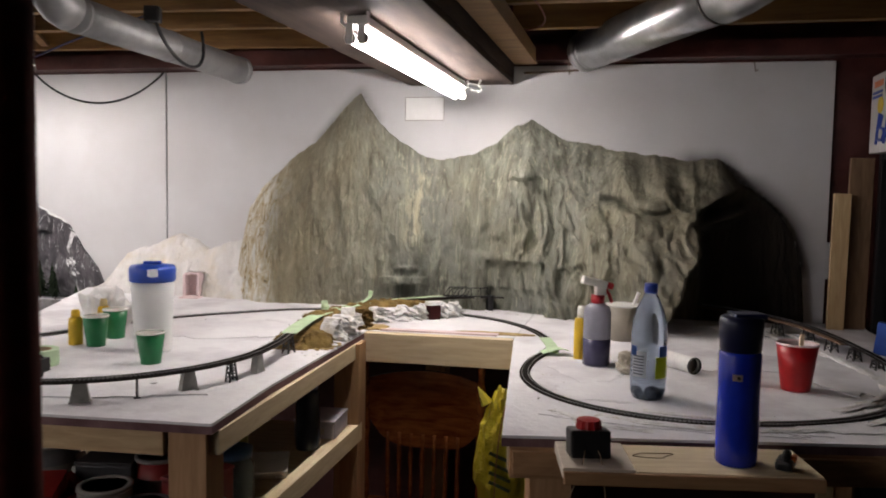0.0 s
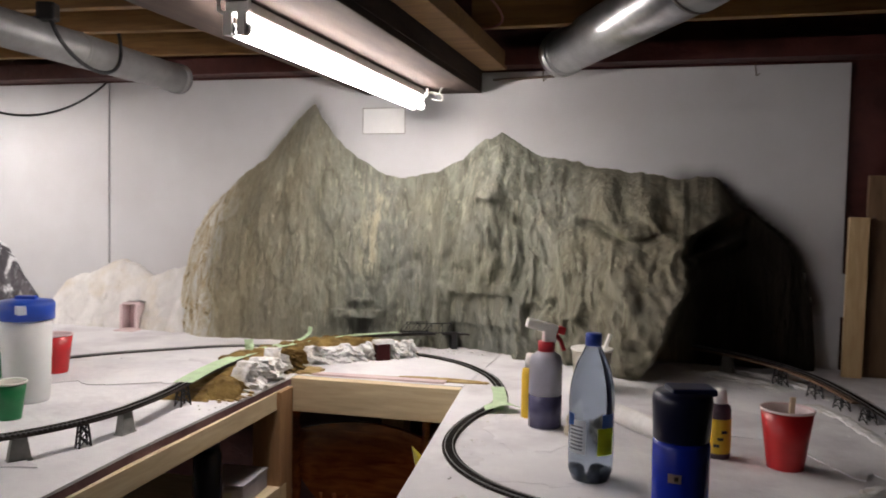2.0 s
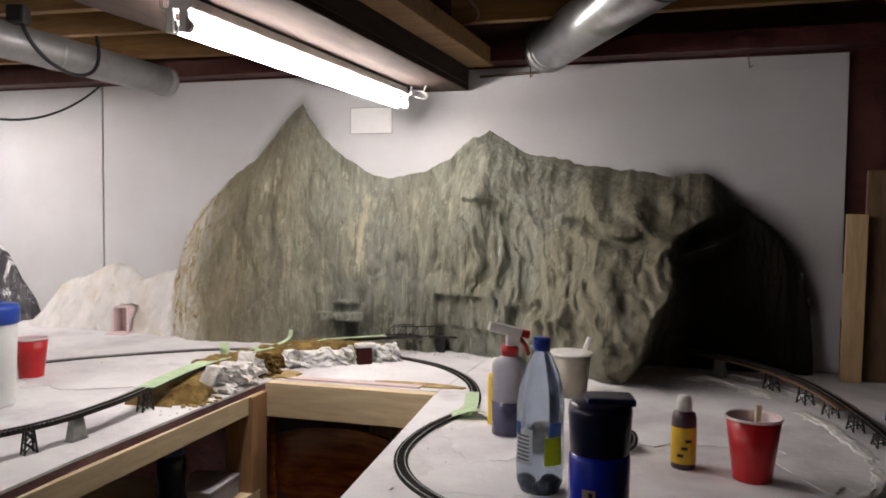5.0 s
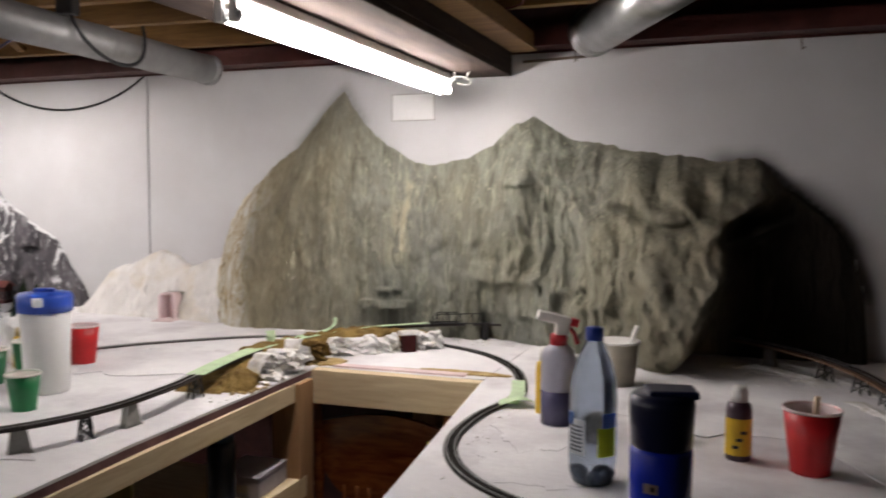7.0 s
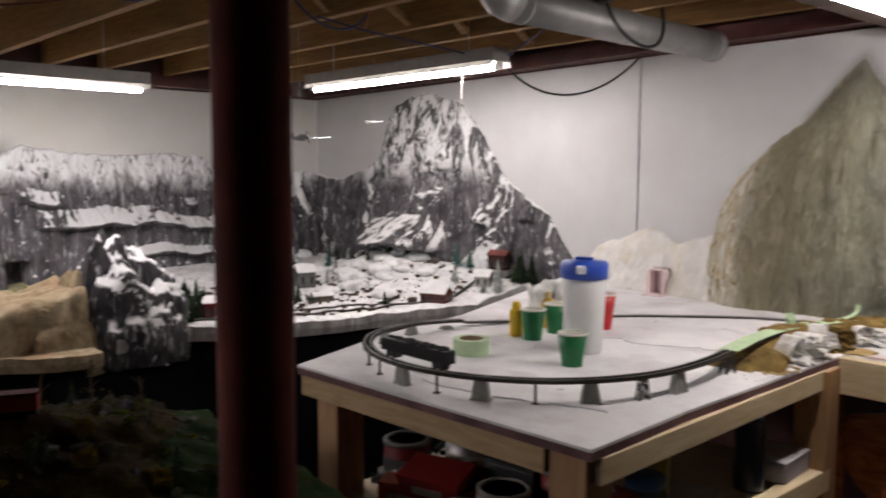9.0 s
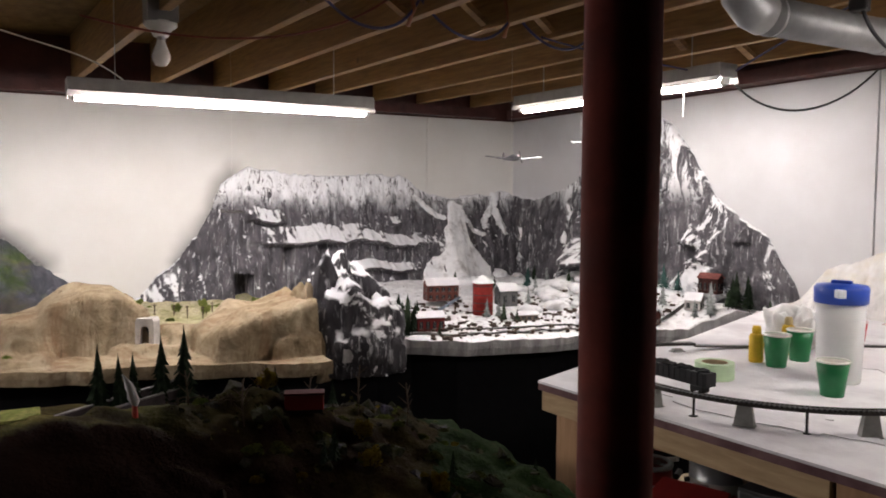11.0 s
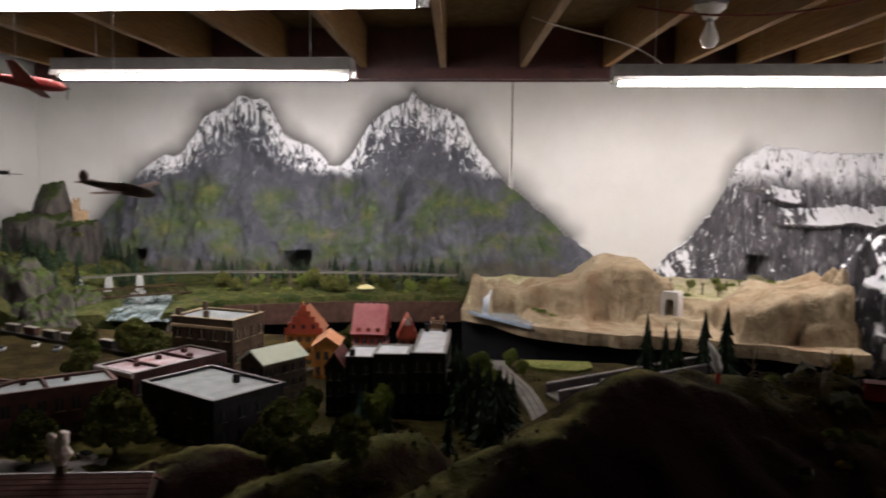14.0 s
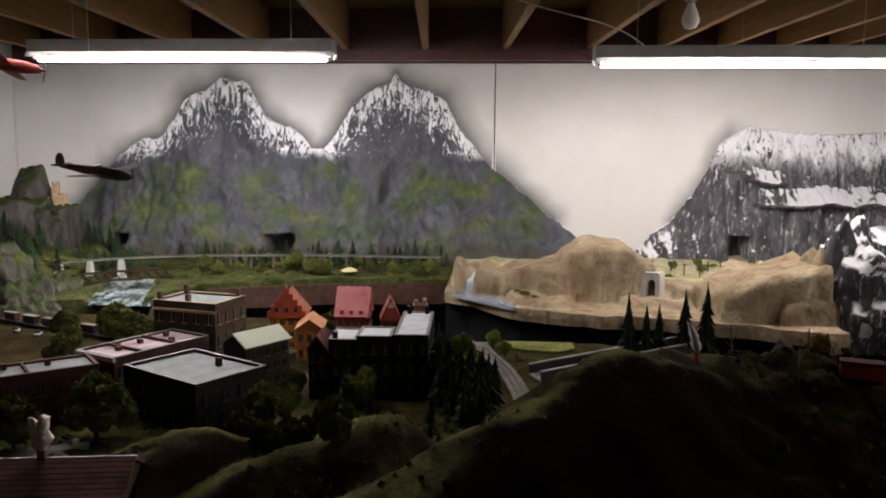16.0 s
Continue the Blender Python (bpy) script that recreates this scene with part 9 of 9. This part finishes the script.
for x in (-0.031, 0.031):
    part("jamb", boxed((x, 0.0, 0.055), (0.012, 0.06, 0.11), 0, 0.003), PINK_FOAM, niche)
part("lintel", boxed((0, 0.0, 0.113), (0.062, 0.05, 0.008), 0, 0.003), PINK_FOAM, niche)
part("sill", boxed((0.01, -0.045, 0.012), (0.085, 0.08, 0.010), 0, 0.004), PINK_FOAM, niche)
port = thing("tunnel_mouth", (-0.34, 3.555, 1.075), "dark square tunnel mouth in the olive mountain", "tunnel mouth")
part("bore", boxed((0, 0.02, 0.055), (0.085, 0.012, 0.11)), plain("bore_brown", (0.045, 0.03, 0.028), 0.9), port)

# ---- behind the right table ----
for x0, x1, z1, m, lab in ((1.274, 1.332, 1.565, LUMBER_Z, "pale pine plank leaning on the wall"), (1.330, 1.410, 1.695, wood("weathered_plank", (0.13, 0.075, 0.04), (0.22, 0.135, 0.075), (14, 14, 1.5)), "darker weathered plank leaning on the wall")):
    e = thing("plank", ((x0 + x1) / 2 - 0.012, 3.44 if z1 < 1.6 else 3.47, 0), lab, "plank", rx=-1.0, ry=0.6)
    part("board", boxed((0, 0, z1 / 2), (x1 - x0, 0.022, z1), 0, 0.002), m, e)
rack = thing("storage_rack", (1.72, 3.255, 0), "black storage rack beside the table", "storage rack")
for x in (-0.27, 0.27):
    for y in (-0.235, 0.235):
        part("upright", boxed((x, y, 0.855), (0.035, 0.035, 1.71), 0, 0.003), BLACKPLASTIC, rack)
for z in (0.4, 1.02, 1.70):
    part("shelf", boxed((0, 0, z), (0.56, 0.49, 0.02), 0, 0.003), BLACKPLASTIC, rack)
part("back_panel", boxed((0, 0.228, 0.86), (0.50, 0.006, 1.66)), BLACKPLASTIC, rack)
part("side_panel", boxed((0.262, 0, 0.86), (0.006, 0.43, 1.66)), BLACKPLASTIC, rack)
carton = thing("printed_carton", (1.585, 3.30, 1.712), "white printed carton on top of the rack", "carton", rz=-90)
part("box", boxed((0, 0, 0.14), (0.48, 0.36, 0.28), 0, 0.003), plain("white_carton", (0.50, 0.49, 0.48), 0.6, var=0.05), carton)
BLUEINK, ORANGEINK, YELLOWINK = plain("blue_print", (0.02, 0.05, 0.30), 0.5), plain("orange_print", (0.55, 0.16, 0.05), 0.5), plain("yellow_print", (0.62, 0.45, 0.03), 0.5)
for pts in (((-0.15, 0.03), (-0.12, 0.135), (-0.09, 0.125), (-0.11, 0.085), (-0.07, 0.08), (-0.08, 0.04), (-0.13, 0.045)), ((-0.06, 0.03), (-0.02, 0.12), (-0.01, 0.03)), ((-0.04, 0.07), (0.0, 0.075)), ((0.06, 0.12), (0.02, 0.10), (0.01, 0.06), (0.04, 0.04), (0.10, 0.06), (0.14, 0.11), (0.155, 0.165))):
    part("print_stroke", sweep([(x, -0.181, z) for x, z in pts], 0.007, 6), BLUEINK, carton)
part("print_roundel", sweep([(-0.03, -0.1805, 0.235), (-0.03, -0.183, 0.235)], 0.046, 24), plain("dark_roundel", (0.03, 0.02, 0.02), 0.5), carton)
part("print_ring", sweep([(-0.02, -0.1805, 0.245), (-0.02, -0.1836, 0.245)], 0.018, 16), plain("brown_print", (0.16, 0.05, 0.02), 0.5), carton)
part("print_disc", sweep([(-0.12, -0.1805, 0.165), (-0.12, -0.1832, 0.165)], 0.030, 20), YELLOWINK, carton)
for x, z, w, h, m in ((-0.155, 0.245, 0.10, 0.022, ORANGEINK), (-0.165, 0.215, 0.11, 0.010, BLUEINK), (-0.165, 0.20, 0.11, 0.010, BLUEINK), (0.11, 0.255, 0.14, 0.008, BLACKPLASTIC), (0.11, 0.235, 0.14, 0.008, BLACKPLASTIC), (0.11, 0.215, 0.12, 0.008, BLACKPLASTIC)):
    part("print_bar", boxed((x, -0.1805, z), (w, 0.003, h)), m, carton)
part("print_panel", boxed((0.12, -0.1803, 0.085), (0.16, 0.002, 0.10)), plain("grey_print", (0.30, 0.30, 0.30), 0.5), carton)
crate = thing("brown_carton", (1.58, 3.20, 1.03), "small brown carton in the rack", "carton")
part("box", boxed((0, 0, 0.07), (0.24, 0.2, 0.14), 0, 0.003), surf("kraft", (0.22, 0.13, 0.06), (0.32, 0.20, 0.10), 12, 0.8), crate)
part("tape", boxed((0, -0.1006, 0.07), (0.04, 0.001, 0.14)), plain("tan_tape", (0.34, 0.24, 0.12), 0.4), crate)
upper = thing("dark_crate", (1.62, 3.26, 1.993), "dark crate on top of the white carton", "crate")
part("box", boxed((0, 0, 0.055), (0.34, 0.3, 0.11), 0, 0.004), brickish("crate_dark", (0.07, 0.05, 0.04)), upper)
bluebox = thing("small_box", (1.345, 2.98, ZT), "small blue and white box at the table edge", "box", rz=-28)
part("box", boxed((0, 0, 0.05), (0.07, 0.03, 0.10), 0, 0.002, ry=6), plain("box_blue", (0.02, 0.07, 0.34), 0.4), bluebox)
part("white_panel", boxed((0.022, -0.0152, 0.05), (0.032, 0.001, 0.096), 0, 0, ry=6), plain("box_white", (0.62, 0.64, 0.66), 0.4), bluebox)
part("panel_print", boxed((0.022, -0.016, 0.06), (0.016, 0.001, 0.03), 0, 0, ry=6), BLACKPLASTIC, bluebox)

# ---- chair and bag in the gap between the tables ----
OAK = wood("varnished_oak", (0.11, 0.026, 0.008), (0.27, 0.085, 0.026), (2, 10, 10), 0.16, False)
chair = thing("dining_chair", (-0.115, 2.92, 0), "varnished oak dining chair with a pressed back panel", "chair")
bm = bmesh.new()
rows = []
for i in range(25):
    u = -1 + 2 * i / 24
    x, y = 0.20 * u + 0.012, 0.022 * (1 - u * u)
    zt, zb = 0.93 - 0.03 * u * u, 0.66 + 0.10 * abs(u) ** 4
    rows.append([bm.verts.new(p) for p in ((x, y - 0.009, zb), (x, y - 0.009, zt), (x, y + 0.009, zt), (x, y + 0.009, zb))])
for a, b in zip(rows, rows[1:]):
    for k in range(4):
        bm.faces.new((a[k], a[(k + 1) % 4], b[(k + 1) % 4], b[k]))
bm.faces.new(rows[0])
bm.faces.new(rows[-1])
part("crest_panel", bm, OAK, chair, "pressed oak crest panel")
TURN_P = [(0.012, 0), (0.016, 0.05), (0.011, 0.10), (0.018, 0.16), (0.012, 0.2), (0.017, 0.28), (0.012, 0.34), (0.018, 0.42), (0.010, 0.46), (0.014, 0.50)]
for s in (-1, 1):
    part("back_post", lathe(TURN_P, 14), OAK, chair, smooth=True).matrix_local = pose(s * 0.205, 0.0, 0.46)
    for y in (0.02, -0.36):
        part("leg", lathe([(0.012, 0), (0.018, 0.12), (0.014, 0.24), (0.02, 0.34), (0.016, 0.44)], 12), OAK, chair, smooth=True).matrix_local = pose(s * 0.18, y + 0.0, 0)
for k in range(7):
    part("spindle", lathe([(0.006, 0), (0.009, 0.06), (0.006, 0.12), (0.010, 0.16), (0.006, 0.2), (0.008, 0.25)], 8), OAK, chair, smooth=True).matrix_local = pose(-0.125 + 0.0417 * k, 0.008, 0.46)
part("seat", boxed((0, -0.17, 0.45), (0.43, 0.42, 0.032), 0, 0.012), OAK, chair)

bag = thing("yellow_bag", (0.20, 2.70, 0.54), "crumpled yellow plastic sack hanging by the table leg", "sack")
bm = bmesh.new()
bmesh.ops.create_icosphere(bm, subdivisions=4, radius=1.0)
for v in bm.verts:
    n = v.co.copy()
    q = 1 + 0.20 * fr(n.x * 2.5, n.y * 2.5, n.z * 2.5, 5)
    v.co = Vector((n.x * 0.085 * q * (1 - 0.35 * n.z), n.y * 0.05 * q, n.z * 0.20 * q + 0.2))
part("sack", bm, surf("yellow_film", (0.50, 0.40, 0.015), (0.66, 0.56, 0.05), 8, 0.35, bmp=0.8, bscale=18, dist=0.02), bag)
part("ear", lathe([(0.02, 0), (0.012, 0.03), (0.001, 0.06)], 6), surf("yellow_ear", (0.50, 0.42, 0.02), (0.62, 0.55, 0.05), 8, 0.35), bag).matrix_local = pose(-0.05, -0.01, 0.36, 0, -30, 0)
for k in range(4):
    part("print_bar", boxed((0.0, -0.056, 0.12 + 0.03 * k), (0.07, 0.004, 0.010), 0, 0, ry=20), plain("bag_print", (0.05, 0.06, 0.02), 0.5), bag)
cable(bezier((0.30, 2.36, ZT + 0.003), (0.27, 2.36, ZT - 0.01), (0.235, 2.34, ZT - 0.10), (0.23, 2.36, 0.72)), 0.0015, COPPERISH, "thin brown wire hanging from the track over the table edge")

# ---- stores below the left table ----
SHELF = 0.742


def tin(at, r, h, body, lid, label, name="paint_tin"):
    e = thing(name, at, label, "tin", "stored tins")
    part("wall", lathe([(r, 0), (r, h)], 24), body, e, smooth=True)
    part("lid", lathe([(r + 0.002, h - 0.006), (r + 0.002, h + 0.002), (r * 0.85, h + 0.003), (r * 0.83, h), (0, h)], 24), lid, e, "pressed lid", smooth=True)
    part("label", lathe([(r + 0.0008, h * 0.2), (r + 0.0008, h * 0.7)], 24, cap=False), lid, e, smooth=True)
    return e


TINGREY, TINWHITE, TINRED = plain("tin_grey", (0.30, 0.30, 0.30), 0.35, 0.6), plain("tin_white", (0.42, 0.40, 0.36), 0.5), plain("tin_red", (0.22, 0.02, 0.018), 0.45)
for x, y, r, h, a, b in ((-0.48, 1.86, 0.05, 0.10, TINWHITE, TINGREY), (-0.60, 1.88, 0.06, 0.12, TINWHITE, TINWHITE), (-0.72, 1.87, 0.045, 0.09, TINGREY, TINRED), (-0.98, 1.90, 0.06, 0.13, TINRED, TINGREY), (-0.86, 2.02, 0.07, 0.16, TINGREY, TINWHITE), (-0.55, 2.02, 0.055, 0.15, TINRED, TINGREY)):
    tin((x, y, SHELF), r, h, a, b, "used paint tin stored below the table")
part("front_shelf", boxed((-0.70, 1.885, 0.733), (0.80, 0.22, 0.012)), LUMBER, left_table, "plywood lower shelf")
for x, y, z, s, rz, rx, m, lab in ((-0.78, 1.84, SHELF + 0.07, (0.16, 0.10, 0.05), 20, 14, plain("red_case", (0.26, 0.022, 0.02), 0.4), "flat red plastic case lying tilted"), (-0.66, 2.0, SHELF, (0.14, 0.12, 0.14), 10, 0, plain("dark_case", (0.03, 0.03, 0.032), 0.5), "dark storage case below the table"),
                               (-0.42, 1.98, SHELF, (0.10, 0.14, 0.13), -10, 0, plain("red_case_b", (0.20, 0.02, 0.02), 0.45), "red storage box below the table"), (-0.90, 1.82, SHELF, (0.10, 0.07, 0.06), 35, 0, plain("orange_case", (0.34, 0.07, 0.025), 0.5), "small orange box below the table"),
                               (-0.38, 2.66, SHELF + 0.034, (0.13, 0.16, 0.05), 5, 0, plain("grey_box", (0.34, 0.32, 0.36), 0.6), "pale grey lidded box on the shelf rail"), (-0.40, 2.30, SHELF + 0.034, (0.12, 0.17, 0.012), 22, 0, plain("paper_pile", (0.55, 0.53, 0.50), 0.7), "thin pile of white papers")):
    e = thing("stored_box", (x, y, z), lab, "box", "stored boxes", rz, rx)
    part("case", boxed((0, 0, s[2] / 2), s, 0, 0.006), m, e)
    part("lid", boxed((0, 0, s[2] + 0.003), (s[0] * 1.02, s[1] * 1.02, 0.008), 0, 0.002), m, e)
    part("paper_label", boxed((0, -s[1] / 2 - 0.0008, s[2] * 0.5), (s[0] * 0.5, 0.001, s[2] * 0.4)), plain("dull_paper", (0.38, 0.34, 0.28), 0.7), e)
junk = thing("workshop_clutter", (0, 0, 0), "jumble of small red, white and dark workshop bits", "clutter")
rnd = random.Random(77)
for name, c in (("junk_red", (0.30, 0.03, 0.02)), ("junk_dark", (0.02, 0.02, 0.022)), ("junk_pale", (0.45, 0.43, 0.40)), ("junk_orange", (0.40, 0.12, 0.03)), ("junk_brown", (0.12, 0.07, 0.04))):
    bm = bmesh.new()
    for k in range(34):
        x, y = rnd.uniform(-1.05, -0.40), rnd.uniform(1.80, 2.06)
        z, q = SHELF + 0.01 + 0.12 * rnd.random() ** 1.5 * (0.4 + (y - 1.8) * 3), rnd.uniform(0.008, 0.03)
        if rnd.random() < 0.6:
            box(bm, (x, y, z), (q * rnd.uniform(1, 3.5), q * rnd.uniform(0.6, 1.5), q * rnd.uniform(0.3, 1)), rnd.uniform(0, 180), 0.0, rnd.uniform(-35, 35), rnd.uniform(-30, 30))
        else:
            a = rnd.uniform(0, 6.28)
            sweep([(x, y, z), (x + 2.2 * q * math.cos(a), y + 2.2 * q * math.sin(a), z + q * rnd.uniform(-0.4, 0.8))], q * 0.35, 8, bm)
    tagged(part("bits", bm, plain(name, c, 0.5), junk), kind="stuff")
junk["kind"] = "stuff"
thermos = thing("dark_flask", (-0.36, 2.50, SHELF + 0.034), "dark blue drinking flask on the shelf rail", "bottle")
part("body", lathe([(0.036, 0), (0.037, 0.01), (0.036, 0.165), (0.028, 0.18)], 28), plain("smoke_blue", (0.02, 0.028, 0.05), 0.25), thermos, smooth=True)
part("cap", lathe([(0.030, 0.178), (0.030, 0.205), (0.024, 0.22), (0, 0.222)], 24), plain("flask_cap_blue", (0.03, 0.07, 0.16), 0.35), thermos, "blue screw cap", smooth=True)
jug = thing("clear_jug", (-0.40, 2.12, SHELF + 0.0), "clear jug with a blue lid below the table", "jug")
part("body", lathe([(0.045, 0), (0.05, 0.01), (0.05, 0.11), (0.035, 0.13)], 24), plain("jug_plastic", (0.35, 0.45, 0.5), 0.2, trans=0.6), jug, smooth=True)
part("lid", lathe([(0.044, 0.128), (0.046, 0.15), (0, 0.153)], 24), plain("jug_lid", (0.03, 0.09, 0.22), 0.4), jug, "blue lid", smooth=True)
for k, (x, y) in enumerate(((-0.35, 1.93), (-0.53, 1.79), (-0.66, 1.80))):
    e = thing("glass_jar", (x, y, SHELF), "small glass jar with a metal lid", "jar", "glass jars")
    part("glass", lathe([(0.028, 0), (0.031, 0.006), (0.031, 0.07), (0.025, 0.08)], 20), plain("jar_glass", (0.6, 0.62, 0.6), 0.1, trans=0.7), e, smooth=True)
    part("lid", lathe([(0.028, 0.078), (0.028, 0.092), (0, 0.093)], 20), TINGREY, e, smooth=True)
offcut = thing("board_offcut", (-0.48, 2.26, SHELF), "pale yellow board offcut standing on the shelf", "board", rz=12, rx=-4)
part("board", boxed((0, 0, 0.12), (0.08, 0.015, 0.24), 0, 0.002), plain("pale_board", (0.40, 0.33, 0.12), 0.7), offcut)
cloth = thing("white_cloth", (-1.13, 2.62, ZT), "crumpled white plastic bag behind the bottles", "plastic bag")
bm = bmesh.new()
bmesh.ops.create_icosphere(bm, subdivisions=4, radius=1.0)
for v in bm.verts:
    n = v.co.copy()
    q = 1 + 0.35 * fr(n.x * 2.2 + 4, n.y * 2.2, n.z * 2.2, 5)
    v.co = Vector((n.x * 0.085 * q, n.y * 0.07 * q, max(0.0, (n.z * 0.075 + 0.05) * q)))
part("film", bm, plain("white_film", (0.74, 0.74, 0.73), 0.45), cloth, smooth=True)


# ---- model aircraft on threads ----
def aircraft(at, rz, span, body, label, roll=0.0, pitch=0.0, top=2.12):
    e = thing("model_aircraft", at, label, "model aircraft", "model aircraft", rz, roll, pitch)
    L = span * 0.82
    part("fuselage", lathe([(0.0005, -0.5 * L), (0.024 * L, -0.45 * L), (0.052 * L, -0.1 * L), (0.072 * L, 0.12 * L), (0.068 * L, 0.33 * L), (0.042 * L, 0.46 * L), (0.012 * L, 0.5 * L)], 14), body, e, smooth=True).matrix_local = pose(0, 0, 0, 0, 90, 0)
    for s in (-1, 1):
        bm = bmesh.new()
        for y, c, z in ((0.03 * L, 0.24 * L, -0.03 * L), (span / 2, 0.10 * L, 0.02 * L)):
            for x, t in ((0.5, 0.0), (0.1, 0.016 * L), (-0.5, 0.0), (0.1, -0.008 * L)):
                bm.verts.new((0.12 * L + x * c, s * y, z + t))
        v = list(bm.verts)
        for k in range(4):
            bm.faces.new((v[k], v[(k + 1) % 4], v[4 + (k + 1) % 4], v[4 + k]))
        bm.faces.new(v[:4])
        bm.faces.new(v[4:])
        part("wing", bm, body, e)
        part("tailplane", boxed((-0.44 * L, s * 0.085 * L, 0.01 * L), (0.08 * L, 0.15 * L, 0.01 * L), 0, 0.001), body, e)
    fin = lathe([(0.075 * L, -0.006 * L), (0.085 * L, 0.0), (0.075 * L, 0.006 * L)], 18)
    for v in fin.verts:
        v.co = Vector((v.co.x * 0.75, v.co.z, v.co.y))
    part("fin", fin, body, e, smooth=True).matrix_local = pose(-0.46 * L, 0, 0.06 * L)
    part("canopy", lathe([(0.0, -0.09 * L), (0.03 * L, -0.05 * L), (0.034 * L, 0.02 * L), (0.0, 0.08 * L)], 10), GLASSY, e, smooth=True).matrix_local = pose(0.08 * L, 0, 0.045 * L, 0, 90, 0)
    part("spinner", lathe([(0.02 * L, 0), (0.0, 0.04 * L)], 10), BLACKPLASTIC, e).matrix_local = pose(0.5 * L, 0, 0, 0, 90, 0)
    part("propeller", boxed((0.51 * L, 0, 0), (0.006 * L, 0.02 * L, 0.24 * L), 0, 0.0, rx=15), BLACKPLASTIC, e)
    inv = e.matrix_basis.inverted()
    part("thread", sweep([inv @ Vector((at[0], at[1], at[2])), inv @ Vector((at[0], at[1], 2.376))], 0.0004, 4), WHITE_CAP, e)
    return e


aircraft((-0.60, -0.298, 1.512), 82, 0.155, brickish("camo_brown", (0.60, 0.46, 0.40)), "brown camouflaged model fighter on a thread", 5, 8)
aircraft((-1.45, -1.00, 1.765), 105, 0.30, plain("aircraft_red", (0.30, 0.05, 0.045), 0.4), "dark red model aircraft hung near the ceiling", -12, 8)
aircraft((-2.6, -2.02, 1.42), 70, 0.17, brickish("camo_grey", (0.08, 0.075, 0.07)), "grey model fighter hung before the wall", 8)
aircraft((-2.6, -1.83, 1.515), 60, 0.15, brickish("camo_grey_b", (0.08, 0.075, 0.07)), "grey model fighter hung before the wall", -8)
aircraft((-2.573, 2.517, 1.718), -12, 0.27, plain("aircraft_silver", (0.13, 0.13, 0.14), 0.35, 0.2), "silver model aircraft hung over the snow village")
aircraft((-3.4, 1.44, 1.46), 100, 0.14, brickish("camo_dark", (0.10, 0.095, 0.09)), "small dark model fighter before the cliff", 5)
aircraft((-2.75, 3.05, 1.82), 200, 0.13, plain("aircraft_white", (0.5, 0.5, 0.5), 0.4), "small pale model aircraft before the snowy peak")
